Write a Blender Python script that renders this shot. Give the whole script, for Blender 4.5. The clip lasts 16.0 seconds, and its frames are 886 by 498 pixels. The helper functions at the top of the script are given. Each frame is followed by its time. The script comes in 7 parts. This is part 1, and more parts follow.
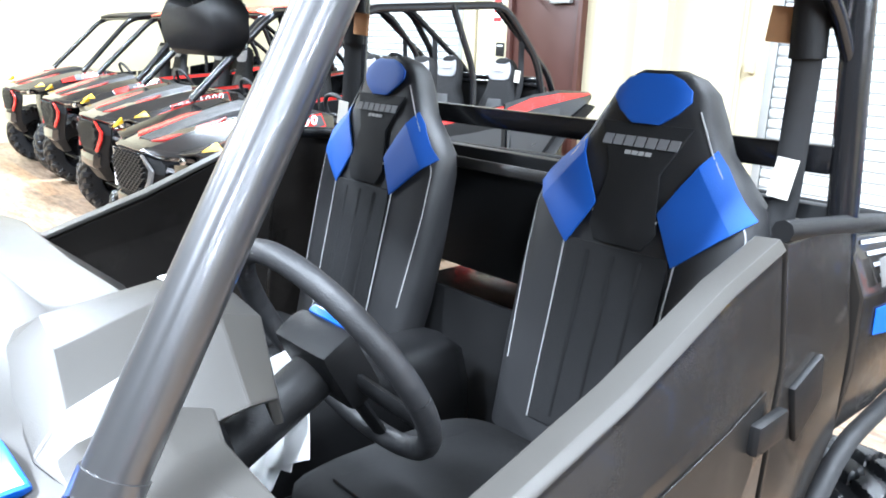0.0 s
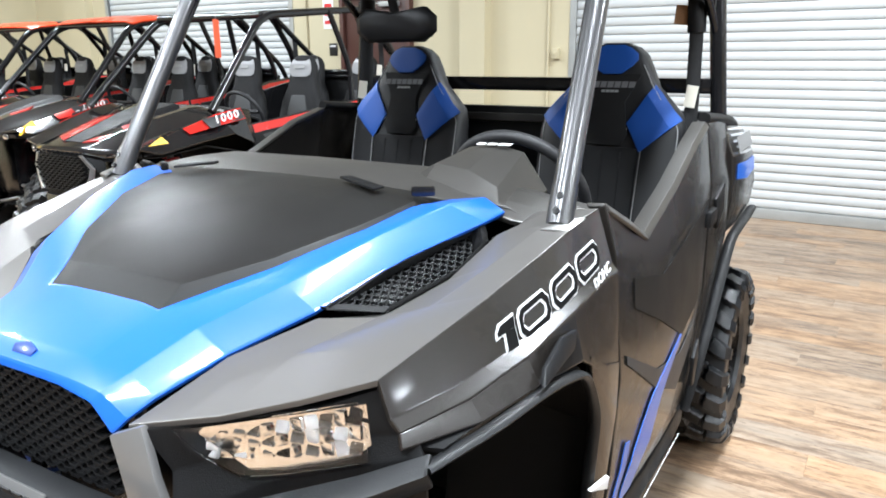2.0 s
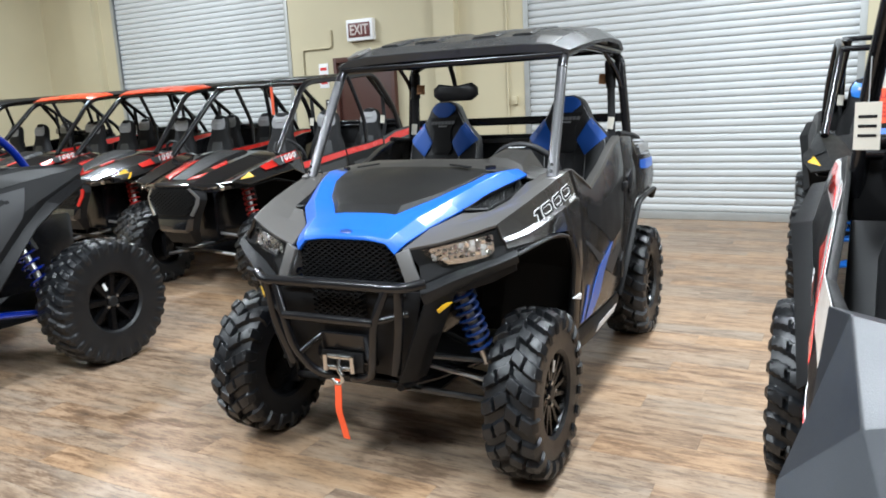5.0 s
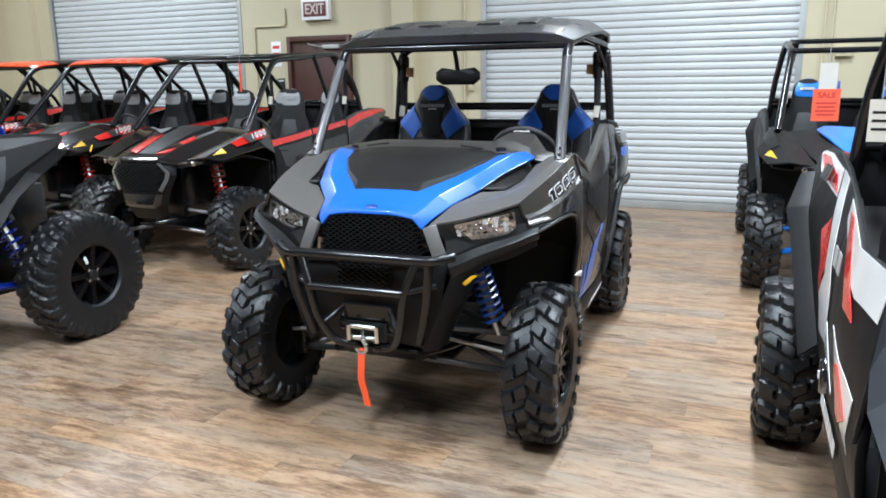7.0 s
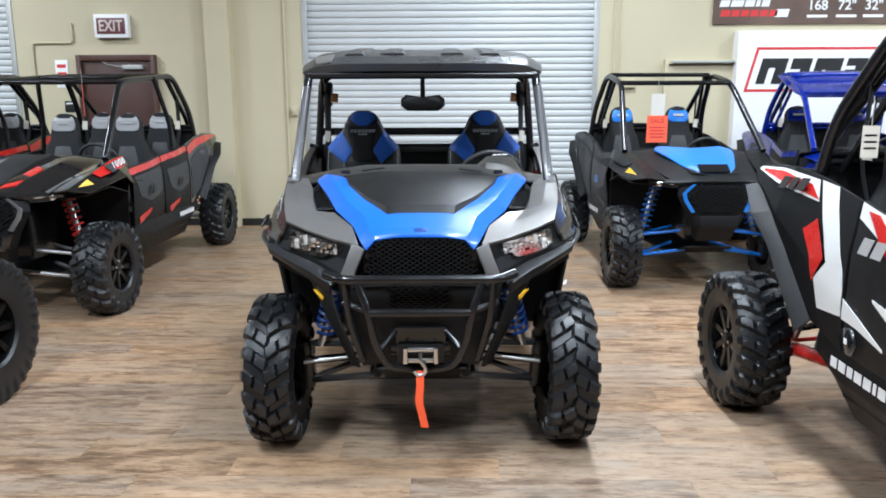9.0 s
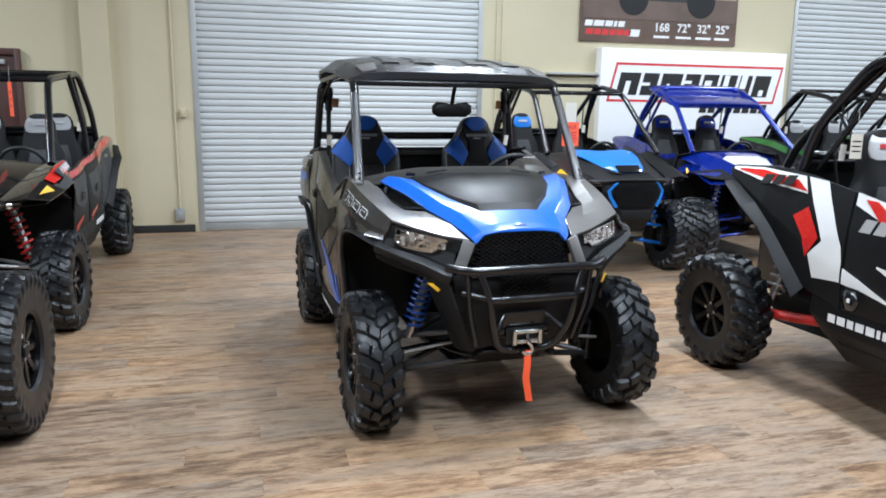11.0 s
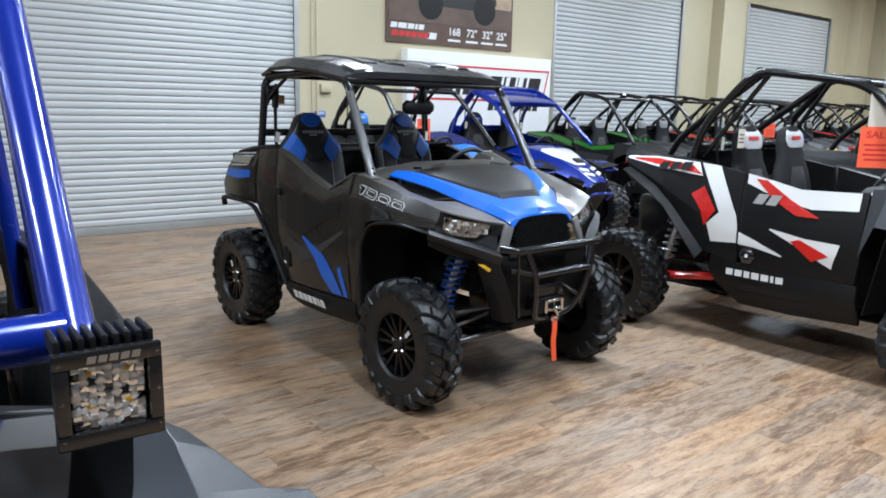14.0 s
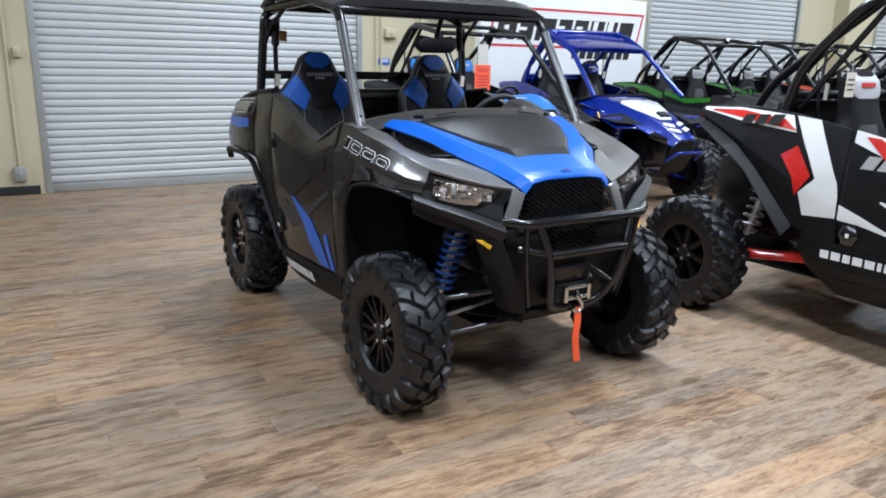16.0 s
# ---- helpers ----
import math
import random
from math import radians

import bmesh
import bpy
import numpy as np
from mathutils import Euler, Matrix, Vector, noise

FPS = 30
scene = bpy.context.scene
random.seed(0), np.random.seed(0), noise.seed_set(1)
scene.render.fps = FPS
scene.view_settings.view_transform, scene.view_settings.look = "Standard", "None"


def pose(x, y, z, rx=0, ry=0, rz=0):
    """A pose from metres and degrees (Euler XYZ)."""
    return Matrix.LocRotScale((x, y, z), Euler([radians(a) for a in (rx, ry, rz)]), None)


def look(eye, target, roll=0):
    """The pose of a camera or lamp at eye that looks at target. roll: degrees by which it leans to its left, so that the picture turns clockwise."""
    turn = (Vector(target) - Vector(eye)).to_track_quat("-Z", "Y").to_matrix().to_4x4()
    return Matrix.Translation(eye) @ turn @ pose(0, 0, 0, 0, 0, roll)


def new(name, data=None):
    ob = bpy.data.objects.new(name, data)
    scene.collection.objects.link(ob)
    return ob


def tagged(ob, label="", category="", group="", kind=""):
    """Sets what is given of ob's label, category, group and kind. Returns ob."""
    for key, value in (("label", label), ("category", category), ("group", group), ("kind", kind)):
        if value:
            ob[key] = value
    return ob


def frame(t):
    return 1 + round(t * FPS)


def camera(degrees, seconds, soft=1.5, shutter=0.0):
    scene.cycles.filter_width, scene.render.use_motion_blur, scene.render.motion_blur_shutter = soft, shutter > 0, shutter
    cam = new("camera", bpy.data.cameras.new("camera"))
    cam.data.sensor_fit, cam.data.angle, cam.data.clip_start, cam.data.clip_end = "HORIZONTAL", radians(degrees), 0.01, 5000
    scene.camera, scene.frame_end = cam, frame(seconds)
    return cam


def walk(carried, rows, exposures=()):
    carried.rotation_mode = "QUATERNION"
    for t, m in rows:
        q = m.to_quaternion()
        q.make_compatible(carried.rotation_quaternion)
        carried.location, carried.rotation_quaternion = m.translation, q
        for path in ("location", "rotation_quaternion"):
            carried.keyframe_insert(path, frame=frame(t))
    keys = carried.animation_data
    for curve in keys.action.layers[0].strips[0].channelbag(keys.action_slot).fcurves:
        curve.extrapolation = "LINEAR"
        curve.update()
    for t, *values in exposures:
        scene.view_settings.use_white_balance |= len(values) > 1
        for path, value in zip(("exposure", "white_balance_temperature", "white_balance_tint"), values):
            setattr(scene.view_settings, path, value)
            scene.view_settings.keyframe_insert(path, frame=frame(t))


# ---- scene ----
cam = camera(62.2, 16.0, 1.8)
PATH = [
    (0, (1.163, 0.446, 1.61), (-0.291, 1.714, 1.083), 2.07),
    (0.5, (1.174, 0.158, 1.594), (-0.183, 1.536, 1.086), 0.87),
    (1, (1.168, -0.187, 1.576), (-0.062, 1.303, 1.056), 1.07),
    (1.5, (1.217, -0.46, 1.548), (0.068, 1.092, 1.028), 0.35),
    (2, (1.205, -0.772, 1.553), (0.175, 0.864, 1.04), -0.44),
    (2.5, (1.183, -1.124, 1.546), (0.285, 0.592, 1.049), 0.16),
    (3, (1.262, -1.417, 1.537), (0.395, 0.318, 1.048), -0.74),
    (3.5, (1.349, -1.78, 1.529), (0.548, -0.002, 1.085), -1.01),
    (4, (1.53, -2.13, 1.55), (0.751, -0.343, 1.105), 0.49),
    (4.5, (1.731, -2.394, 1.573), (0.803, -0.673, 1.154), -1.29),
    (4.7, (1.781, -2.495, 1.584), (0.831, -0.781, 1.182), -2.48),
    (6.8, (1.579, -2.903, 1.603), (0.775, -1.122, 1.177), -1.38),
    (7, (1.469, -2.933, 1.592), (0.726, -1.129, 1.153), -0.62),
    (7.5, (1.177, -2.972, 1.598), (0.608, -1.101, 1.179), -2.47),
    (8, (0.864, -3.114, 1.611), (0.524, -1.185, 1.21), -0.39),
    (8.5, (0.541, -3.256, 1.602), (0.377, -1.302, 1.207), 0.46),
    (9, (0.178, -3.328, 1.613), (0.133, -1.366, 1.231), -0.17),
    (9.5, (-0.183, -3.483, 1.622), (-0.101, -1.522, 1.236), 1.05),
    (9.7, (-0.313, -3.534, 1.633), (-0.18, -1.578, 1.239), 1.55),
    (11.8, (-1.864, -3.433, 1.612), (-1.142, -1.601, 1.263), 1.41),
    (12, (-1.998, -3.416, 1.602), (-1.228, -1.603, 1.256), 2.14),
    (12.5, (-2.351, -3.386, 1.595), (-1.407, -1.663, 1.22), 1.86),
    (13, (-2.618, -3.249, 1.603), (-1.549, -1.603, 1.223), 0.93),
    (13.5, (-2.851, -3.135, 1.615), (-1.708, -1.535, 1.25), 1.44),
    (14, (-2.951, -3.07, 1.618), (-1.741, -1.522, 1.247), 1.12),
    (14.5, (-2.783, -3.078, 1.608), (-1.591, -1.522, 1.209), 0.18),
    (15, (-2.484, -3.096, 1.595), (-1.402, -1.465, 1.181), 1.58),
    (15.5, (-2.255, -2.943, 1.573), (-1.225, -1.288, 1.125), 3.12),
    (16, (-2.072, -2.719, 1.538), (-1.107, -1.038, 1.045), 1.22),
]
EXPOSURES = [(0.0, 1.95, 5600, 10), (0.6, 1.82, 5750, 14), (1.2, 1.12, 5950, 12), (1.8, 0.85, 6050, 10), (2.6, 0.77, 6000, 10), (3.6, 0.66, 6000, 10), (4.7, 0.40, 6000, 9), (6.8, 0.27, 5800, 9), (9.0, 0.28, 5750, 10), (11.8, 0.02, 5720, 10), (16.0, -0.05, 5700, 10)]
walk(cam, [(t, look(eye, target, roll)) for t, eye, target, roll in PATH], EXPOSURES)

# ---- light ----
world = bpy.data.worlds.new("world")
scene.world = world
world.use_nodes = True
world.node_tree.nodes["Background"].inputs[0].default_value = (0.8, 0.85, 1.0, 1)
world.node_tree.nodes["Background"].inputs[1].default_value = 0.1

CEILING = 5.4


def ceiling_lamp(x, y, sx, sy, watts):
    d = bpy.data.lights.new("ceiling_lamp", "AREA")
    d.shape, d.size, d.size_y, d.energy, d.color = "RECTANGLE", sx, sy, watts, (0.96, 1.0, 1.0)
    ob = new("ceiling_lamp", d)
    ob.matrix_world = pose(x, y, CEILING - 0.12)


for lx, watts in ((-7.4, 215), (1.3, 205), (6.4, 150), (11.4, 170), (16.0, 170)):
    for ly in (-3.5, 0.0, 3.6):
        ceiling_lamp(lx, ly, 0.45, 1.3, watts)
# added fill lamp outside the rows, brightens the floor at front left
ceiling_lamp(-2.0, -2.9, 0.45, 1.3, 250)


# ---- materials ----
def mat(name, col, rough=0.5, metal=0.0, var=0.12, scale=5.0, bump=0.0, bscale=120.0, coat=0.0, rvar=0.08, emit=0.0, spec=0.5):
    m = bpy.data.materials.new(name)
    m.use_nodes = True
    nt = m.node_tree
    b = nt.nodes["Principled BSDF"]
    N, L = nt.nodes.new, nt.links.new
    tc = N("ShaderNodeTexCoord")
    n1, n2 = N("ShaderNodeTexNoise"), N("ShaderNodeTexNoise")
    n1.inputs["Scale"].default_value, n1.inputs["Detail"].default_value = scale, 5
    n2.inputs["Scale"].default_value, n2.inputs["Detail"].default_value = bscale, 3
    L(tc.outputs["Object"], n1.inputs["Vector"])
    L(tc.outputs["Object"], n2.inputs["Vector"])
    add = N("ShaderNodeMath")
    add.operation = "MULTIPLY_ADD"
    L(n2.outputs["Fac"], add.inputs[0])
    add.inputs[1].default_value = 0.35
    L(n1.outputs["Fac"], add.inputs[2])
    mr = N("ShaderNodeMapRange")
    L(add.outputs[0], mr.inputs["Value"])
    mr.inputs["From Min"].default_value, mr.inputs["From Max"].default_value = 0.35, 1.0
    mr.inputs["To Min"].default_value, mr.inputs["To Max"].default_value = 1 - var, 1 + var
    mix = N("ShaderNodeMix")
    mix.data_type, mix.blend_type = "RGBA", "MULTIPLY"
    mix.inputs["Factor"].default_value = 1.0
    mix.inputs["A"].default_value = (*col, 1)
    L(mr.outputs["Result"], mix.inputs["B"])
    L(mix.outputs["Result"], b.inputs["Base Color"])
    rr = N("ShaderNodeMapRange")
    L(add.outputs[0], rr.inputs["Value"])
    rr.inputs["From Min"].default_value, rr.inputs["From Max"].default_value = 0.35, 1.0
    rr.inputs["To Min"].default_value, rr.inputs["To Max"].default_value = max(0.02, rough - rvar), min(1, rough + rvar)
    L(rr.outputs["Result"], b.inputs["Roughness"])
    b.inputs["Metallic"].default_value = metal
    b.inputs["Specular IOR Level"].default_value = spec
    b.inputs["Coat Weight"].default_value = coat
    b.inputs["Coat Roughness"].default_value = 0.06
    if bump:
        bp = N("ShaderNodeBump")
        bp.inputs["Strength"].default_value, bp.inputs["Distance"].default_value = bump, 0.002
        L(n2.outputs["Fac"], bp.inputs["Height"])
        L(bp.outputs["Normal"], b.inputs["Normal"])
    if emit:
        b.inputs["Emission Color"].default_value = (*col, 1)
        b.inputs["Emission Strength"].default_value = emit
    return m


def wood(name, island):
    """Printed vinyl plank: long streaks, each plank with its own shift and tone."""
    m = bpy.data.materials.new(name)
    m.use_nodes = True
    nt = m.node_tree
    b = nt.nodes["Principled BSDF"]
    N, L = nt.nodes.new, nt.links.new
    if island:
        rnd = N("ShaderNodeNewGeometry").outputs["Random Per Island"]
    else:
        rnd = N("ShaderNodeObjectInfo").outputs["Random"]
    tc = N("ShaderNodeTexCoord")
    off = N("ShaderNodeVectorMath")
    off.operation = "MULTIPLY_ADD"
    comb = N("ShaderNodeCombineXYZ")
    for k in range(3):
        L(rnd, comb.inputs[k])
    L(comb.outputs[0], off.inputs[0])
    off.inputs[1].default_value = (31.0, 17.0, 7.0)
    L(tc.outputs["Object"], off.inputs[2])

    def streak(sx, sy, detail, rough):
        mp = N("ShaderNodeMapping")
        mp.inputs["Scale"].default_value = (sx, sy, 1)
        L(off.outputs[0], mp.inputs["Vector"])
        n = N("ShaderNodeTexNoise")
        n.inputs["Scale"].default_value, n.inputs["Detail"].default_value, n.inputs["Roughness"].default_value = 1, detail, rough
        n.inputs["Distortion"].default_value = 0.15
        L(mp.outputs[0], n.inputs["Vector"])
        return n.outputs["Fac"]

    broad, fine = streak(4.2, 20, 8, 0.7), streak(16, 130, 5, 0.72)
    blot = streak(2.6, 11, 3, 0.5)
    ramp = N("ShaderNodeValToRGB")
    cr = ramp.color_ramp
    cr.elements[0].position, cr.elements[0].color = 0.24, (0.078, 0.052, 0.035, 1)
    cr.elements[1].position, cr.elements[1].color = 0.78, (0.46, 0.352, 0.250, 1)
    e = cr.elements.new(0.41)
    e.color = (0.205, 0.135, 0.086, 1)
    e = cr.elements.new(0.53)
    e.color = (0.350, 0.248, 0.163, 1)
    s = N("ShaderNodeMath")
    s.operation = "MULTIPLY_ADD"
    L(fine, s.inputs[0])
    s.inputs[1].default_value = 0.34
    L(broad, s.inputs[2])
    s2 = N("ShaderNodeMath")
    s2.operation = "MULTIPLY_ADD"
    L(rnd, s2.inputs[0])
    s2.inputs[1].default_value = 0.08
    L(s.outputs[0], s2.inputs[2])
    s3 = N("ShaderNodeMath")
    s3.operation = "SUBTRACT"
    L(s2.outputs[0], s3.inputs[0])
    s3.inputs[1].default_value = 0.215
    L(s3.outputs[0], ramp.inputs["Fac"])
    grey = N("ShaderNodeMix")
    grey.data_type = "RGBA"
    gm = N("ShaderNodeMapRange")
    L(blot, gm.inputs["Value"])
    gm.inputs["From Min"].default_value, gm.inputs["From Max"].default_value = 0.5, 0.75
    gm.inputs["To Max"].default_value = 0.6
    L(gm.outputs[0], grey.inputs["Factor"])
    L(ramp.outputs["Color"], grey.inputs["A"])
    grey.inputs["B"].default_value = (0.285, 0.234, 0.182, 1)
    # each plank leans to grey or to orange brown, with small dark knots
    tint = N("ShaderNodeMix")
    tint.data_type, tint.blend_type = "RGBA", "MULTIPLY"
    tint.inputs["Factor"].default_value = 1.0
    hue = N("ShaderNodeValToRGB")
    hue.color_ramp.elements[0].color = (0.90, 0.95, 1.02, 1)
    hue.color_ramp.elements[1].color = (1.10, 0.98, 0.84, 1)
    fr = N("ShaderNodeMath")
    fr.operation = "FRACT"
    mul = N("ShaderNodeMath")
    mul.operation = "MULTIPLY"
    L(rnd, mul.inputs[0])
    mul.inputs[1].default_value = 7.3
    L(mul.outputs[0], fr.inputs[0])
    L(fr.outputs[0], hue.inputs["Fac"])
    L(grey.outputs["Result"], tint.inputs["A"])
    L(hue.outputs["Color"], tint.inputs["B"])
    knot = N("ShaderNodeMix")
    knot.data_type, knot.blend_type = "RGBA", "MULTIPLY"
    km = N("ShaderNodeMapRange")
    L(streak(18, 52, 4, 0.7), km.inputs["Value"])
    km.inputs["From Min"].default_value, km.inputs["From Max"].default_value = 0.57, 0.68
    km.inputs["To Max"].default_value = 0.65
    L(km.outputs[0], knot.inputs["Factor"])
    L(tint.outputs["Result"], knot.inputs["A"])
    knot.inputs["B"].default_value = (0.42, 0.34, 0.28, 1)
    L(knot.outputs["Result"], b.inputs["Base Color"])
    ro = N("ShaderNodeMapRange")
    L(fine, ro.inputs["Value"])
    ro.inputs["To Min"].default_value, ro.inputs["To Max"].default_value = 0.33, 0.50
    L(ro.outputs[0], b.inputs["Roughness"])
    bp = N("ShaderNodeBump")
    bp.inputs["Strength"].default_value, bp.inputs["Distance"].default_value = 0.12, 0.001
    L(fine, bp.inputs["Height"])
    L(bp.outputs["Normal"], b.inputs["Normal"])
    return m


def clear(name, col=(1, 1, 1), rough=0.02):
    m = bpy.data.materials.new(name)
    m.use_nodes = True
    b = m.node_tree.nodes["Principled BSDF"]
    b.inputs["Base Color"].default_value = (*col, 1)
    b.inputs["Transmission Weight"].default_value = 1.0
    b.inputs["Roughness"].default_value = rough
    b.inputs["IOR"].default_value = 1.3
    return m


FLOOR_A, FLOOR_B = wood("plank_vinyl", False), wood("plank_vinyl_far", True)
UNDERLAY = mat("underlay", (0.05, 0.04, 0.03), 0.8)
WALL = mat("cream_wall_paint", (0.54, 0.48, 0.325), 0.65, var=0.06, scale=1.2, bump=0.25, bscale=90)
CEIL = mat("ceiling_grey", (0.26, 0.26, 0.255), 0.8)
# for the unseen south wall, dark so that it returns little light
DARKWALL = mat("unseen_wall_dark", (0.10, 0.09, 0.08), 0.6, var=0.15, scale=2)
BASEB = mat("black_cove_base", (0.02, 0.02, 0.02), 0.45)
SHUTTER = mat("shutter_steel", (0.535, 0.55, 0.55), 0.42, metal=0.0, var=0.05, scale=2.0, rvar=0.06)
STEELG = mat("galvanised_grey", (0.42, 0.43, 0.42), 0.45, metal=0.5)
DOORRED = mat("brown_door_paint", (0.060, 0.020, 0.014), 0.42, var=0.1)
DOORTRIM = mat("dark_door_frame", (0.07, 0.025, 0.018), 0.45)
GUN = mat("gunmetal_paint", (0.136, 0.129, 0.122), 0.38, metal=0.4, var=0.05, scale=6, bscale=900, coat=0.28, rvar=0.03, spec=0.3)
# the same gunmetal, darkened: shade of upright faces put into the colour
GUNSHADE = mat("shaded_gunmetal_paint", (0.021, 0.0185, 0.0165), 0.27, metal=0.1, var=0.25, scale=3, bscale=900, coat=0.28, rvar=0.05, spec=0.32)
COWLM = mat("brown_grey_cowl_plastic", (0.050, 0.047, 0.043), 0.36, metal=0.2, var=0.05, bump=0.1, bscale=700)
# silver of the name plate; elsewhere a painted highlight on body facets
SATIN = mat("silver_and_lit_gunmetal", (0.27, 0.265, 0.26), 0.34, metal=0.6, var=0.02, coat=0.3, rvar=0.01)
BLUE = mat("bright_blue_plastic", (0.016, 0.112, 0.53), 0.34, var=0.04, coat=0.35, rvar=0.04, spec=0.35)
BLACKP = mat("black_textured_plastic", (0.0075, 0.0075, 0.008), 0.48, var=0.2, scale=12, bump=0.35, bscale=500, spec=0.22)
GREYP = mat("dark_grey_plastic", (0.0125, 0.013, 0.014), 0.40, var=0.12, scale=8, bump=0.25, bscale=400, spec=0.30)
HOODBLK = mat("satin_black_hood", (0.012, 0.0115, 0.011), 0.42, var=0.08, bump=0.15, bscale=700, spec=0.22)
ROOFG = mat("satin_grey_roof_plastic", (0.050, 0.051, 0.052), 0.30, metal=0.25, var=0.12, bump=0.2, bscale=500)
GLOSSBLK = mat("gloss_black_paint", (0.010, 0.010, 0.011), 0.12, var=0.05, coat=0.8, rvar=0.04)
TUBE = mat("black_powder_coat", (0.008, 0.008, 0.009), 0.2, var=0.1)
TUBEG = mat("gunmetal_tube", (0.085, 0.085, 0.088), 0.3, metal=0.7, var=0.03, coat=0.3, rvar=0.02)
RUBBER = mat("tyre_rubber", (0.0072, 0.008, 0.0095), 0.40, var=0.25, scale=14, bump=0.3, bscale=250)
RIMBLK = mat("gloss_black_rim", (0.004, 0.004, 0.0045), 0.26, var=0.05, coat=0.1, spec=0.2)
CHROME = mat("bright_steel", (0.62, 0.62, 0.62), 0.2, metal=1.0, var=0.06)
ALU = mat("machined_aluminium", (0.5, 0.5, 0.5), 0.32, metal=0.9)
SEATBLK = mat("black_seat_fabric", (0.017, 0.017, 0.018), 0.72, var=0.2, scale=30, bump=0.6, bscale=800, spec=0.25)
SEATVIN = mat("black_seat_vinyl", (0.020, 0.020, 0.0215), 0.5, var=0.12, bump=0.3, bscale=400, spec=0.45)
SEATBLUE = mat("blue_seat_vinyl", (0.012, 0.095, 0.45), 0.58, var=0.08, bump=0.25, bscale=400)
SEATGREY = mat("grey_seat_vinyl", (0.032, 0.033, 0.035), 0.5, var=0.1, bump=0.2, bscale=300)
SEATWHITE = mat("pale_seat_vinyl", (0.55, 0.55, 0.56), 0.45, var=0.06)
STITCH = mat("grey_stitching", (0.42, 0.42, 0.42), 0.7)
WHITE = mat("white_decal", (0.80, 0.80, 0.80), 0.35, var=0.03)
WHITEP = mat("white_gloss_plastic", (0.78, 0.78, 0.77), 0.2, var=0.03, coat=0.5)
RED = mat("red_plastic", (0.55, 0.022, 0.016), 0.25, var=0.06, coat=0.5)
ORANGE = mat("orange_red_plastic", (0.72, 0.07, 0.02), 0.3, var=0.06, coat=0.4)
ORANGETAG = mat("fluorescent_orange_paper", (0.95, 0.13, 0.05), 0.7, var=0.05)
STRAP = mat("orange_webbing", (0.90, 0.11, 0.03), 0.7, var=0.1, bump=0.4, bscale=300)
YELLOW = mat("yellow_reflector", (0.85, 0.50, 0.02), 0.3)
SHOCKBLUE = mat("blue_spring_steel", (0.008, 0.040, 0.20), 0.3, var=0.08, coat=0.4)
SHOCKRED = mat("red_spring_steel", (0.45, 0.015, 0.012), 0.3, var=0.08, coat=0.4)
ARMBLUE = mat("blue_painted_arm", (0.02, 0.16, 0.62), 0.3, var=0.05, coat=0.4)
DEEPBLUE = mat("deep_blue_tube_paint", (0.005, 0.022, 0.26), 0.24, metal=0.25, var=0.05, coat=0.8)
LIGHTBLUE = mat("light_blue_plastic", (0.020, 0.175, 0.60), 0.34, var=0.05, coat=0.4)
GREEN = mat("lime_plastic", (0.035, 0.22, 0.015), 0.3, var=0.05, coat=0.4)
ARMGREY = mat("grey_a_arm", (0.42, 0.42, 0.42), 0.35, metal=0.7)
PAPER = mat("paper_tag", (0.68, 0.64, 0.55), 0.8, var=0.08)
CARD = mat("brown_card", (0.42, 0.22, 0.10), 0.8)
LENS = mat("chrome_reflector", (0.92, 0.92, 0.92), 0.10, metal=1.0, var=0.06, scale=60)
# whitish optic colour in place of the sparkle of reflected lamps
GLINT = mat("white_glint_optic", (0.92, 0.92, 0.93), 0.16, metal=0.25, var=0.12, scale=90)
GLASS = clear("clear_lens")
SMOKE = clear("smoked_screen", (0.35, 0.37, 0.38), 0.05)
SIGNRED = mat("sign_red", (0.60, 0.03, 0.03), 0.5)
SIGNWHITE = mat("sign_white", (0.86, 0.86, 0.87), 0.4, var=0.03)
SIGNBLK = mat("sign_black", (0.015, 0.015, 0.015), 0.4)
PALEPRINT = mat("pale_grey_print", (0.42, 0.43, 0.45), 0.45, var=0.5, scale=40)
FIGBLK = mat("figure_black_vinyl", (0.004, 0.004, 0.004), 0.5, spec=0.12)
BANBROWN = mat("banner_brown", (0.13, 0.085, 0.065), 0.5, var=0.35, scale=2.5)
BANSAND = mat("banner_sand", (0.42, 0.32, 0.22), 0.6, var=0.4, scale=3)
TAGBLUE = mat("blue_notice", (0.06, 0.13, 0.42), 0.5)


# ---- mesh helpers ----
def part(name, bm, material, parent=None, label="", at=None, angle=None):
    angle = angle or (55 if any(f.smooth for f in bm.faces) else 22)
    me = bpy.data.meshes.new(name)
    bmesh.ops.recalc_face_normals(bm, faces=bm.faces[:])
    bm.to_mesh(me)
    bm.free()
    me.materials.append(material)
    return link(name, me, parent, label, at, angle)


def link(name, me, parent=None, label="", at=None, angle=None):
    if angle is not None:
        me.polygons.foreach_set("use_smooth", [True] * len(me.polygons))
        me.set_sharp_from_angle(angle=radians(angle))
    ob = new(name, me)
    if parent:
        ob.parent = parent
    if at is not None:
        ob.matrix_local = at
    if label:
        ob["label"] = label
    return ob


def thing(name, at, label, category, group=""):
    ob = new(name)
    ob.empty_display_size = 0.2
    ob.matrix_world = at
    return tagged(ob, label, category, group)


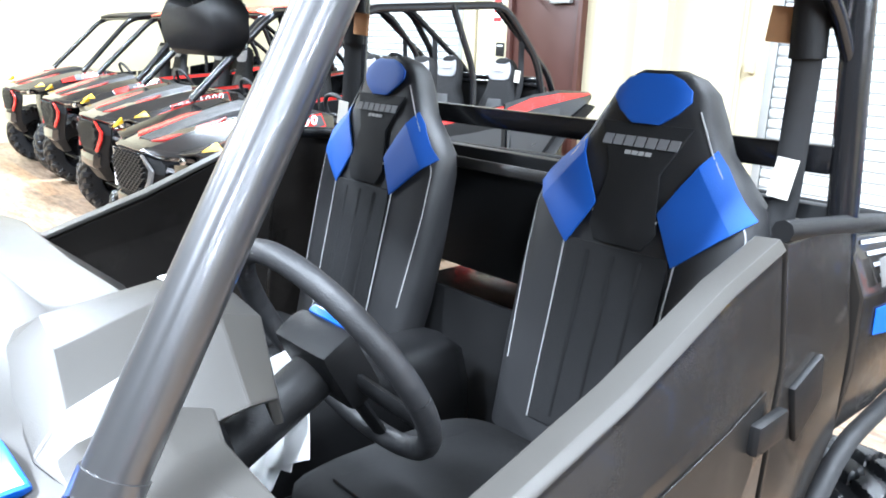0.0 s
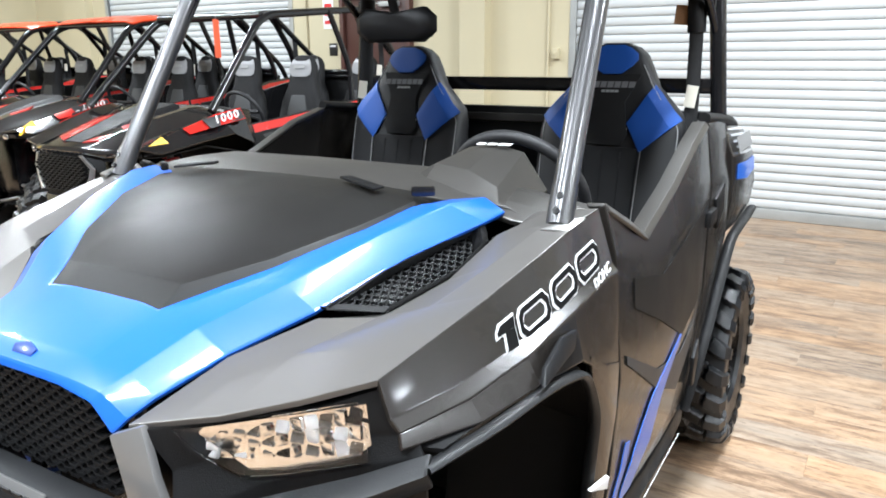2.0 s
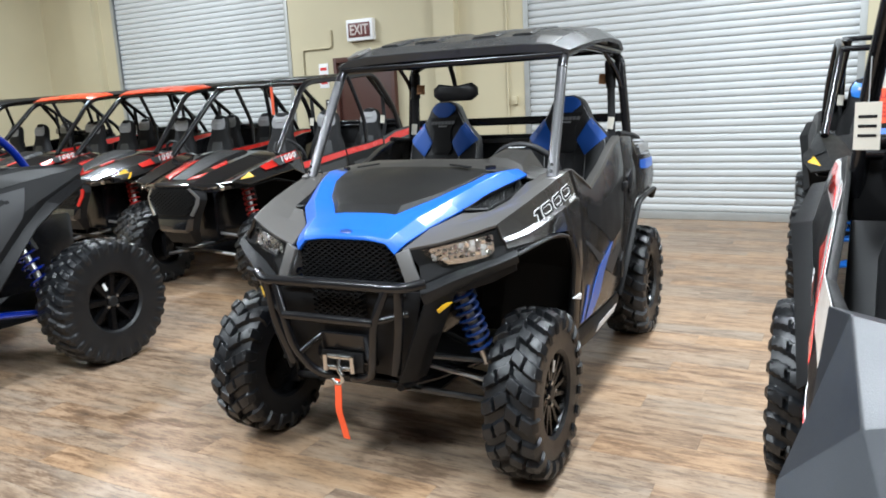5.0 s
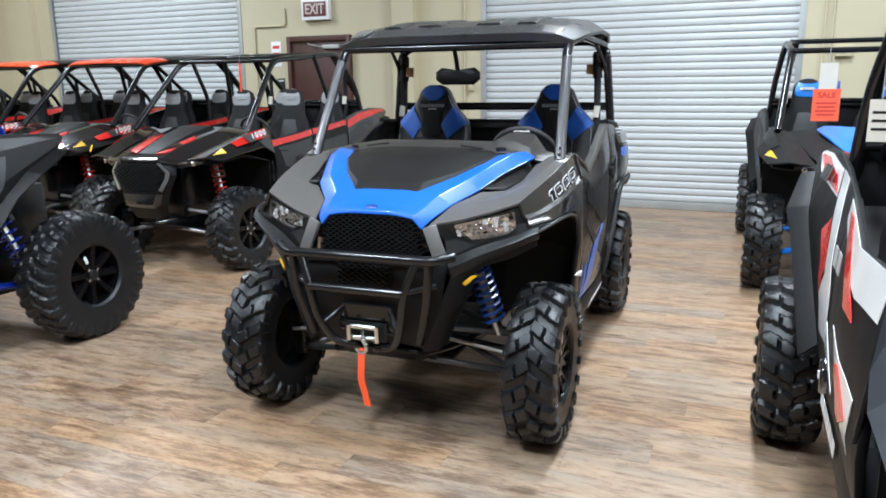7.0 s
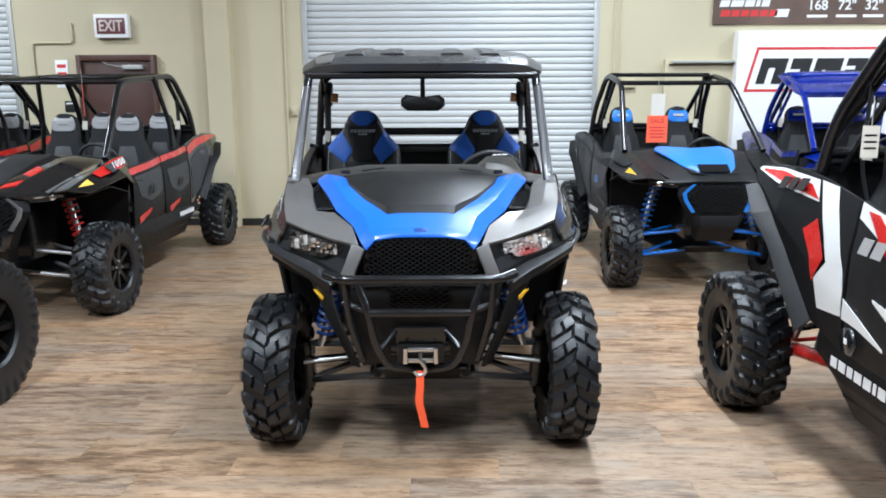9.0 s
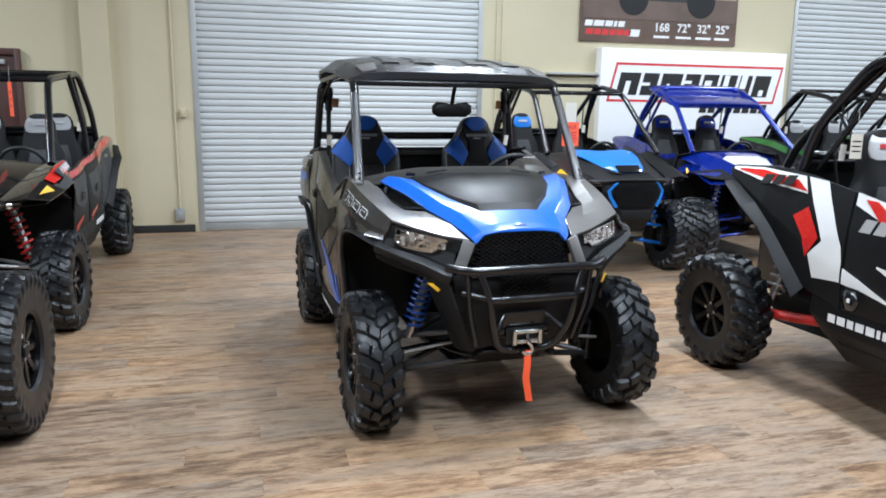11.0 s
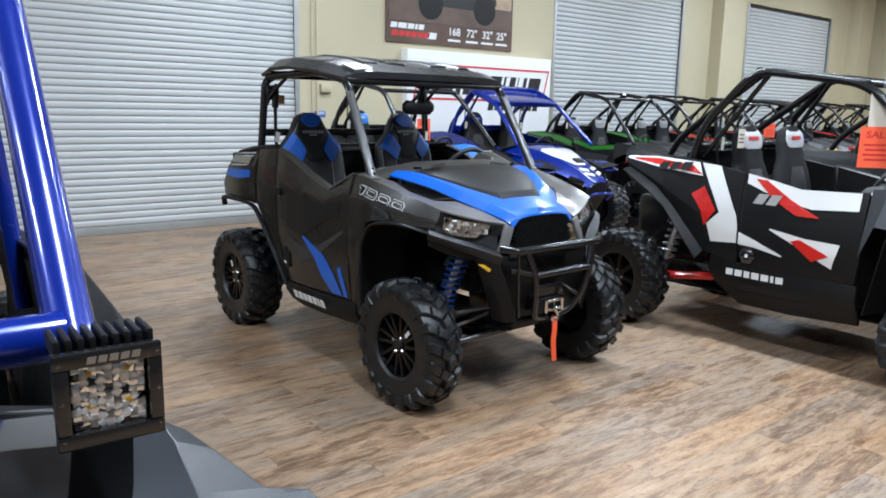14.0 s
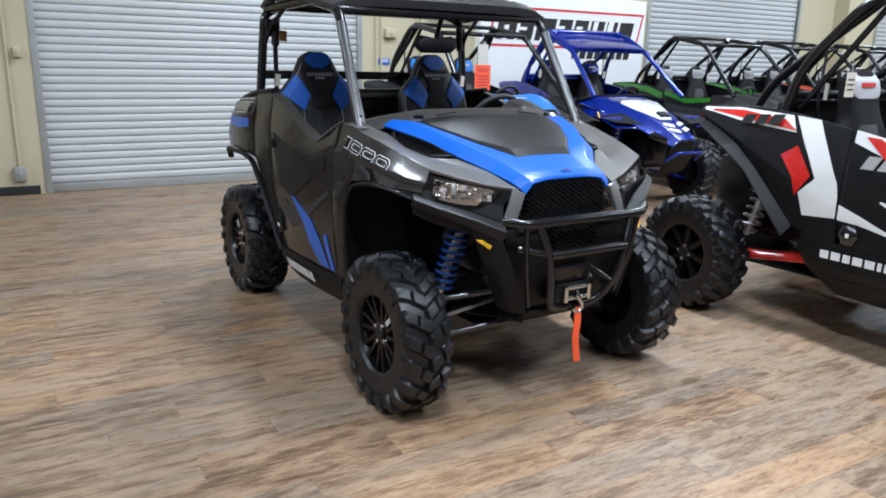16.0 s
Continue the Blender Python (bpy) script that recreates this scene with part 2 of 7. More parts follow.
def box(sx, sy, sz, at=(0, 0, 0), rot=(0, 0, 0), bev=0.004, bm=None):
    bm = bm or bmesh.new()
    one = bmesh.new()
    bmesh.ops.create_cube(one, size=1)
    bmesh.ops.scale(one, vec=(sx, sy, sz), verts=one.verts)
    if bev:
        bmesh.ops.bevel(one, geom=one.edges[:], offset=bev, segments=2, affect="EDGES", profile=0.6)
    one.transform(pose(*at, *rot))
    return join(bm, one)


def join(bm, one):
    """Adds the mesh of one to bm, and frees one."""
    one.verts.index_update()
    new_verts = [bm.verts.new(v.co) for v in one.verts]
    for f in one.faces:
        bm.faces.new([new_verts[v.index] for v in f.verts])
    one.free()
    return bm


def rounded(pts, bend, steps=5):
    """The polyline pts with its inner corners rounded off."""
    pts = [Vector(p) for p in pts]
    out = [pts[0]]
    for a, b, c in zip(pts, pts[1:], pts[2:]):
        d = min(bend, 0.45 * (b - a).length, 0.45 * (c - b).length)
        p, q = b + (a - b).normalized() * d, b + (c - b).normalized() * d
        for i in range(steps + 1):
            u = i / steps
            out.append((1 - u) ** 2 * p + 2 * u * (1 - u) * b + u * u * q)
    return out + [pts[-1]]


def tube(pts, r, n=10, bend=0.08, bm=None, flat=1.0):
    """A bent tube along pts; flat < 1 squeezes its section."""
    bm = bm or bmesh.new()
    pts = rounded(pts, bend) if len(pts) > 2 else [Vector(p) for p in pts]
    d = (pts[1] - pts[0]).normalized()
    side = d.orthogonal().normalized() if abs(d.z) > 0.9 else d.cross(Vector((0, 0, 1))).normalized()
    rings = []
    for i, p in enumerate(pts):
        t = ((pts[min(i + 1, len(pts) - 1)] - p).normalized() + (p - pts[max(i - 1, 0)]).normalized()).normalized()
        side = (side - t * side.dot(t)).normalized()
        up = t.cross(side)
        rings.append([bm.verts.new(p + r * (math.cos(a) * side + flat * math.sin(a) * up)) for a in (2 * math.pi * k / n for k in range(n))])
    for a, b in zip(rings, rings[1:]):
        for k in range(n):
            bm.faces.new((a[k], a[(k + 1) % n], b[(k + 1) % n], b[k]))
    for f in bm.faces:
        f.smooth = True
    bm.faces.new(rings[0][::-1])
    bm.faces.new(rings[-1])
    return bm


def sheet(rows, t=0.012, sx=1, mirror=False, bev=0.004, bm=None):
    """A panel of thickness t over rows of points. mirror: the rows run from the middle outwards, and are reflected."""
    one = bmesh.new()
    if mirror:
        rows = [[(-x, y, z) for x, y, z in row[::-1] if x > 1e-6] + list(row) for row in rows]
    vs = [[one.verts.new((sx * x, y, z)) for x, y, z in row] for row in rows]
    for a, b in zip(vs, vs[1:]):
        for k in range(len(a) - 1):
            q = [a[k], a[k + 1], b[k + 1], b[k]]
            q = [v for i, v in enumerate(q) if all((v.co - w.co).length > 1e-6 for w in q[:i])]
            if len(q) > 2:
                one.faces.new(q)
    bmesh.ops.remove_doubles(one, verts=one.verts, dist=1e-5)
    bmesh.ops.recalc_face_normals(one, faces=one.faces[:])
    return thick(one, t, bev, bm)


def thick(one, t, bev, bm=None):
    bmesh.ops.solidify(one, geom=one.faces[:], thickness=t)
    bmesh.ops.recalc_face_normals(one, faces=one.faces[:])
    if bev:
        edges = [e for e in one.edges if len(e.link_faces) == 2 and e.calc_face_angle(0) > 0.25]
        bmesh.ops.bevel(one, geom=edges, offset=min(bev, t * 0.45), segments=2, affect="EDGES", profile=0.6, clamp_overlap=True)
    return join(bm, one) if bm else one


def plate(pts, t=0.012, sx=1, bev=0.003, bm=None):
    """A flat polygon of thickness t."""
    one = bmesh.new()
    one.faces.new([one.verts.new((sx * x, y, z)) for x, y, z in pts])
    bmesh.ops.triangulate(one, faces=[f for f in one.faces if len(f.verts) > 4])
    return thick(one, t, bev, bm)


def lathe(profile, n=32, bm=None, axis="x"):
    """Turns (radius, along) pairs round the x axis."""
    bm = bm or bmesh.new()
    rings = []
    for r, a in profile:
        rings.append([bm.verts.new((a, r * math.cos(2 * math.pi * k / n), r * math.sin(2 * math.pi * k / n))) for k in range(n)])
    for p, q in zip(rings, rings[1:]):
        for k in range(n):
            bm.faces.new((p[k], p[(k + 1) % n], q[(k + 1) % n], q[k])).smooth = True
    return bm


def block(corners, bm):
    """A six-sided block from its eight corners: four below, four above."""
    v = [bm.verts.new(c) for c in corners]
    for f in ((3, 2, 1, 0), (4, 5, 6, 7), (0, 1, 5, 4), (1, 2, 6, 5), (2, 3, 7, 6), (3, 0, 4, 7)):
        bm.faces.new([v[i] for i in f])
    return bm


def lettering(name, words, size, material, parent, at, depth=0.002, shear=0.0, wide=1.0, grow=0.0, align="CENTER", label=""):
    cu = bpy.data.curves.new(name, "FONT")
    cu.body, cu.size, cu.extrude, cu.shear, cu.align_x, cu.align_y, cu.offset = words, size, depth, shear, align, "CENTER", grow
    cu.resolution_u = 3
    tmp = bpy.data.objects.new("tmp", cu)
    me = bpy.data.meshes.new_from_object(tmp)
    bpy.data.objects.remove(tmp)
    me.transform(Matrix.Diagonal((wide, 1, 1, 1)))
    me.materials.clear()
    me.materials.append(material)
    return link(name, me, parent, label, at)


def bars(name, widths, height, gap, material, parent, at, depth=0.002, slant=0.25, label=""):
    """A row of plain slanted bars that stands for a mark or unreadable writing, centred."""
    x = -(sum(widths) + gap * (len(widths) - 1)) / 2
    for w in widths:
        s = slant * height / 2
        bm = block([(x - s, -height / 2, 0), (x + w - s, -height / 2, 0), (x + w + s, height / 2, 0), (x + s, height / 2, 0),
                    (x - s, -height / 2, depth), (x + w - s, -height / 2, depth), (x + w + s, height / 2, depth), (x + s, height / 2, depth)], bmesh.new())
        part(name, bm, material, parent, label, at)
        x += w + gap


def facing(p, right, up):
    """The pose at p whose x runs along right and whose y runs as near to up as it can."""
    r = Vector(right).normalized()
    n = r.cross(Vector(up)).normalized()
    u = n.cross(r)
    return Matrix(((r.x, u.x, n.x, p[0]), (r.y, u.y, n.y, p[1]), (r.z, u.z, n.z, p[2]), (0, 0, 0, 1)))


def skin(rows):
    """How far out (x) a panel made of rows stands at (y, z)."""
    tris = []
    for a, b in zip(rows, rows[1:]):
        for k in range(len(a) - 1):
            tris += [(a[k], a[k + 1], b[k + 1]), (a[k], b[k + 1], b[k])]

    def x_at(y, z):
        best = None
        for p, q, r in tris:
            d = (q[1] - p[1]) * (r[2] - p[2]) - (r[1] - p[1]) * (q[2] - p[2])
            if abs(d) < 1e-9:
                continue
            u = ((y - p[1]) * (r[2] - p[2]) - (r[1] - p[1]) * (z - p[2])) / d
            v = ((q[1] - p[1]) * (z - p[2]) - (y - p[1]) * (q[2] - p[2])) / d
            miss = max(0, -u, -v, u + v - 1)
            if best is None or miss < best[0]:
                best = (miss, p[0] + u * (q[0] - p[0]) + v * (r[0] - p[0]))
        return best[1]

    return x_at


def graphic(root, name, rows, pts, side, material, label="", lift=0.004, cuts=6):
    """A thin decal that lies on the panel made of rows: pairs of (y, z) along its two edges."""
    x_at = skin(rows)
    fine = []
    for (a, b), (c, d) in zip(pts, pts[1:]):
        for i in range(cuts):
            u = i / cuts
            fine.append([(a[0] + u * (c[0] - a[0]), a[1] + u * (c[1] - a[1])), (b[0] + u * (d[0] - b[0]), b[1] + u * (d[1] - b[1]))])
    fine.append(list(pts[-1]))
    grid = [[(x_at(y, z) + lift, y, z) for y, z in ((e[0] + (f[0] - e[0]) * v / 3, e[1] + (f[1] - e[1]) * v / 3) for v in range(4))] for e, f in fine]
    return part(name, sheet(grid, 0.002, side, bev=0), material, root, label)


def figure_on(root, place, u0, u1, hole, line):
    """A figure 0 (or a 1) in black with white edges; place maps (along, up), both in metres, to the panel."""
    def octo(k):
        a, b, c = u0 + k, u1 - k, 0.016 - k * 0.4
        return [(a + c, k), (b - c * 0.6, k), (b, k + c * 0.6), (b, FIG - k - c), (b - c, FIG - k), (a + c * 0.6, FIG - k), (a, FIG - k - c * 0.6), (a, k + c)]

    def one(k):
        a, b, w = u0 + k, u1 - k, (u1 - u0) * 0.36
        return [[(a + w, k), (b, k)], [(a + w, FIG * 0.62 + k), (b, FIG * 0.62)], [(a, FIG * 0.62 + k), (b, FIG * 0.66)], [(a, FIG * 0.80), (b, FIG * 0.8)], [(a + w * 0.5, FIG - k), (b, FIG - k)]]

    for name, o, i, lift, m in (("figure_outline", 0.0, line * 4.4, 0.0025, WHITE), ("figure", line, line * 3.4, 0.0045, FIGBLK)):
        if hole:
            a, b = octo(o), octo(i)
            rows = [a + a[:1], b + b[:1]]
        else:
            rows = one(o)
        part(name, sheet([[place(u, v, lift) for u, v in row] for row in rows], 0.0012, bev=0), m, root)


FIG = 0.053

# ---- the hall ----
WALL_Y, X_W, X_E, Y_S = 6.655, -11.6, 20.0, -9.5
BAYS = [(-9.66, -5.75), (-1.88, 1.98), (7.11, 11.02), (13.50, 17.60)]
SHUTTER_TOP, WALL_T = 4.2, 0.25


def wall_piece(bm, x0, x1, y0, y1, z0, z1):
    return box(x1 - x0, y1 - y0, z1 - z0, ((x0 + x1) / 2, (y0 + y1) / 2, (z0 + z1) / 2), bev=0, bm=bm)


north = bmesh.new()
xs = [X_W] + [x for bay in BAYS for x in bay] + [X_E]
for x0, x1 in zip(xs[::2], xs[1::2]):
    wall_piece(north, x0, x1, WALL_Y, WALL_Y + WALL_T, 0, CEILING)
for x0, x1 in BAYS:
    wall_piece(north, x0, x1, WALL_Y, WALL_Y + WALL_T, SHUTTER_TOP, CEILING)
wall_north = tagged(part("wall_north", north, WALL), "cream painted wall with roller shutter bays", "wall", kind="structure")
# the south wall is never in view; its dark tone lowers the fill
for nm, a in (("wall_south", (X_W, X_E, Y_S - WALL_T, Y_S, 0, CEILING)), ("wall_west", (X_W - WALL_T, X_W, Y_S, WALL_Y, 0, CEILING)),
              ("wall_east", (X_E, X_E + WALL_T, Y_S, WALL_Y, 0, CEILING))):
    tagged(part(nm, wall_piece(bmesh.new(), *a), DARKWALL if nm == "wall_south" else WALL), "unseen south wall, kept dark to cut bounce light" if nm == "wall_south" else "cream painted plain wall", "wall", kind="structure")
# ceiling stays out of view; its grey is chosen to limit bounced light
tagged(part("ceiling", wall_piece(bmesh.new(), X_W - 0.2, X_E + 0.2, Y_S - 0.2, WALL_Y + 0.2, CEILING, CEILING + 0.15), CEIL), "unseen ceiling deck, greyed to cut bounce light", "ceiling", kind="structure")
floor = tagged(part("floor", wall_piece(bmesh.new(), X_W, X_E, Y_S, WALL_Y + 0.3, -0.15, -0.006), UNDERLAY), "streaky brown wood-look vinyl plank floor", "floor", kind="structure")
tagged(part("ground", wall_piece(bmesh.new(), -40, 50, WALL_Y + 0.45, 40, -0.3, -0.1), UNDERLAY), "dark ground outside the shutters", "ground", kind="structure")


def pilaster(x0, x1, d):
    tagged(part("wall_pilaster", wall_piece(bmesh.new(), x0, x1, WALL_Y - d, WALL_Y + 0.01, 0, CEILING), WALL), "cream painted wall pilaster", "wall", kind="structure")


pilaster(-3.15, -2.83, 0.14)
pilaster(12.05, 12.90, 0.30)
pilaster(18.6, 19.4, 0.30)
pilaster(-10.6, -10.0, 0.14)


def baseboard(x0, x1):
    tagged(part("baseboard", box(x1 - x0, 0.012, 0.1, ((x0 + x1) / 2, WALL_Y - 0.007, 0.05), bev=0.003), BASEB), "black rubber cove base", "baseboard", kind="structure")


for x0, x1 in ((-2.82, -1.95), (-3.84, -3.16), (-5.65, -4.92), (2.06, 2.84), (3.88, 7.03)):
    baseboard(x0, x1)

# roller shutters
PITCH = 0.0855


def slat_mesh(width):
    bm = bmesh.new()
    prof = [(0.0, 0.0), (-0.010, 0.006), (-0.0165, 0.022), (-0.018, 0.042), (-0.0165, 0.062), (-0.010, 0.078), (0.0, 0.0835), (0.012, 0.0835), (0.012, 0.0)]
    ends = [[bm.verts.new((s * width / 2, y, z)) for y, z in prof] for s in (-1, 1)]
    k = len(prof)
    for i in range(k):
        bm.faces.new((ends[0][i], ends[0][(i + 1) % k], ends[1][(i + 1) % k], ends[1][i]))
    bm.faces.new(ends[0])
    bm.faces.new(ends[1][::-1])
    bmesh.ops.recalc_face_normals(bm, faces=bm.faces[:])
    me = bpy.data.meshes.new("slat")
    bm.to_mesh(me)
    bm.free()
    me.materials.append(SHUTTER)
    me.polygons.foreach_set("use_smooth", [True] * len(me.polygons))
    me.set_sharp_from_angle(angle=radians(50))
    return me


def shutter(name, x0, x1):
    mid, w = (x0 + x1) / 2, x1 - x0
    door = tagged(part(name, box(w - 0.06, 0.05, 0.10, (mid, WALL_Y + 0.06, 0.052), bev=0.006), STEELG), "closed pale grey steel roller shutter door", "roller door", "shutters along the wall", "structure")
    me = slat_mesh(w - 0.08)
    for i in range(int((SHUTTER_TOP - 0.105) / PITCH)):
        link("slat", me, door, at=pose(mid, WALL_Y + 0.06, 0.104 + i * PITCH))
    for x, s in ((x0, 1), (x1, -1)):
        bm = box(0.07, 0.012, SHUTTER_TOP, (x + s * 0.02, WALL_Y - 0.008, SHUTTER_TOP / 2), bev=0.002)
        box(0.012, 0.10, SHUTTER_TOP, (x + s * 0.01, WALL_Y + 0.05, SHUTTER_TOP / 2), bev=0.002, bm=bm)
        part("guide_rail", bm, STEELG, door, "grey steel guide rail")


for i, (x0, x1) in enumerate(BAYS):
    shutter("door_%d" % (i + 2), x0, x1)

# brown exit door
exit_door = tagged(part("door_1", box(0.93, 0.045, 2.2, (-4.375, WALL_Y - 0.02, 1.105), bev=0.004), DOORRED), "closed dark brown metal exit door", "door", kind="structure")
fr = box(0.055, 0.09, 2.29, (-4.872, WALL_Y - 0.045, 1.145), bev=0.004)
box(0.055, 0.09, 2.29, (-3.878, WALL_Y - 0.045, 1.145), bev=0.004, bm=fr)
box(0.939, 0.09, 0.075, (-4.375, WALL_Y - 0.045, 2.2525), bev=0.004, bm=fr)
part("door_frame", fr, DOORTRIM, exit_door)
cl = box(0.28, 0.06, 0.055, (-4.15, WALL_Y - 0.075, 2.13), bev=0.006)
tube([(-4.27, WALL_Y - 0.10, 2.13), (-4.42, WALL_Y - 0.24, 2.16), (-4.55, WALL_Y - 0.06, 2.2)], 0.009, 8, 0.01, cl)
part("door_closer", cl, STEELG, exit_door, "grey hydraulic door closer")
part("push_bar", box(0.72, 0.06, 0.07, (-4.375, WALL_Y - 0.075, 1.02), bev=0.01), STEELG, exit_door, "grey push bar")

# cream side door behind the machines
side_door = tagged(part("door_6", box(0.92, 0.045, 2.12, (3.36, WALL_Y - 0.02, 1.065), bev=0.004), WALL), "closed cream painted side door", "door", kind="structure")
fr = box(0.05, 0.08, 2.2, (2.875, WALL_Y - 0.04, 1.10), bev=0.004)
box(0.05, 0.08, 2.2, (3.845, WALL_Y - 0.04, 1.10), bev=0.004, bm=fr)
box(0.92, 0.08, 0.06, (3.36, WALL_Y - 0.04, 2.17), bev=0.004, bm=fr)
part("door_frame", fr, WALL, side_door)
part("door_closer", box(0.85, 0.05, 0.03, (3.36, WALL_Y - 0.11, 2.165), bev=0.005), STEELG, side_door, "thin grey bar over the door")

# conduits and boxes
def conduit(pts, label):
    ob = part("wall_conduit", tube(pts, 0.014, 8, 0.06), WALL)
    return tagged(ob, label, "conduit", kind="structure")


conduit([(-2.13, WALL_Y - 0.02, 0.32), (-2.13, WALL_Y - 0.02, CEILING)], "cream painted vertical conduit on the wall")
conduit([(2.19, WALL_Y - 0.02, 1.2), (2.19, WALL_Y - 0.02, CEILING)], "cream painted vertical conduit on the wall")
conduit([(2.27, WALL_Y - 0.02, 0.0), (2.27, WALL_Y - 0.02, CEILING)], "cream painted vertical conduit on the wall")
conduit([(-5.5, WALL_Y - 0.02, 0.3), (-5.5, WALL_Y - 0.02, 2.45), (-4.95, WALL_Y - 0.02, 2.45), (-4.95, WALL_Y - 0.02, 2.7)], "cream painted bent conduit beside the exit door")


def wall_box(x, z, sx, sz, material, label, category, name):
    ob = part(name, box(sx, 0.06, sz, (x, WALL_Y - 0.032, z), bev=0.006), material)
    part("cover_plate", box(sx * 0.86, 0.008, sz * 0.86, (x, WALL_Y - 0.065, z), bev=0.002), material, ob)
    part("toggle", box(sx * 0.25, 0.014, sz * 0.3, (x, WALL_Y - 0.074, z), bev=0.002), material, ob)
    return tagged(ob, label, category)


wall_box(-2.13, 0.24, 0.12, 0.16, STEELG, "grey metal electrical box low on the wall", "outlet box", "outlet_box")
wall_box(2.40, 1.9, 0.17, 0.12, WALL, "cream painted electrical box on the wall", "outlet box", "outlet_box")
wall_box(-2.03, 1.55, 0.07, 0.11, WALL, "cream painted switch box on the wall", "switch", "switch_box")


def notice(x, z, sx, sz, back, label, lines=3, colour=None):
    ob = tagged(part("notice", box(sx, 0.006, sz, (x, WALL_Y - 0.005, z), bev=0.001), back), label, "notice")
    for i in range(lines):
        part("text_bar", box(sx * 0.7, 0.003, sz * 0.12, (x, WALL_Y - 0.0096, z + sz * (0.28 - 0.28 * i)), bev=0), colour or WHITE, ob)
    return ob


notice(2.32, 1.53, 0.17, 0.09, TAGBLUE, "small blue notice on the wall", 2)
notice(-5.14, 2.05, 0.17, 0.36, SIGNWHITE, "white paper notice with a red mark", 3, SIGNRED)
notice(-5.08, 1.62, 0.13, 0.15, SIGNBLK, "small black access notice", 1)

# exit sign
ex = tagged(part("exit_sign", box(0.45, 0.09, 0.30, (-4.39, WALL_Y - 0.047, 2.655), bev=0.012), SIGNWHITE), "white exit sign box with pale letters on dark red", "exit sign")
part("sign_face", box(0.37, 0.012, 0.20, (-4.39, WALL_Y - 0.096, 2.655), bev=0.003), mat("exit_face", (0.13, 0.035, 0.035), 0.4), ex)
lettering("sign_word", "EXIT", 0.20, mat("exit_letters", (0.62, 0.55, 0.52), 0.4), ex, facing((-4.39, WALL_Y - 0.104, 2.65), (1, 0, 0), (0, 0, 1)), 0.002, wide=0.78, grow=0.003)

# dealer sign board
sg = tagged(part("sign_board", box(3.14, 0.19, 1.5, (5.307, 6.559, 1.795), bev=0.01), SIGNWHITE), "white dealer sign board with black and red slanted shapes", "sign")
SF = 6.463
bars("sign_shape", [0.33, 0.25, 0.34, 0.25, 0.26, 0.27, 0.21, 0.28], 0.32, 0.055, SIGNBLK, sg, facing((5.31, SF - 0.003, 2.04), (1, 0, 0), (0, 0, 1)), 0.004)
for x, z, w, h in ((4.16, 1.98, 0.08, 0.20), (4.47, 2.04, 0.13, 0.045), (4.82, 1.96, 0.05, 0.18), (5.17, 2.08, 0.13, 0.045), (5.51, 2.04, 0.12, 0.14), (5.83, 2.09, 0.09, 0.21), (6.14, 2.10, 0.11, 0.20), (6.45, 1.94, 0.08, 0.09)):
    bars("sign_slit", [w], h, 0, SIGNWHITE, sg, facing((x, SF - 0.0075, z), (1, 0, 0), (0, 0, 1)), 0.001)
bars("sign_outline", [2.86], 0.56, 0, SIGNRED, sg, facing((5.34, SF, 2.06), (1, 0, 0), (0, 0, 1)), 0.0015)
bars("sign_field", [2.79], 0.49, 0, SIGNWHITE, sg, facing((5.34, SF - 0.0016, 2.06), (1, 0, 0), (0, 0, 1)), 0.0012)
bars("sign_shape", [0.12] * 8, 0.13, 0.03, SIGNBLK, sg, facing((5.99, SF - 0.003, 1.70), (1, 0, 0), (0, 0, 1)), 0.002)

# photo banner
bn = tagged(part("wall_banner", box(2.60, 0.034, 1.75, (4.745, 6.636, 3.515), bev=0.006), BANBROWN), "brown printed banner of a desert machine with white figures", "banner")
BF = 6.6185
part("photo", box(2.52, 0.004, 1.22, (4.745, BF - 0.002, 3.735), bev=0), BANSAND, bn, "sandy desert picture")
part("photo_ground", box(2.52, 0.003, 0.34, (4.745, BF - 0.0045, 3.135), bev=0), BANBROWN, bn, "darker sand in the picture")
part("photo_machine", plate([(x, BF - 0.007, z) for x, z in ((4.05, 3.34), (4.25, 3.62), (4.70, 3.74), (5.00, 4.05), (5.42, 4.05), (5.62, 3.70), (5.66, 3.36), (5.30, 3.24), (4.40, 3.24))], 0.002, bev=0), SIGNBLK, bn, "dark machine in the picture")
for x in (4.28, 5.40):
    part("photo_wheel", plate([(x + 0.24 * math.cos(a), BF - 0.010, 3.26 + 0.24 * math.sin(a)) for a in (math.pi * k / 10 for k in range(20))], 0.002, bev=0), GREYP, bn, "wheel in the picture")
bars("mark", [0.12, 0.16, 0.12, 0.05, 0.1], 0.08, 0.02, WHITE, bn, facing((3.84, BF, 2.895), (1, 0, 0), (0, 0, 1)), 0.002)
bars("mark", [0.12, 0.10, 0.10, 0.10, 0.10, 0.10], 0.08, 0.02, SIGNRED, bn, facing((3.90, BF, 2.775), (1, 0, 0), (0, 0, 1)), 0.002)
bars("mark", [0.17], 0.10, 0, WHITE, bn, facing((4.32, BF, 2.775), (1, 0, 0), (0, 0, 1)), 0.002)
for word, x in (("168", 4.77), ('72"', 5.14), ('32"', 5.48), ('25"', 5.80)):
    lettering("figure", word, 0.17, WHITE, bn, facing((x, BF, 2.865), (1, 0, 0), (0, 0, 1)), 0.002, grow=0.003)
    bars("text_bar", [0.26], 0.035, 0, WHITE, bn, facing((x, BF, 2.735), (1, 0, 0), (0, 0, 1)), 0.002, 0)

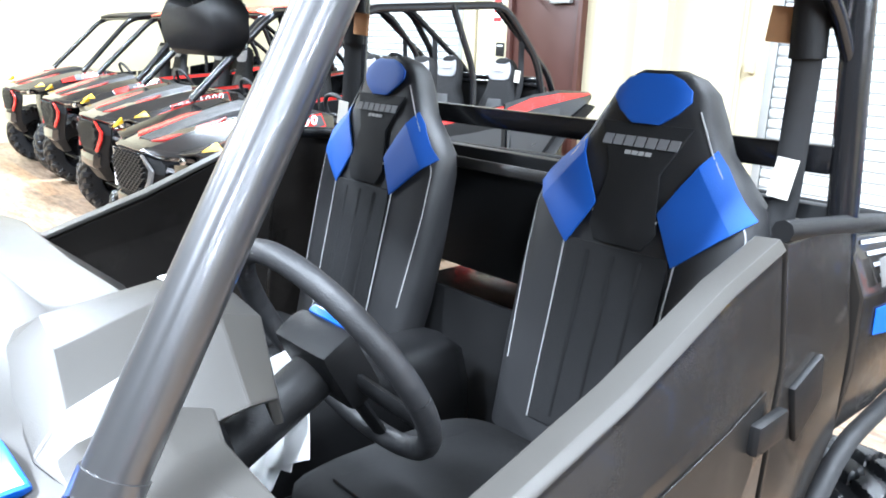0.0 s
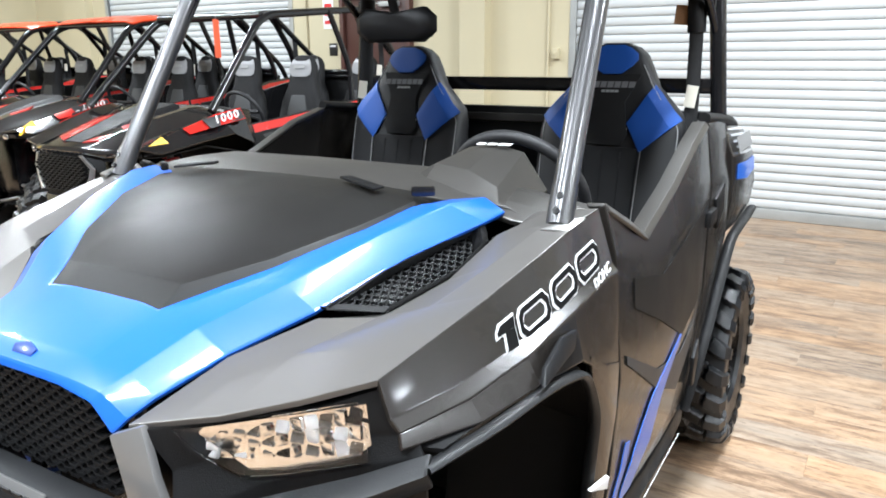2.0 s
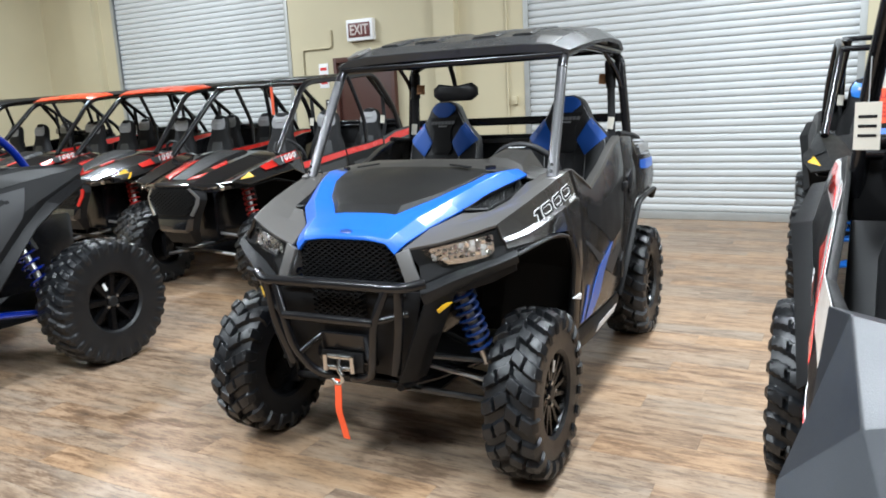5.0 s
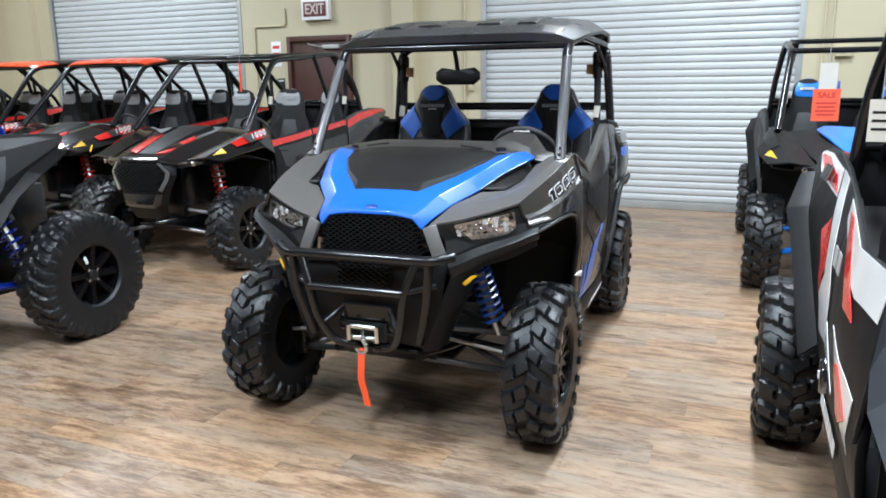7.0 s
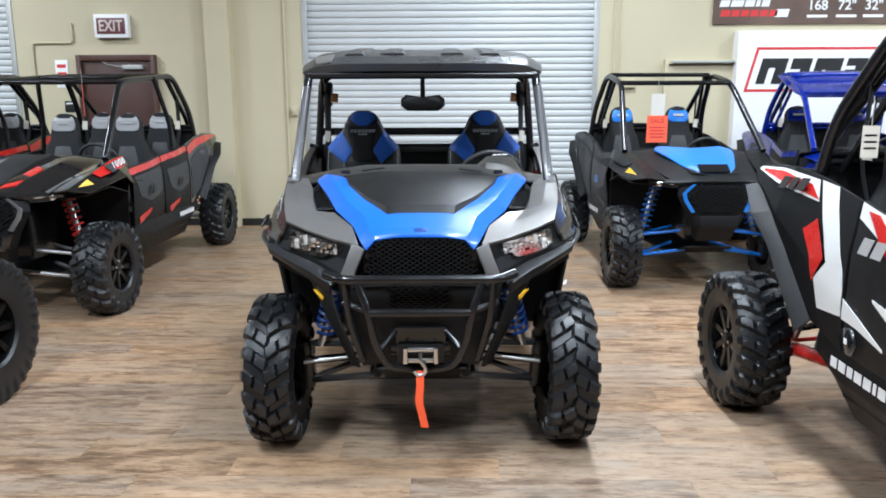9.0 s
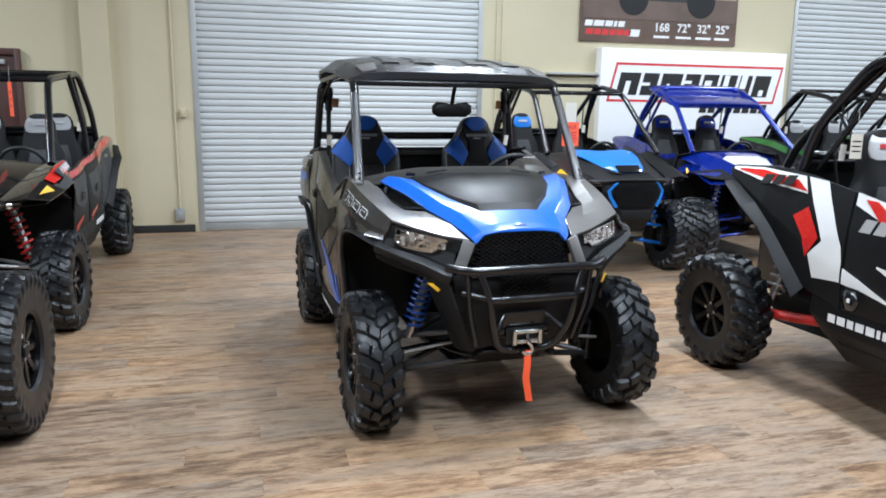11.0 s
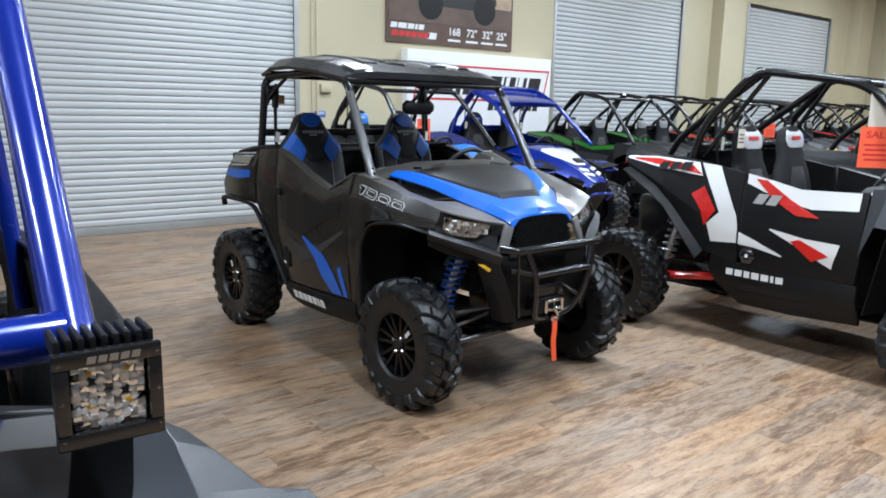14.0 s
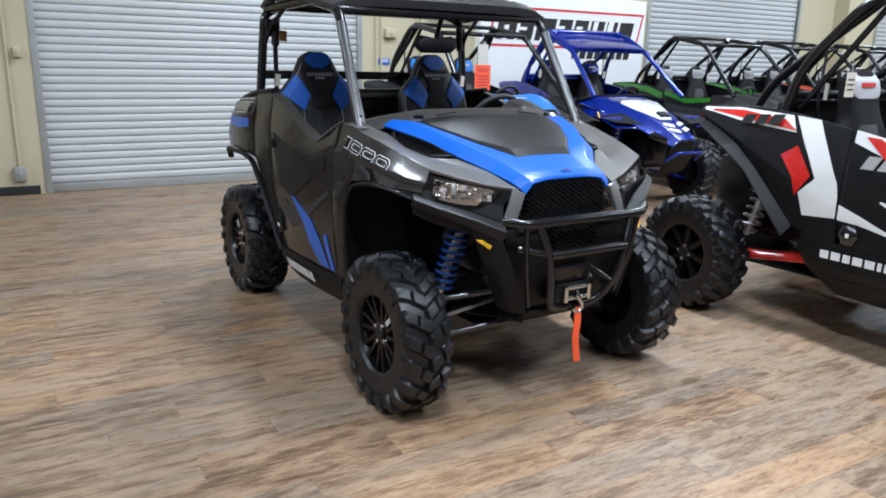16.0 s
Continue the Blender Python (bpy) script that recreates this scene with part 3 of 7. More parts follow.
# ---- wheels ----
def tyre_mesh(r, w, rim, lugs, cells=12, across=26):
    """A lugged off-road tyre in one skin that turns round the x axis: staggered blocks stand proud of the carcass."""
    h, deep = w / 2, 0.024 if lugs < 25 else 0.014
    quads = [[(0.02, 0.01), (0.52, -0.045), (0.86, 0.20), (0.36, 0.26)], [(0.40, 0.285), (0.90, 0.225), (1.14, 0.44), (0.64, 0.50)], [(0.62, 0.46), (1.12, 0.44), (1.12, 0.62), (0.66, 0.62)]]

    pitch = 2 * math.pi * r / lugs

    def depth_in(quad, p, q):
        """How deep (p, q) lies inside the quad, in metres; negative outside."""
        best = 1.0
        for (a, b), (c, d) in zip(quad, quad[1:] + quad[:1]):
            ex, ey = (c - a) * pitch, (d - b) * w
            k = ex * (q - b) * w - ey * (p - a) * pitch
            best = min(best, k / math.hypot(ex, ey))
        return best

    def raised(u, f):
        best = -1.0
        for s in (1, -1):
            v = (u + (0.5 if s < 0 else 0.0)) % 1.0
            for quad in quads:
                best = max(best, depth_in(quad, v, s * f), depth_in(quad, v + 1.0, s * f))
        return min(1.0, max(0.0, best / 0.005 + 0.35))

    prof = [(rim - 0.004, -h * 0.80, None), (rim + 0.010, -h * 0.92, None), (rim + 0.35 * (r - rim), -h * 0.99, None), (rim + 0.55 * (r - rim), -h * 0.985, None)]
    for k in range(across + 1):
        f = -0.62 + 1.24 * k / across
        if abs(f) <= 0.5:
            rad, a = r - deep - 0.016 * abs(2 * f) ** 4, f * w
        else:
            e = (abs(f) - 0.5) / 0.12
            rad, a = r - deep - 0.016 - 0.05 * e, math.copysign(h * (1.0 - 0.01 * e), f)
        prof.append((rad, a, f))
    prof += [(q, -a, None) for q, a, f in prof[3::-1]]
    n = lugs * cells
    bm = bmesh.new()
    rings = []
    lift = [[raised(c / cells + 0.03, f) if f is not None else 0.0 for _, _, f in prof] for c in range(cells)]
    for i in range(n):
        th = 2 * math.pi * i / n
        ring = []
        for (q, a, f), up in zip(prof, lift[i % cells]):
            if up:
                if abs(f) <= 0.5:
                    q += deep * up
                else:
                    a += math.copysign(0.55 * deep * up, a)
            ring.append(bm.verts.new((a, q * math.cos(th), q * math.sin(th))))
        rings.append(ring)
    for i in range(n):
        a, b = rings[i], rings[(i + 1) % n]
        for k in range(len(prof) - 1):
            bm.faces.new((a[k], b[k], b[k + 1], a[k + 1]))
    return bm


def rim_mesh(rim, w):
    h = w / 2
    bm = lathe([(rim + 0.012, h * 0.86), (rim + 0.012, h * 0.80), (rim - 0.006, h * 0.78), (rim - 0.016, h * 0.45), (rim - 0.02, -h * 0.15), (0.05, -h * 0.2), (0.001, -h * 0.2), (0.001, -h * 0.26), (0.05, -h * 0.26), (rim - 0.02, -h * 0.3), (rim + 0.012, -h * 0.86),
                (rim + 0.016, -h * 0.80), (rim - 0.002, -h * 0.5), (rim + 0.004, h * 0.6), (rim + 0.012, h * 0.86)], 40)
    return bm


def spoke_mesh(rim, w, twin):
    h = w / 2
    x0, x1 = h * 0.42, h * 0.62
    d = 0.13 if twin else 0.0
    w0, w1 = (0.016, 0.011) if twin else (0.022, 0.030)
    bm = bmesh.new()

    def pt(ang, rad, off, x):
        return (x, rad * math.cos(ang) - off * math.sin(ang), rad * math.sin(ang) + off * math.cos(ang))

    b0, b1 = d * 0.9, d * 1.9
    block([pt(b0, 0.045, -w0, x0), pt(b1, rim - 0.008, -w1, x0), pt(b1, rim - 0.008, w1, x0), pt(b0, 0.045, w0, x0),
           pt(b0, 0.045, -w0 * 0.7, x1), pt(b1, rim - 0.004, -w1 * 0.6, x1 + 0.012), pt(b1, rim - 0.004, w1 * 0.6, x1 + 0.012), pt(b0, 0.045, w0 * 0.7, x1)], bm)
    return bm


def disc(r, x0, x1, n=24):
    return lathe([(0.0005, x0), (r, x0), (r, x1 - 0.004), (r - 0.004, x1), (0.0005, x1)], n)


class WheelKit:
    """One kind of wheel: its meshes are built once and shared."""

    def __init__(self, r, w, rim, lugs, spokes=7, twin=True, face=None, fine=True, mark=False):
        self.r, self.w, self.rim = r, w, rim
        self.tyre = self.mesh("tyre", tyre_mesh(r, w, rim, lugs, 20 if fine else 13, 46 if fine else 30), RUBBER)
        self.wheel = self.mesh("wheel", rim_mesh(rim, w), face or RIMBLK)
        self.spoke = self.mesh("spoke", spoke_mesh(rim, w, twin), face or RIMBLK)
        self.hub = self.mesh("hub", disc(0.062, w * 0.20, w * 0.305), face or RIMBLK)
        self.spokes, self.twin = spokes, twin
        self.cap = self.mesh("hub_cap", disc(0.034, w * 0.29, w * 0.36), GREYP)
        self.nut = self.mesh("lug_nut", disc(0.011, w * 0.26, w * 0.36, 8), CHROME)
        self.tag = self.mesh("sticker", box(0.003, 0.05, 0.02, bev=0), WHITE) if mark else None

    def mesh(self, name, bm, material):
        me = bpy.data.meshes.new(name)
        bmesh.ops.recalc_face_normals(bm, faces=bm.faces[:])
        bm.to_mesh(me)
        bm.free()
        me.materials.append(material)
        me.polygons.foreach_set("use_smooth", [True] * len(me.polygons))
        me.set_sharp_from_angle(angle=radians(30))
        return me

    def place(self, root, x, y, z, steer=0.0, spin=0.0, tilt=0.0):
        side = 0 if x > 0 else 180
        w = link("wheel", self.wheel, root, at=pose(x, y, z, 0, 0, side + steer) @ pose(0, 0, 0, spin))
        link("tyre", self.tyre, w)
        link("hub_cap", self.cap, w)
        link("hub", self.hub, w)
        for k in range(self.spokes):
            link("spoke", self.spoke, w, at=pose(0, 0, 0, 360 * k / self.spokes))
            if self.twin:
                link("spoke", self.spoke, w, at=pose(0, 0, 0, 360 * k / self.spokes - 22))
        for k in range(4):
            a = math.pi / 4 + k * math.pi / 2
            link("lug_nut", self.nut, w, at=pose(0, 0.047 * math.cos(a), 0.047 * math.sin(a)))
        if self.tag:
            link("sticker", self.tag, w, at=pose(self.w * 0.33, 0.115 * math.cos(0.5), 0.115 * math.sin(0.5), 28))
        return w


def spring(p, q, r, turns, wire, n=7, bm=None):
    """A coil spring from p to q."""
    p, q = Vector(p), Vector(q)
    d = (q - p).normalized()
    u = d.orthogonal().normalized()
    v = d.cross(u)
    steps = turns * 12
    pts = [p + (q - p) * i / steps + r * (math.cos(2 * math.pi * i / 12) * u + math.sin(2 * math.pi * i / 12) * v) for i in range(steps + 1)]
    bm = bm or bmesh.new()
    rings = []
    for i, c in enumerate(pts):
        t = (pts[min(i + 1, steps)] - pts[max(i - 1, 0)]).normalized()
        a = (c - (p + (q - p) * i / steps)).normalized()
        a = (a - t * a.dot(t)).normalized()
        b = t.cross(a)
        rings.append([bm.verts.new(c + wire * (math.cos(2 * math.pi * k / n) * a + math.sin(2 * math.pi * k / n) * b)) for k in range(n)])
    for s, e in zip(rings, rings[1:]):
        for k in range(n):
            bm.faces.new((s[k], s[(k + 1) % n], e[(k + 1) % n], e[k]))
    return bm


def shock(root, top, bottom, colour, r=0.045, turns=8, lower=None):
    top, bottom = Vector(top), Vector(bottom)
    body = part("shock_absorber", tube([top, bottom], 0.022, 12), ALU if lower is None else lower, root)
    a, b = top.lerp(bottom, 0.12), top.lerp(bottom, 0.82)
    part("coil_spring", spring(a, b, r, turns, 0.0085), colour, body)
    part("reservoir", tube([top.lerp(bottom, 0.02) + Vector((0, 0.06, 0.02)), top.lerp(bottom, 0.38) + Vector((0, 0.07, 0.02))], 0.024, 10), GREYP, body)
    return body


def loft(rings, bm=None, caps=True):
    bm = bm or bmesh.new()
    vs = [[bm.verts.new(p) for p in ring] for ring in rings]
    n = len(vs[0])
    for a, b in zip(vs, vs[1:]):
        for k in range(n):
            bm.faces.new((a[k], a[(k + 1) % n], b[(k + 1) % n], b[k])).smooth = True
    if caps:
        bm.faces.new(vs[0][::-1])
        bm.faces.new(vs[-1])
    return bm


def oval(cx, cy, z, hw, hd, n=20, power=0.55, lean=0.0):
    """A rounded rectangle lying at height z, half width hw, half depth hd."""
    out = []
    for k in range(n):
        a = 2 * math.pi * k / n
        c, s = math.cos(a), math.sin(a)
        out.append((cx + hw * math.copysign(abs(c) ** power, c), cy + hd * math.copysign(abs(s) ** power, s), z + lean * s))
    return out


def honeycomb(x0, x1, z0, z1, y, cell, inside, thick_y=0.02, rib=0.004, squash=0.6):
    """A stamped mesh of wide hexagons in the plane at y, where inside(x, z) holds."""
    bm = bmesh.new()
    dx, dz = cell, cell * squash
    row, z = 0, z0
    while z < z1:
        x = x0 + (dx / 2 if row % 2 else 0)
        while x < x1:
            if inside(x, z):
                box(dx * 0.62, thick_y, rib, (x, y, z), bev=0, bm=bm)
                box(dx * 0.34, thick_y, rib, (x + dx * 0.42, y, z + dz / 2 * 0.5), (0, -35, 0), bev=0, bm=bm)
                box(dx * 0.34, thick_y, rib, (x - dx * 0.42, y, z + dz / 2 * 0.5), (0, 35, 0), bev=0, bm=bm)
            x += dx
        z += dz / 2
        row += 1
    return bm


def rng_tilt(i, j):
    """A steady scatter of angles for facets."""
    return ((i * 37 + j * 61) % 23 - 11) * 2.2

# ---- the blue and gunmetal side-by-side in the middle ----
KIT_MAIN = WheelKit(0.362, 0.212, 0.180, 20, 7, True, mark=True)
KIT_REAR = WheelKit(0.362, 0.255, 0.180, 20, 7, True, mark=True)
car = thing("utility_vehicle", pose(0, 0, 0.020, -0.2, 0, 2.0), "gunmetal and bright blue two-seat side-by-side on a plank floor", "side-by-side")
FAX, RAX = 0.125, 2.17
for s in (-1, 1):
    KIT_MAIN.place(car, s * 0.698, FAX, 0.336, 0, 15 if s < 0 else 40)
    KIT_REAR.place(car, s * 0.690, RAX, 0.345, 0, 100 if s < 0 else 70)

# hood: blue surround, black panel, dark cowl
FRONT = [[(0, -0.205, 1.034), (0.08, -0.205, 1.034), (0.12, -0.205, 1.033), (0.195, -0.205, 1.022), (0.236, -0.203, 0.978)],
         [(0, -0.200, 1.050), (0.09, -0.199, 1.050), (0.13, -0.197, 1.048), (0.205, -0.192, 1.038), (0.256, -0.186, 1.002)],
         [(0, -0.168, 1.071), (0.10, -0.166, 1.071), (0.145, -0.162, 1.069), (0.225, -0.152, 1.058), (0.274, -0.146, 1.024)],
         [(0, -0.022, 1.118), (0.10, -0.024, 1.117), (0.152, -0.030, 1.113), (0.250, -0.035, 1.098), (0.311, -0.03, 1.060)]]
ARM = [FRONT[3][2:], [(0.235, 0.087, 1.150), (0.340, 0.085, 1.155), (0.402, 0.087, 1.114)], [(0.325, 0.261, 1.200), (0.418, 0.256, 1.214), (0.470, 0.272, 1.174)],
       [(0.365, 0.419, 1.232), (0.472, 0.414, 1.250), (0.538, 0.446, 1.213)], [(0.430, 0.51, 1.240), (0.505, 0.515, 1.250), (0.547, 0.525, 1.221)]]
hood = bmesh.new()
for side in (-1, 1):
    for rows in (FRONT, ARM):
        grid = [[hood.verts.new((side * x, y, z)) for x, y, z in row] for row in rows]
        for a, b in zip(grid, grid[1:]):
            for k in range(len(a) - 1):
                hood.faces.new((a[k], a[k + 1], b[k + 1], b[k]))
bmesh.ops.remove_doubles(hood, verts=hood.verts, dist=1e-5)
bmesh.ops.recalc_face_normals(hood, faces=hood.faces[:])
part("hood_surround", thick(hood, 0.016, 0.005), BLUE, car, "glossy bright blue hood surround", angle=12)
part("hood_panel", sheet([[(0, -0.03, 1.112), (0.10, -0.03, 1.112), (0.156, -0.03, 1.110), (0.166, -0.03, 1.09)],
                          [(0, 0.013, 1.150), (0.10, 0.013, 1.150), (0.160, 0.017, 1.146), (0.200, 0.022, 1.115)],
                          [(0, 0.131, 1.197), (0.15, 0.131, 1.195), (0.262, 0.131, 1.177), (0.292, 0.125, 1.142)],
                          [(0, 0.294, 1.243), (0.20, 0.294, 1.240), (0.352, 0.294, 1.220), (0.378, 0.289, 1.186)],
                          [(0, 0.436, 1.266), (0.22, 0.436, 1.264), (0.385, 0.43, 1.245), (0.412, 0.43, 1.215)],
                          [(0, 0.485, 1.266), (0.20, 0.485, 1.264), (0.33, 0.495, 1.252), (0.40, 0.5, 1.225)]], 0.014, mirror=True, bev=0.004), HOODBLK, car, "satin black raised hood panel", angle=14)
part("hood_badge", plate([(-0.026, -0.19, 1.058), (0.026, -0.19, 1.058), (0.030, -0.18, 1.068), (0.0, -0.172, 1.074), (-0.030, -0.18, 1.068)], 0.006, bev=0.001), SHOCKBLUE, car, "small dark blue badge")
part("cowl", sheet([[(0, 0.475, 1.262), (0.3, 0.485, 1.250), (0.47, 0.505, 1.232), (0.56, 0.52, 1.205), (0.64, 0.54, 1.195)],
                    [(0, 0.53, 1.282), (0.3, 0.54, 1.272), (0.48, 0.56, 1.252), (0.58, 0.57, 1.226), (0.66, 0.58, 1.205)],
                    [(0, 0.6, 1.292), (0.3, 0.61, 1.288), (0.48, 0.63, 1.262), (0.60, 0.63, 1.236), (0.69, 0.65, 1.215)],
                    [(0, 0.72, 1.262), (0.3, 0.73, 1.262), (0.48, 0.71, 1.25), (0.60, 0.675, 1.232), (0.70, 0.675, 1.220)]], 0.014, mirror=True, bev=0.004), COWLM, car, "brown-grey plastic cowl", angle=12)
for s in (-1, 1):
    part("cowl_vent", plate([(s * 0.19, 0.435, 1.281), (s * 0.30, 0.405, 1.268), (s * 0.31, 0.43, 1.270), (s * 0.20, 0.46, 1.281)], 0.006), BLACKP, car, "black slot in the hood panel")
    part("hood_latch", box(0.05, 0.02, 0.02, (s * 0.392, 0.452, 1.262), (0, 0, s * 35), 0.006), TUBE, car, "small black hood latch")
    # side vent under the blue arm
    outer = [Vector(p) for p in ((0.415, 0.100, 1.116), (0.452, 0.212, 1.160), (0.528, 0.462, 1.212), (0.556, 0.428, 1.182), (0.545, 0.345, 1.146), (0.498, 0.150, 1.110))]
    mid = sum(outer, Vector()) / 6
    nrm = (outer[2] - outer[0]).cross(outer[5] - outer[1]).normalized()
    nrm = nrm if nrm.z > 0 else -nrm
    inner = [p.lerp(mid, 0.22) - 0.014 * nrm for p in outer]
    part("hood_vent", sheet([[tuple(p) for p in outer + outer[:1]], [tuple(p + 0.004 * nrm) for p in [q.lerp(mid, 0.10) for q in outer + outer[:1]]], [tuple(p) for p in inner + inner[:1]]], 0.006, s, 0.0015), BLACKP, car, "black vent surround")
    part("vent_backing", plate([tuple(p - 0.016 * nrm) for p in [q.lerp(mid, -0.2) for q in inner]], 0.004, s, 0), TUBE, car)
    ex = (outer[2] - outer[1]).normalized()
    ey = nrm.cross(ex)
    flat = [((p - mid).dot(ex), (p - mid).dot(ey)) for p in inner]

    def within(a, b, flat=flat):
        side = [(q[0] - p[0]) * (b - p[1]) - (q[1] - p[1]) * (a - p[0]) for p, q in zip(flat, flat[1:] + flat[:1])]
        return all(v < 0.002 for v in side) or all(v > -0.002 for v in side)

    vm = honeycomb(-0.18, 0.18, -0.06, 0.06, 0.0, 0.021, within, 0.006, 0.0027, 0.85)
    vm.transform(Matrix(((ex.x, -nrm.x, ey.x, mid.x - 0.015 * nrm.x), (ex.y, -nrm.y, ey.y, mid.y - 0.015 * nrm.y), (ex.z, -nrm.z, ey.z, mid.z - 0.015 * nrm.z), (0, 0, 0, 1))))
    vm.transform(Matrix.Diagonal((s, 1, 1, 1)))
    part("vent_mesh", vm, BLACKP, car, "black vent mesh")

FENDER_TOP = [[(0.268, -0.196, 1.0), (0.40, -0.138, 1.022), (0.51, -0.085, 1.052), (0.610, -0.030, 1.084)],
              [(0.312, -0.03, 1.058), (0.43, 0.0, 1.075), (0.54, 0.03, 1.098), (0.638, 0.08, 1.115)],
              [(0.408, 0.083, 1.106), (0.492, 0.132, 1.105), (0.575, 0.15, 1.126), (0.667, 0.22, 1.150)],
              [(0.430, 0.110, 1.062), (0.503, 0.160, 1.108), (0.580, 0.172, 1.130), (0.669, 0.240, 1.1545)],
              [(0.49, 0.25, 1.07), (0.538, 0.30, 1.134), (0.615, 0.32, 1.168), (0.690, 0.38, 1.186)],
              [(0.548, 0.42, 1.160), (0.566, 0.445, 1.192), (0.645, 0.48, 1.21), (0.706, 0.55, 1.221)],
              [(0.60, 0.56, 1.222), (0.63, 0.57, 1.224), (0.665, 0.59, 1.226), (0.712, 0.618, 1.228)]]
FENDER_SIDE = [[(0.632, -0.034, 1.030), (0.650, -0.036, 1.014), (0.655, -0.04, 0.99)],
               [(0.672, 0.084, 1.040), (0.700, 0.085, 1.028), (0.725, 0.08, 0.998)],
               [(0.705, 0.22, 1.066), (0.735, 0.22, 1.053), (0.758, 0.22, 1.008)],
               [(0.708, 0.24, 1.0695), (0.7375, 0.24, 1.057), (0.760, 0.241, 1.006)],
               [(0.730, 0.38, 1.095), (0.754, 0.38, 1.084), (0.772, 0.39, 0.99)],
               [(0.744, 0.55, 1.118), (0.762, 0.55, 1.105), (0.774, 0.555, 0.90)],
               [(0.748, 0.618, 1.115), (0.762, 0.618, 1.10), (0.774, 0.618, 0.88)]]
for s in (-1, 1):
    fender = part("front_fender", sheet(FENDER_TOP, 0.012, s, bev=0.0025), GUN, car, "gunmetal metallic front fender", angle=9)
    # side panels take the darkened gunmetal, so their shade is painted in
    part("fender_side", sheet([top[-1:] + side[:2] for top, side in zip(FENDER_TOP, FENDER_SIDE)], 0.012, s, bev=0.0025), GUNSHADE, car, "printed side of the front fender, darkened for shade", angle=9)
    part("arch_panel", sheet([[(x - 0.001, y, z - 0.002) for x, y, z in side[1:]] for side in FENDER_SIDE], 0.012, s, bev=0.0025), GUNSHADE, car, "gunmetal panel over the wheel arch, shade in its colour", angle=9)
    # bright reflection on the fender corner, painted as a pale plate
    part("fender_corner", plate([(0.648, 0.462, 1.209), (0.700, 0.482, 1.207), (0.709, 0.555, 1.221), (0.690, 0.530, 1.222)], 0.010, s, 0.003), SATIN, car, "fender corner by the post, painted pale as if lit")
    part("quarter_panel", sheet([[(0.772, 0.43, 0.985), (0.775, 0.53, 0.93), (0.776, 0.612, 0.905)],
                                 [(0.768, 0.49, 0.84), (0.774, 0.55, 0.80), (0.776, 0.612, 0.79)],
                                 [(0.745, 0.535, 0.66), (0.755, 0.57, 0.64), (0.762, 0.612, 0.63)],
                                 [(0.715, 0.56, 0.42), (0.735, 0.585, 0.38), (0.745, 0.612, 0.37)]], 0.012, s), GUNSHADE, car, "gunmetal panel behind the front wheel, shade in its colour")
    part("arch_trim", tube([(s * 0.69, -0.03, 0.965), (s * 0.742, 0.08, 0.992), (s * 0.768, 0.25, 0.998), (s * 0.772, 0.40, 0.965), (s * 0.768, 0.49, 0.84), (s * 0.744, 0.535, 0.65), (s * 0.72, 0.55, 0.43)], 0.013, 8, 0.05, flat=0.6), GREYP, car, "dark plastic wheel arch edge")
    if s > 0:
        part("fender_clip", plate([(0.752, 0.505, 0.652), (0.775, 0.56, 0.665), (0.772, 0.56, 0.635)], 0.01, s, 0.001), WHITE, car, "small white clip")
    part("fender_pocket", plate([(0.775, 0.20, 1.015), (0.772, 0.34, 1.03), (0.768, 0.36, 1.06), (0.764, 0.30, 1.065), (0.766, 0.22, 1.04)], 0.01, s, 0.003), GREYP, car)
    # number on the fender
    x_at = skin([[top[-1], side[0]] for top, side in zip(FENDER_TOP, FENDER_SIDE)])

    def on_fender(u, v, lift, s=s):
        y = 0.180 + u + 0.28 * v if s > 0 else 0.562 - u - 0.28 * v
        z = 1.046 + 0.212 * (y - 0.180) + v
        return (s * (x_at(y, z) + lift), y, z + lift * 0.4)

    for u0, u1, hole in ((0.0, 0.052, False), (0.060, 0.158, True), (0.166, 0.264, True), (0.272, 0.370, True)):
        figure_on(car, on_fender, u0, u1, hole, 0.0036)
    here, ahead, above = (Vector(on_fender(u, v, 0.009)) for u, v in ((0.352, -0.012), (0.392, -0.012), (0.352, 0.008)))
    lettering("small_mark", "DOHC", 0.026, WHITE, car, facing(here, ahead - here, above - here), 0.0008, 0.3, 1.15, 0.0006)
    # bracket beside the grille, headlight, lower cover
    # lit front facet of the fender, its brightness put into the colour
    part("grille_bracket", sheet([[(0.244, -0.214, 0.985), (0.298, -0.196, 1.006)], [(0.266, -0.218, 0.93), (0.326, -0.204, 0.93)], [(0.292, -0.224, 0.866), (0.355, -0.205, 0.860)]], 0.02, s, bev=0.005), SATIN, car, "gunmetal bracket beside the grille, lit tone painted in")
    part("headlight_recess", sheet([[(0.29, -0.192, 0.995), (0.40, -0.12, 1.012), (0.53, -0.065, 1.035), (0.612, -0.015, 1.068)],
                                    [(0.33, -0.175, 0.93), (0.42, -0.10, 0.955), (0.54, -0.045, 0.985), (0.66, -0.01, 1.0)],
                                    [(0.345, -0.195, 0.865), (0.46, -0.10, 0.915), (0.59, -0.045, 0.95), (0.68, -0.02, 0.972)],
                                    [(0.35, -0.195, 0.79), (0.46, -0.11, 0.81), (0.59, -0.05, 0.85), (0.685, -0.02, 0.90)]], 0.01, s), BLACKP, car, "black headlight recess")
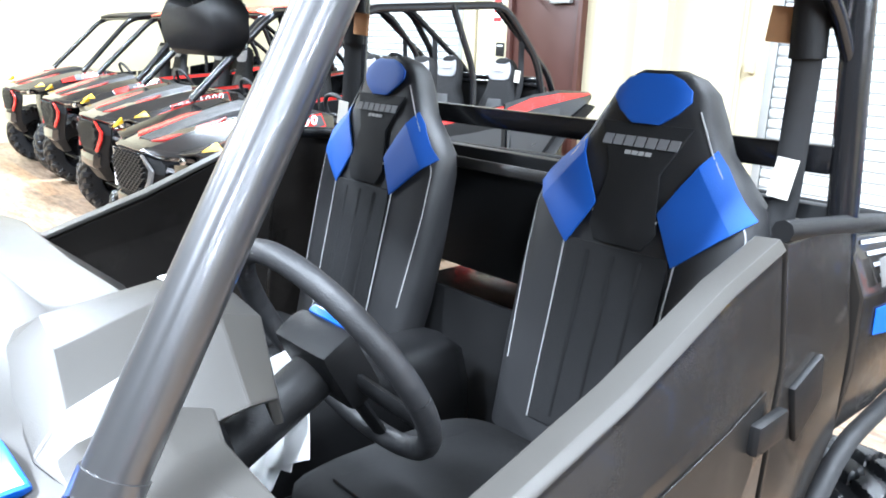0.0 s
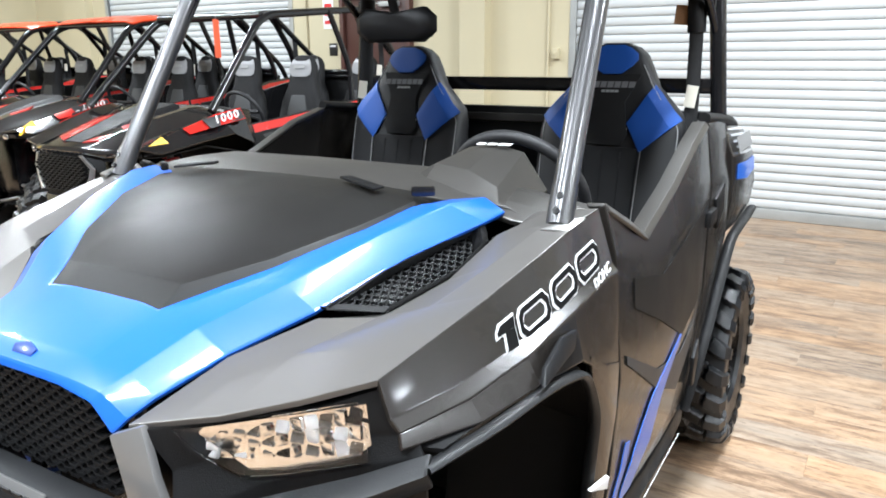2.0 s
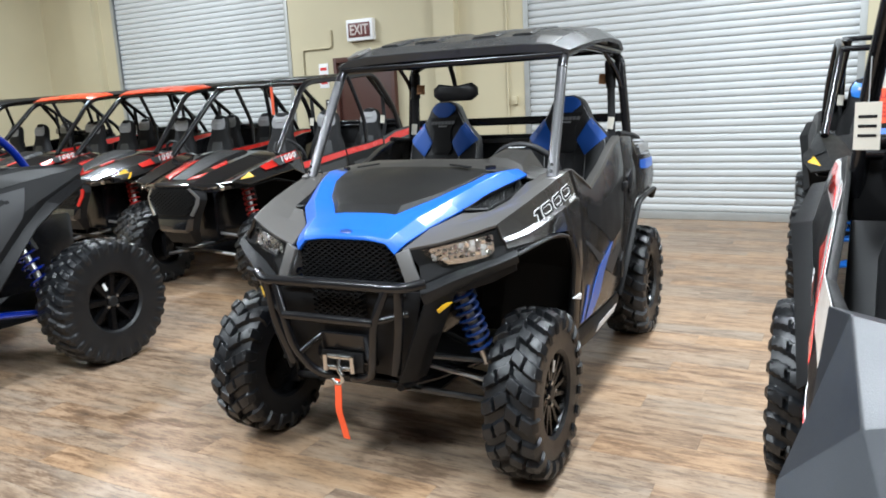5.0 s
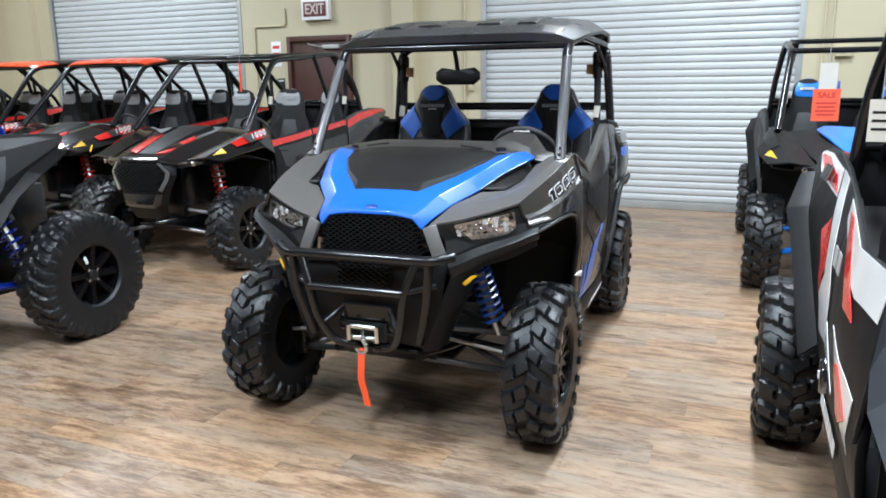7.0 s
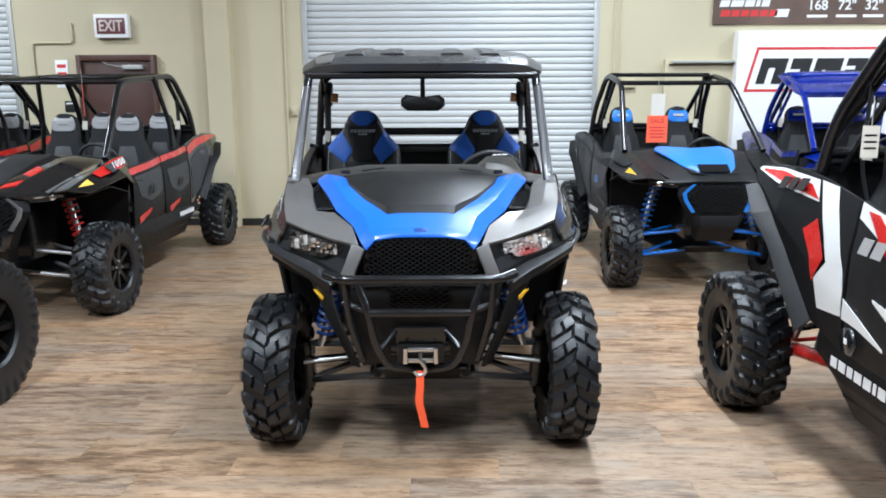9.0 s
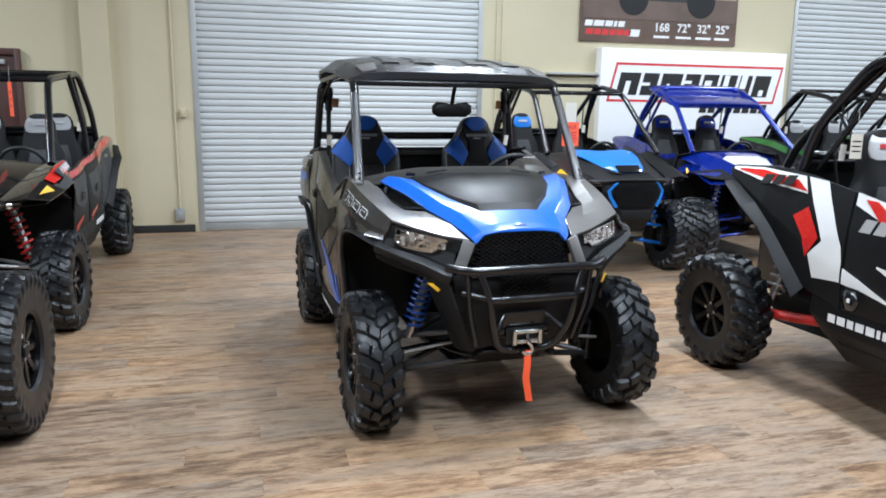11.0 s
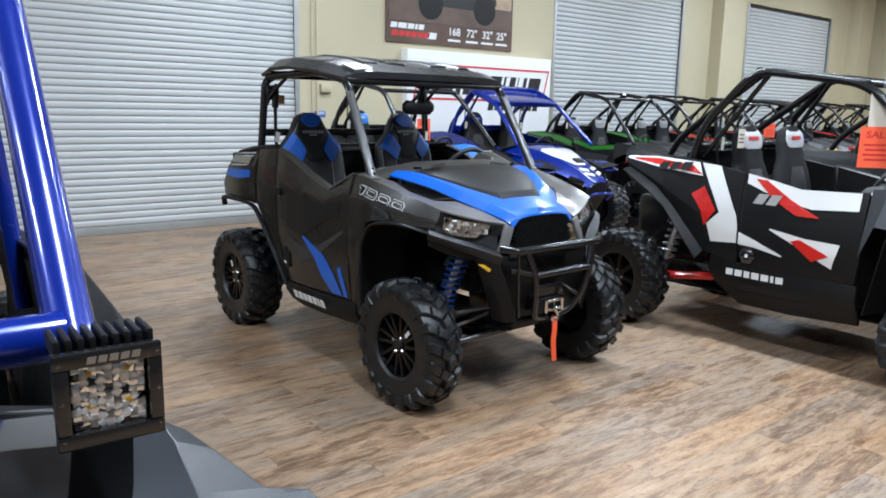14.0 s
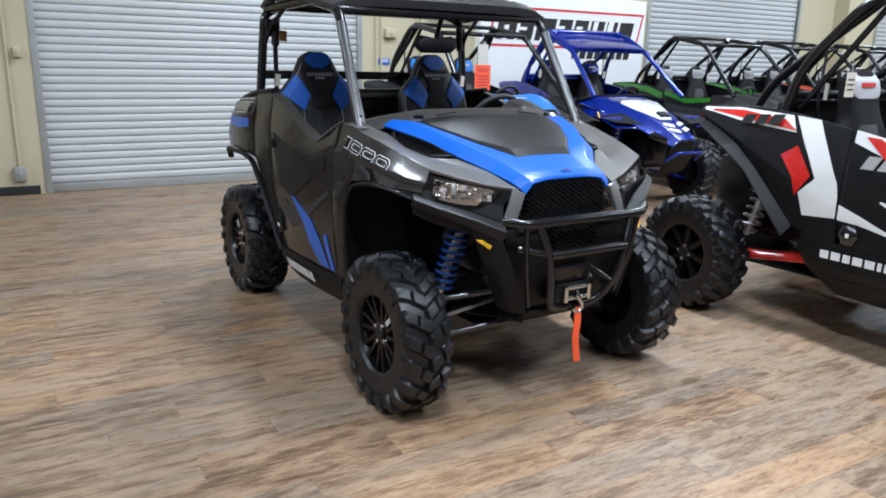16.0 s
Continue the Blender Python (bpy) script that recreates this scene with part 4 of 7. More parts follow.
    lamp = part("headlight", sheet([[(0.335, -0.172, 0.997), (0.46, -0.114, 1.022), (0.588, -0.052, 1.052)], [(0.375, -0.150, 0.952), (0.475, -0.106, 0.968), (0.600, -0.047, 0.995)], [(0.425, -0.130, 0.925), (0.485, -0.104, 0.933), (0.600, -0.050, 0.958)]], 0.004, s, bev=0), GLASS, car, "clear headlight lens")
    # some facets are plain white, as painted glints among the chrome
    rf, rg, rk = bmesh.new(), bmesh.new(), bmesh.new()
    for i in range(11):
        for j in range(3):
            u, v = (i + 0.5) / 11, (j + 0.5) / 3
            x, y = 0.366 + 0.222 * u, -0.136 + 0.098 * u
            z = 0.946 + 0.018 * u + 0.078 * v * (0.50 + 0.50 * u)
            box(0.0205, 0.010, 0.026 * (0.62 + 0.38 * u), (s * x, y, z), (-14 + 0.9 * rng_tilt(i, j), 0.5 * rng_tilt(j + 2, i), s * 22 + rng_tilt(j, i)), 0.003, rg if (i * 5 + j) % 9 < 2 else rk if (i + j * 4) % 13 == 5 else rf)
    part("reflector", rf, LENS, lamp, "faceted chrome reflector")
    part("reflector_facet", rg, GLINT, lamp, "white facets painted as glints")
    part("lamp_shade", rk, GLOSSBLK, lamp, "dark lamp inserts")
    part("lamp_bowl", sheet([[(0.352, -0.148, 0.994), (0.46, -0.096, 1.016), (0.592, -0.036, 1.044)], [(0.43, -0.112, 0.930), (0.49, -0.088, 0.936), (0.600, -0.034, 0.960)]], 0.003, s, bev=0), LENS, lamp, "chrome lamp bowl")
    part("bumper_wing", sheet([[(0.692, -0.02, 0.988), (0.60, -0.072, 0.952), (0.47, -0.14, 0.912), (0.350, -0.215, 0.862)],
                               [(0.70, -0.045, 0.965), (0.61, -0.118, 0.930), (0.49, -0.200, 0.888), (0.385, -0.282, 0.842)],
                               [(0.697, -0.02, 0.930), (0.61, -0.085, 0.895), (0.50, -0.175, 0.848), (0.392, -0.262, 0.795)]], 0.014, s, bev=0.006), GREYP, car, "dark grey bumper wing under the headlight")
    part("lower_cover", sheet([[(0.392, -0.262, 0.80), (0.44, -0.215, 0.82), (0.49, -0.17, 0.845)],
                               [(0.345, -0.285, 0.66), (0.39, -0.23, 0.66), (0.425, -0.17, 0.68)],
                               [(0.27, -0.285, 0.47), (0.31, -0.22, 0.46), (0.33, -0.15, 0.47)]], 0.014, s, bev=0.006), BLACKP, car, "black lower bumper cover")
    part("side_reflector", plate([(0.425, -0.232, 0.775), (0.455, -0.205, 0.80), (0.475, -0.185, 0.80), (0.43, -0.222, 0.76)], 0.008, s, 0.002), YELLOW, car, "amber side reflector")

# grille
part("grille_backing", box(0.50, 0.02, 0.18, (0, -0.155, 0.940), bev=0.004), TUBE, car)
part("grille", honeycomb(-0.245, 0.246, 0.870, 1.024, -0.188, 0.033, lambda x, z: abs(x) < 0.238 - 0.30 * (z - 0.868), 0.022, 0.0038, 0.62), BLACKP, car, "black honeycomb grille mesh")
part("grille_ledge", sheet([[(0, -0.205, 0.868), (0.15, -0.205, 0.868), (0.31, -0.20, 0.868)], [(0, -0.255, 0.862), (0.14, -0.255, 0.862), (0.30, -0.24, 0.858)], [(0, -0.27, 0.835), (0.14, -0.27, 0.835), (0.30, -0.25, 0.825)]], 0.012, mirror=True), GREYP, car)
part("name_plate", box(0.245, 0.006, 0.032, (0, -0.258, 0.852), (-22, 0, 0), 0.002), SATIN, car, "grey plate on the ledge")
bars("name_bar", [0.025] * 7, 0.018, 0.008, GREYP, car, facing((0, -0.2625, 0.8525), (1, 0, 0), (0, -0.4, 1)), 0.003, 0, "grey raised mark on the ledge")
part("lower_grille", honeycomb(-0.13, 0.13, 0.70, 0.83, -0.262, 0.036, lambda x, z: abs(x) < 0.12, 0.016, 0.004, 0.62), BLACKP, car, "black lower grille mesh")
part("front_fascia", sheet([[(0, -0.245, 0.83), (0.2, -0.245, 0.83), (0.36, -0.225, 0.84)], [(0, -0.245, 0.68), (0.18, -0.245, 0.68), (0.33, -0.24, 0.66)], [(0, -0.19, 0.46), (0.15, -0.19, 0.46), (0.26, -0.20, 0.45)]], 0.012, mirror=True), BLACKP, car, "black front fascia")

# brush guard
guard = part("brush_guard", tube([(-0.405, -0.275, 0.89), (-0.33, -0.335, 0.876), (0.33, -0.335, 0.876), (0.405, -0.275, 0.89)], 0.021, 12, 0.05), TUBE, car, "black tubular brush guard")
part("guard_bar", tube([(-0.215, -0.362, 0.74), (0.215, -0.362, 0.74)], 0.018, 12), TUBE, guard)
for s in (-1, 1):
    part("guard_upright", tube([(s * 0.265, -0.335, 0.872), (s * 0.215, -0.362, 0.74), (s * 0.195, -0.345, 0.60), (s * 0.14, -0.285, 0.475), (0.0 + s * 0.03, -0.255, 0.455)], 0.018, 12, 0.06), TUBE, guard)
    part("guard_upright", tube([(s * 0.315, -0.325, 0.868), (s * 0.30, -0.31, 0.70), (s * 0.25, -0.27, 0.50)], 0.020, 10, 0.06, flat=0.6), TUBE, guard)
    part("guard_brace", tube([(s * 0.215, -0.36, 0.745), (s * 0.33, -0.285, 0.765)], 0.015, 8), TUBE, guard)
    part("guard_brace", tube([(s * 0.10, -0.25, 0.64), (s * 0.17, -0.33, 0.575)], 0.013, 8), TUBE, guard)
part("guard_plate", box(0.22, 0.02, 0.10, (0, -0.255, 0.60), (8, 0, 0), 0.006), TUBE, guard)

# winch, hook and strap
winch = part("winch", tube([(-0.13, -0.215, 0.555), (0.13, -0.215, 0.555)], 0.05, 16), TUBE, car, "black electric winch")
part("fairlead_plate", box(0.20, 0.012, 0.085, (0, -0.272, 0.532), bev=0.004), GREYP, winch)
for z in (0.508, 0.556):
    part("fairlead_roller", tube([(-0.062, -0.292, z), (0.062, -0.292, z)], 0.012, 12), CHROME, winch, "bright steel roller")
for s in (-1, 1):
    part("fairlead_roller", tube([(s * 0.066, -0.305, 0.498), (s * 0.066, -0.305, 0.566)], 0.012, 12), CHROME, winch, "bright steel roller")
hk = tube([(0, -0.30, 0.545), (0, -0.315, 0.51), (0.022, -0.317, 0.485), (0.018, -0.317, 0.455), (-0.012, -0.317, 0.447), (-0.028, -0.317, 0.468)], 0.0095, 10, 0.02)
part("winch_hook", hk, CHROME, winch, "bright steel winch hook")
sp = [(-0.004, -0.318, 0.468), (-0.002, -0.322, 0.40), (-0.010, -0.320, 0.33), (0.004, -0.315, 0.27), (0.016, -0.312, 0.205)]
st = sheet([[(x - 0.017, y, z), (x + 0.017, y - 0.004, z)] for x, y, z in rounded(sp, 0.05, 4)], 0.004, bev=0)
part("hook_strap", st, STRAP, winch, "bright orange webbing strap hanging from the hook")

# front suspension
for s in (-1, 1):
    part("lower_arm", tube([(s * 0.17, -0.06, 0.36), (s * 0.57, 0.13, 0.262), (s * 0.18, 0.30, 0.36)], 0.016, 10, 0.03), TUBEG, car, "dark grey tubular suspension arm")
    part("upper_arm", tube([(s * 0.22, -0.02, 0.50), (s * 0.56, 0.14, 0.445), (s * 0.22, 0.28, 0.50)], 0.014, 10, 0.03), TUBEG, car, "dark grey tubular suspension arm")
    part("steering_knuckle", box(0.07, 0.10, 0.24, (s * 0.575, 0.15, 0.345), (0, s * 6, 0), 0.015), TUBE, car)
    part("drive_shaft", tube([(s * 0.12, 0.16, 0.40), (s * 0.60, 0.165, 0.345)], 0.02, 10), TUBE, car)
    part("tie_rod", tube([(s * 0.16, 0.06, 0.43), (s * 0.57, 0.05, 0.38)], 0.009, 8), ARMGREY, car)
    shock(car, (s * 0.372, 0.04, 0.87), (s * 0.490, 0.11, 0.45), SHOCKBLUE, 0.048, 9)
    shock(car, (s * 0.42, 2.08, 0.92), (s * 0.50, 2.14, 0.42), SHOCKBLUE, 0.048, 8)
    part("rear_arm", tube([(s * 0.22, 1.90, 0.34), (s * 0.57, 2.17, 0.30), (s * 0.22, 2.30, 0.36)], 0.018, 10, 0.03), TUBE, car)
    part("inner_arch", sheet([[(0.39, -0.12, 0.93), (0.56, -0.02, 0.97), (0.70, 0.0, 0.985)], [(0.40, 0.12, 0.98), (0.58, 0.14, 1.03), (0.735, 0.16, 1.0)], [(0.42, 0.42, 1.0), (0.60, 0.42, 1.03), (0.755, 0.42, 0.96)], [(0.42, 0.55, 0.80), (0.60, 0.56, 0.80), (0.75, 0.56, 0.78)], [(0.36, 0.59, 0.42), (0.56, 0.60, 0.42), (0.72, 0.60, 0.42)]], 0.008, s, bev=0), BLACKP, car, "black wheel arch liner")
    part("frame_rail", tube([(s * 0.20, -0.16, 0.40), (s * 0.22, 0.20, 0.32), (s * 0.30, 0.55, 0.30), (s * 0.30, 2.2, 0.32)], 0.02, 8, 0.1), TUBE, car)
    part("frame_rail", tube([(s * 0.24, -0.14, 0.46), (s * 0.33, 0.05, 0.86), (s * 0.36, 0.5, 0.90)], 0.018, 8, 0.1), TUBE, car)
part("skid_plate", sheet([[(0, -0.19, 0.44), (0.2, -0.19, 0.44)], [(0, 0.05, 0.305), (0.26, 0.05, 0.305)], [(0, 2.1, 0.29), (0.30, 2.1, 0.29)]], 0.012, mirror=True), BLACKP, car)
part("front_drive", box(0.22, 0.30, 0.24, (0, 0.15, 0.44), bev=0.03), TUBE, car)
part("radiator_bay", box(0.62, 0.50, 0.46, (0, 0.26, 0.80), bev=0.03), TUBE, car)

# cab floor, firewall, rear wall, console
cab = sheet([[(0, 0.60, 1.20), (0.4, 0.60, 1.19), (0.70, 0.62, 1.15)], [(0, 0.62, 0.55), (0.4, 0.62, 0.55), (0.70, 0.62, 0.55)], [(0, 0.70, 0.40), (0.4, 0.70, 0.40), (0.72, 0.70, 0.40)],
             [(0, 1.60, 0.40), (0.4, 1.60, 0.40), (0.72, 1.60, 0.40)], [(0, 1.66, 1.0), (0.4, 1.66, 1.0), (0.72, 1.66, 1.0)]], 0.015, mirror=True)
part("cab_tub", cab, BLACKP, car, "black plastic cab tub")
part("engine_bay", box(1.0, 0.56, 0.42, (0, 1.97, 0.70), bev=0.03), TUBE, car)
part("rear_drive", box(0.3, 0.3, 0.22, (0, 2.17, 0.42), bev=0.03), TUBE, car)
part("centre_console", loft([oval(0, y, z, hw, hd, 16, 0.4) for y, z, hw, hd in ((1.15, 0.45, 0.10, 0.42), (1.15, 0.85, 0.095, 0.40), (1.17, 0.93, 0.085, 0.36), (1.17, 0.955, 0.06, 0.33))]), BLACKP, car, "black centre console")
part("seat_riser", box(1.36, 0.46, 0.36, (0, 1.22, 0.58), bev=0.02), BLACKP, car)
part("dashboard", sheet([[(0, 0.72, 1.262), (0.35, 0.72, 1.26), (0.68, 0.648, 1.215)], [(0, 0.80, 1.20), (0.35, 0.765, 1.19), (0.69, 0.68, 1.15)], [(0, 0.77, 1.02), (0.35, 0.735, 1.02), (0.69, 0.665, 1.0)], [(0, 0.66, 0.80), (0.35, 0.66, 0.80), (0.68, 0.66, 0.80)]], 0.015, mirror=True, bev=0.008), BLACKP, car, "black dashboard")
part("gauge_hood", sheet([[(0.285, 0.555, 1.262), (0.335, 0.547, 1.262), (0.43, 0.537, 1.25), (0.525, 0.53, 1.232), (0.575, 0.55, 1.215)],
                          [(0.290, 0.615, 1.276), (0.342, 0.59, 1.300), (0.43, 0.58, 1.292), (0.505, 0.567, 1.262), (0.56, 0.605, 1.222)],
                          [(0.295, 0.735, 1.275), (0.352, 0.735, 1.322), (0.42, 0.735, 1.332), (0.495, 0.725, 1.318), (0.555, 0.725, 1.235)],
                          [(0.30, 0.765, 1.26), (0.36, 0.78, 1.300), (0.42, 0.78, 1.308), (0.48, 0.78, 1.298), (0.54, 0.765, 1.225)],
                          [(0.30, 0.775, 1.20), (0.36, 0.785, 1.22), (0.42, 0.785, 1.22), (0.48, 0.785, 1.21), (0.535, 0.775, 1.19)]], 0.012, bev=0.003), COWLM, car, "brown-grey gauge hood in front of the wheel", angle=9)
bars("label_mark", [0.02, 0.02, 0.03], 0.014, 0.006, WHITE, car, facing((0.425, 0.715, 1.333), (1, 0.1, 0), (0, 1, 0.2)), 0.001)
column = part("steering_column", tube([(0.392, 0.70, 1.05), (0.392, 0.925, 1.17)], 0.035, 12), BLACKP, car)
TILT = pose(0.392, 0.935, 1.182, 120)
ringm = bmesh.new()
tube([TILT @ Vector((0.180 * math.cos(a), 0.180 * math.sin(a), 0)) for a in (2 * math.pi * k / 40 for k in range(41))], 0.0165, 10, 0.001, ringm)
steer = part("steering_wheel", ringm, SEATVIN, car, "black steering wheel with blue accent")
part("hub_pad", box(0.13, 0.11, 0.06, (0, 0.0, 0.01), bev=0.018), BLACKP, steer, at=TILT)
for a in (-20, 200, 270):
    part("spoke", tube([(0, 0, 0.012), (0.18 * math.cos(radians(a)), 0.18 * math.sin(radians(a)), 0)], 0.02, 8, flat=0.45), BLACKP, steer, at=TILT)
part("accent", box(0.08, 0.022, 0.014, (0, 0.045, -0.022), bev=0.004), BLUE, steer, "blue accent", at=TILT)

# paper tags at the ignition
for x, y, z, rot in ((0.265, 0.88, 1.085, 28), (0.325, 0.895, 1.04, -12), (0.385, 0.88, 1.085, -30), (0.31, 0.905, 1.13, 55), (0.295, 0.89, 1.0, 8)):
    part("key_tag", box(0.058, 0.003, 0.095, (x, y, z), (-25, rot, 10), 0.001), WHITE, car, "white paper tag on the key")
part("key_cord", tube([(0.33, 0.80, 1.16), (0.32, 0.86, 1.13), (0.31, 0.87, 1.06)], 0.004, 6, 0.02), BLACKP, car)
part("ignition_switch", tube([(0.345, 0.79, 1.15), (0.345, 0.835, 1.155)], 0.018, 10), TUBE, car)


MARKGREY = mat("grey_embroidery", (0.22, 0.22, 0.23), 0.7)


def seat_front(z):
    return 1.590 + 0.24 * (z - 1.245)


SEAT_RINGS = ((0.80, 0.240, 0.13), (0.95, 0.250, 0.14), (1.10, 0.252, 0.14), (1.20, 0.252, 0.135), (1.28, 0.250, 0.13), (1.335, 0.236, 0.125), (1.385, 0.190, 0.115), (1.425, 0.150, 0.11),
              (1.48, 0.124, 0.105), (1.53, 0.100, 0.09), (1.555, 0.075, 0.07), (1.57, 0.04, 0.04))


def bucket_seat(root, x):
    rings = []
    for z, hw, d in SEAT_RINGS:
        rings.append(oval(x, seat_front(z) + d / 2, z, hw, d / 2, 24, 0.5))
    back = part("seat_back", loft(rings), SEATVIN, root, "black bucket seat back with blue patches", angle=60)

    def on(dx, z, out=0.004):
        k = min(max(i for i, q in enumerate(SEAT_RINGS) if q[0] <= max(z, 0.80)), len(SEAT_RINGS) - 2)
        (z0, w0, d0), (z1, w1, d1) = SEAT_RINGS[k], SEAT_RINGS[k + 1]
        u = min(1.0, max(0.0, (z - z0) / (z1 - z0)))
        hw, d = w0 + u * (w1 - w0), d0 + u * (d1 - d0)
        curve = d / 2 * (1 - (1 - min(0.995, abs(dx) / hw) ** 4) ** 0.25)
        return (x + dx, seat_front(z) + curve - out, z)

    def patch(quad, m, label):
        a, b, c, e = quad
        rows = []
        for i in range(5):
            u = i / 4
            l, r = (a[0] + u * (e[0] - a[0]), a[1] + u * (e[1] - a[1])), (b[0] + u * (c[0] - b[0]), b[1] + u * (c[1] - b[1]))
            rows.append([on(l[0] + v / 4 * (r[0] - l[0]), l[1] + v / 4 * (r[1] - l[1]), 0.005) for v in range(5)])
        part("blue_patch", sheet(rows, 0.006, bev=0.002), m, back, label, angle=50)

    part("seat_insert", sheet([[on(dx, z, 0.003) for dx in (-0.115, -0.04, 0.04, 0.115)] for z in (0.86, 1.0, 1.14, 1.235)], 0.006, bev=0.003), SEATBLK, back, "black ribbed fabric insert")
    part("seat_insert", sheet([[on(-0.055, 1.24), on(0.055, 1.24)], [on(-0.075, 1.275), on(0.075, 1.275)], [on(-0.055, 1.38), on(0.055, 1.38)], [on(-0.10, 1.47), on(0.10, 1.47)]], 0.006, bev=0.003), SEATBLK, back)
    for s in (-1, 1):
        patch([(s * 0.120, 1.222), (s * 0.238, 1.325), (s * 0.142, 1.435), (s * 0.068, 1.312)], SEATBLUE, "bright blue vinyl patch")
        part("stitching", tube([on(s * 0.118, 0.86, 0.006), on(s * 0.122, 1.10, 0.006), on(s * 0.125, 1.235, 0.007)], 0.0018, 5, 0.02), STITCH, back)
        part("stitching", tube([on(s * 0.215, 0.95, 0.0), on(s * 0.232, 1.18, 0.0), on(s * 0.232, 1.30, 0.002), on(s * 0.139, 1.428, 0.007), on(s * 0.10, 1.50, 0.005)], 0.0018, 5, 0.02), STITCH, back)
    for dx in (-0.06, 0.0, 0.06):
        part("rib", tube([on(dx, 0.88, 0.008), on(dx, 1.22, 0.008)], 0.006, 6, flat=0.5), SEATBLK, back)
    part("stitching", tube([on(-0.072, 1.30, 0.008), on(-0.052, 1.243, 0.008), on(0.052, 1.243, 0.008), on(0.072, 1.30, 0.008)], 0.0018, 5, 0.01), STITCH, back)
    part("blue_patch", sheet([[on(hw * k / 3, z, 0.005) for k in range(-3, 4)] for z, hw in ((1.470, 0.030), (1.492, 0.062), (1.515, 0.082), (1.535, 0.078), (1.553, 0.056), (1.563, 0.030))], 0.006, bev=0.002), SEATBLUE, back, "bright blue vinyl headrest patch", angle=50)
    bars("headrest_mark", [0.02] * 7, 0.020, 0.004, MARKGREY, back, facing(on(0, 1.437, 0.009), (1, 0, 0), (0, 0.24, 1)), 0.002, 0.2, "grey embroidered mark")
    bars("headrest_mark", [0.012] * 4, 0.008, 0.003, STITCH, back, facing(on(0, 1.416, 0.009), (1, 0, 0), (0, 0.24, 1)), 0.002, 0.2)
    cush = part("seat_cushion", loft([oval(x, 1.19, z, hw, hd, 24, 0.45, lean) for z, hw, hd, lean in ((0.74, 0.21, 0.24, 0.0), (0.80, 0.225, 0.255, -0.01), (0.86, 0.22, 0.25, -0.02), (0.885, 0.19, 0.22, -0.02), (0.89, 0.13, 0.16, -0.02))]), SEATBLK, root, "black seat cushion", angle=60)
    part("cushion_insert", sheet([[(x + dx, y, 0.899 - 0.08 * (y - 1.19)) for dx in (-0.11, 0.11)] for y in (1.0, 1.15, 1.33)], 0.008, bev=0.004), SEATBLK, cush)


for x in (-0.412, 0.405):
    bucket_seat(car, x)

# doors, sills, rear panels and cargo box
DOOR = [[(0.722, 0.632, 1.232), (0.748, 0.86, 1.118), (0.752, 1.11, 1.195), (0.752, 1.335, 1.285), (0.748, 1.5, 1.325)],
        [(0.752, 0.628, 1.13), (0.778, 0.88, 1.05), (0.784, 1.11, 1.085), (0.784, 1.32, 1.125), (0.774, 1.492, 1.15)],
        [(0.776, 0.626, 0.86), (0.792, 0.9, 0.84), (0.798, 1.11, 0.84), (0.792, 1.32, 0.83), (0.778, 1.47, 0.80)],
        [(0.764, 0.624, 0.60), (0.776, 0.9, 0.58), (0.780, 1.11, 0.57), (0.776, 1.305, 0.57), (0.768, 1.41, 0.57)],
        [(0.75, 0.624, 0.48), (0.758, 0.9, 0.475), (0.762, 1.11, 0.47), (0.762, 1.29, 0.47), (0.758, 1.365, 0.47)]]
BOXSIDE = [[(0.745, 1.78, 1.305), (0.765, 1.967, 1.29), (0.76, 2.135, 1.265), (0.72, 2.181, 1.255)],
           [(0.788, 1.78, 1.20), (0.80, 1.967, 1.19), (0.795, 2.2, 1.17), (0.74, 2.247, 1.16)],
           [(0.792, 1.78, 1.06), (0.806, 1.967, 1.06), (0.80, 2.275, 1.05), (0.74, 2.321, 1.05)],
           [(0.78, 1.78, 0.935), (0.795, 1.911, 0.95), (0.785, 2.293, 0.955), (0.73, 2.321, 0.955)]]
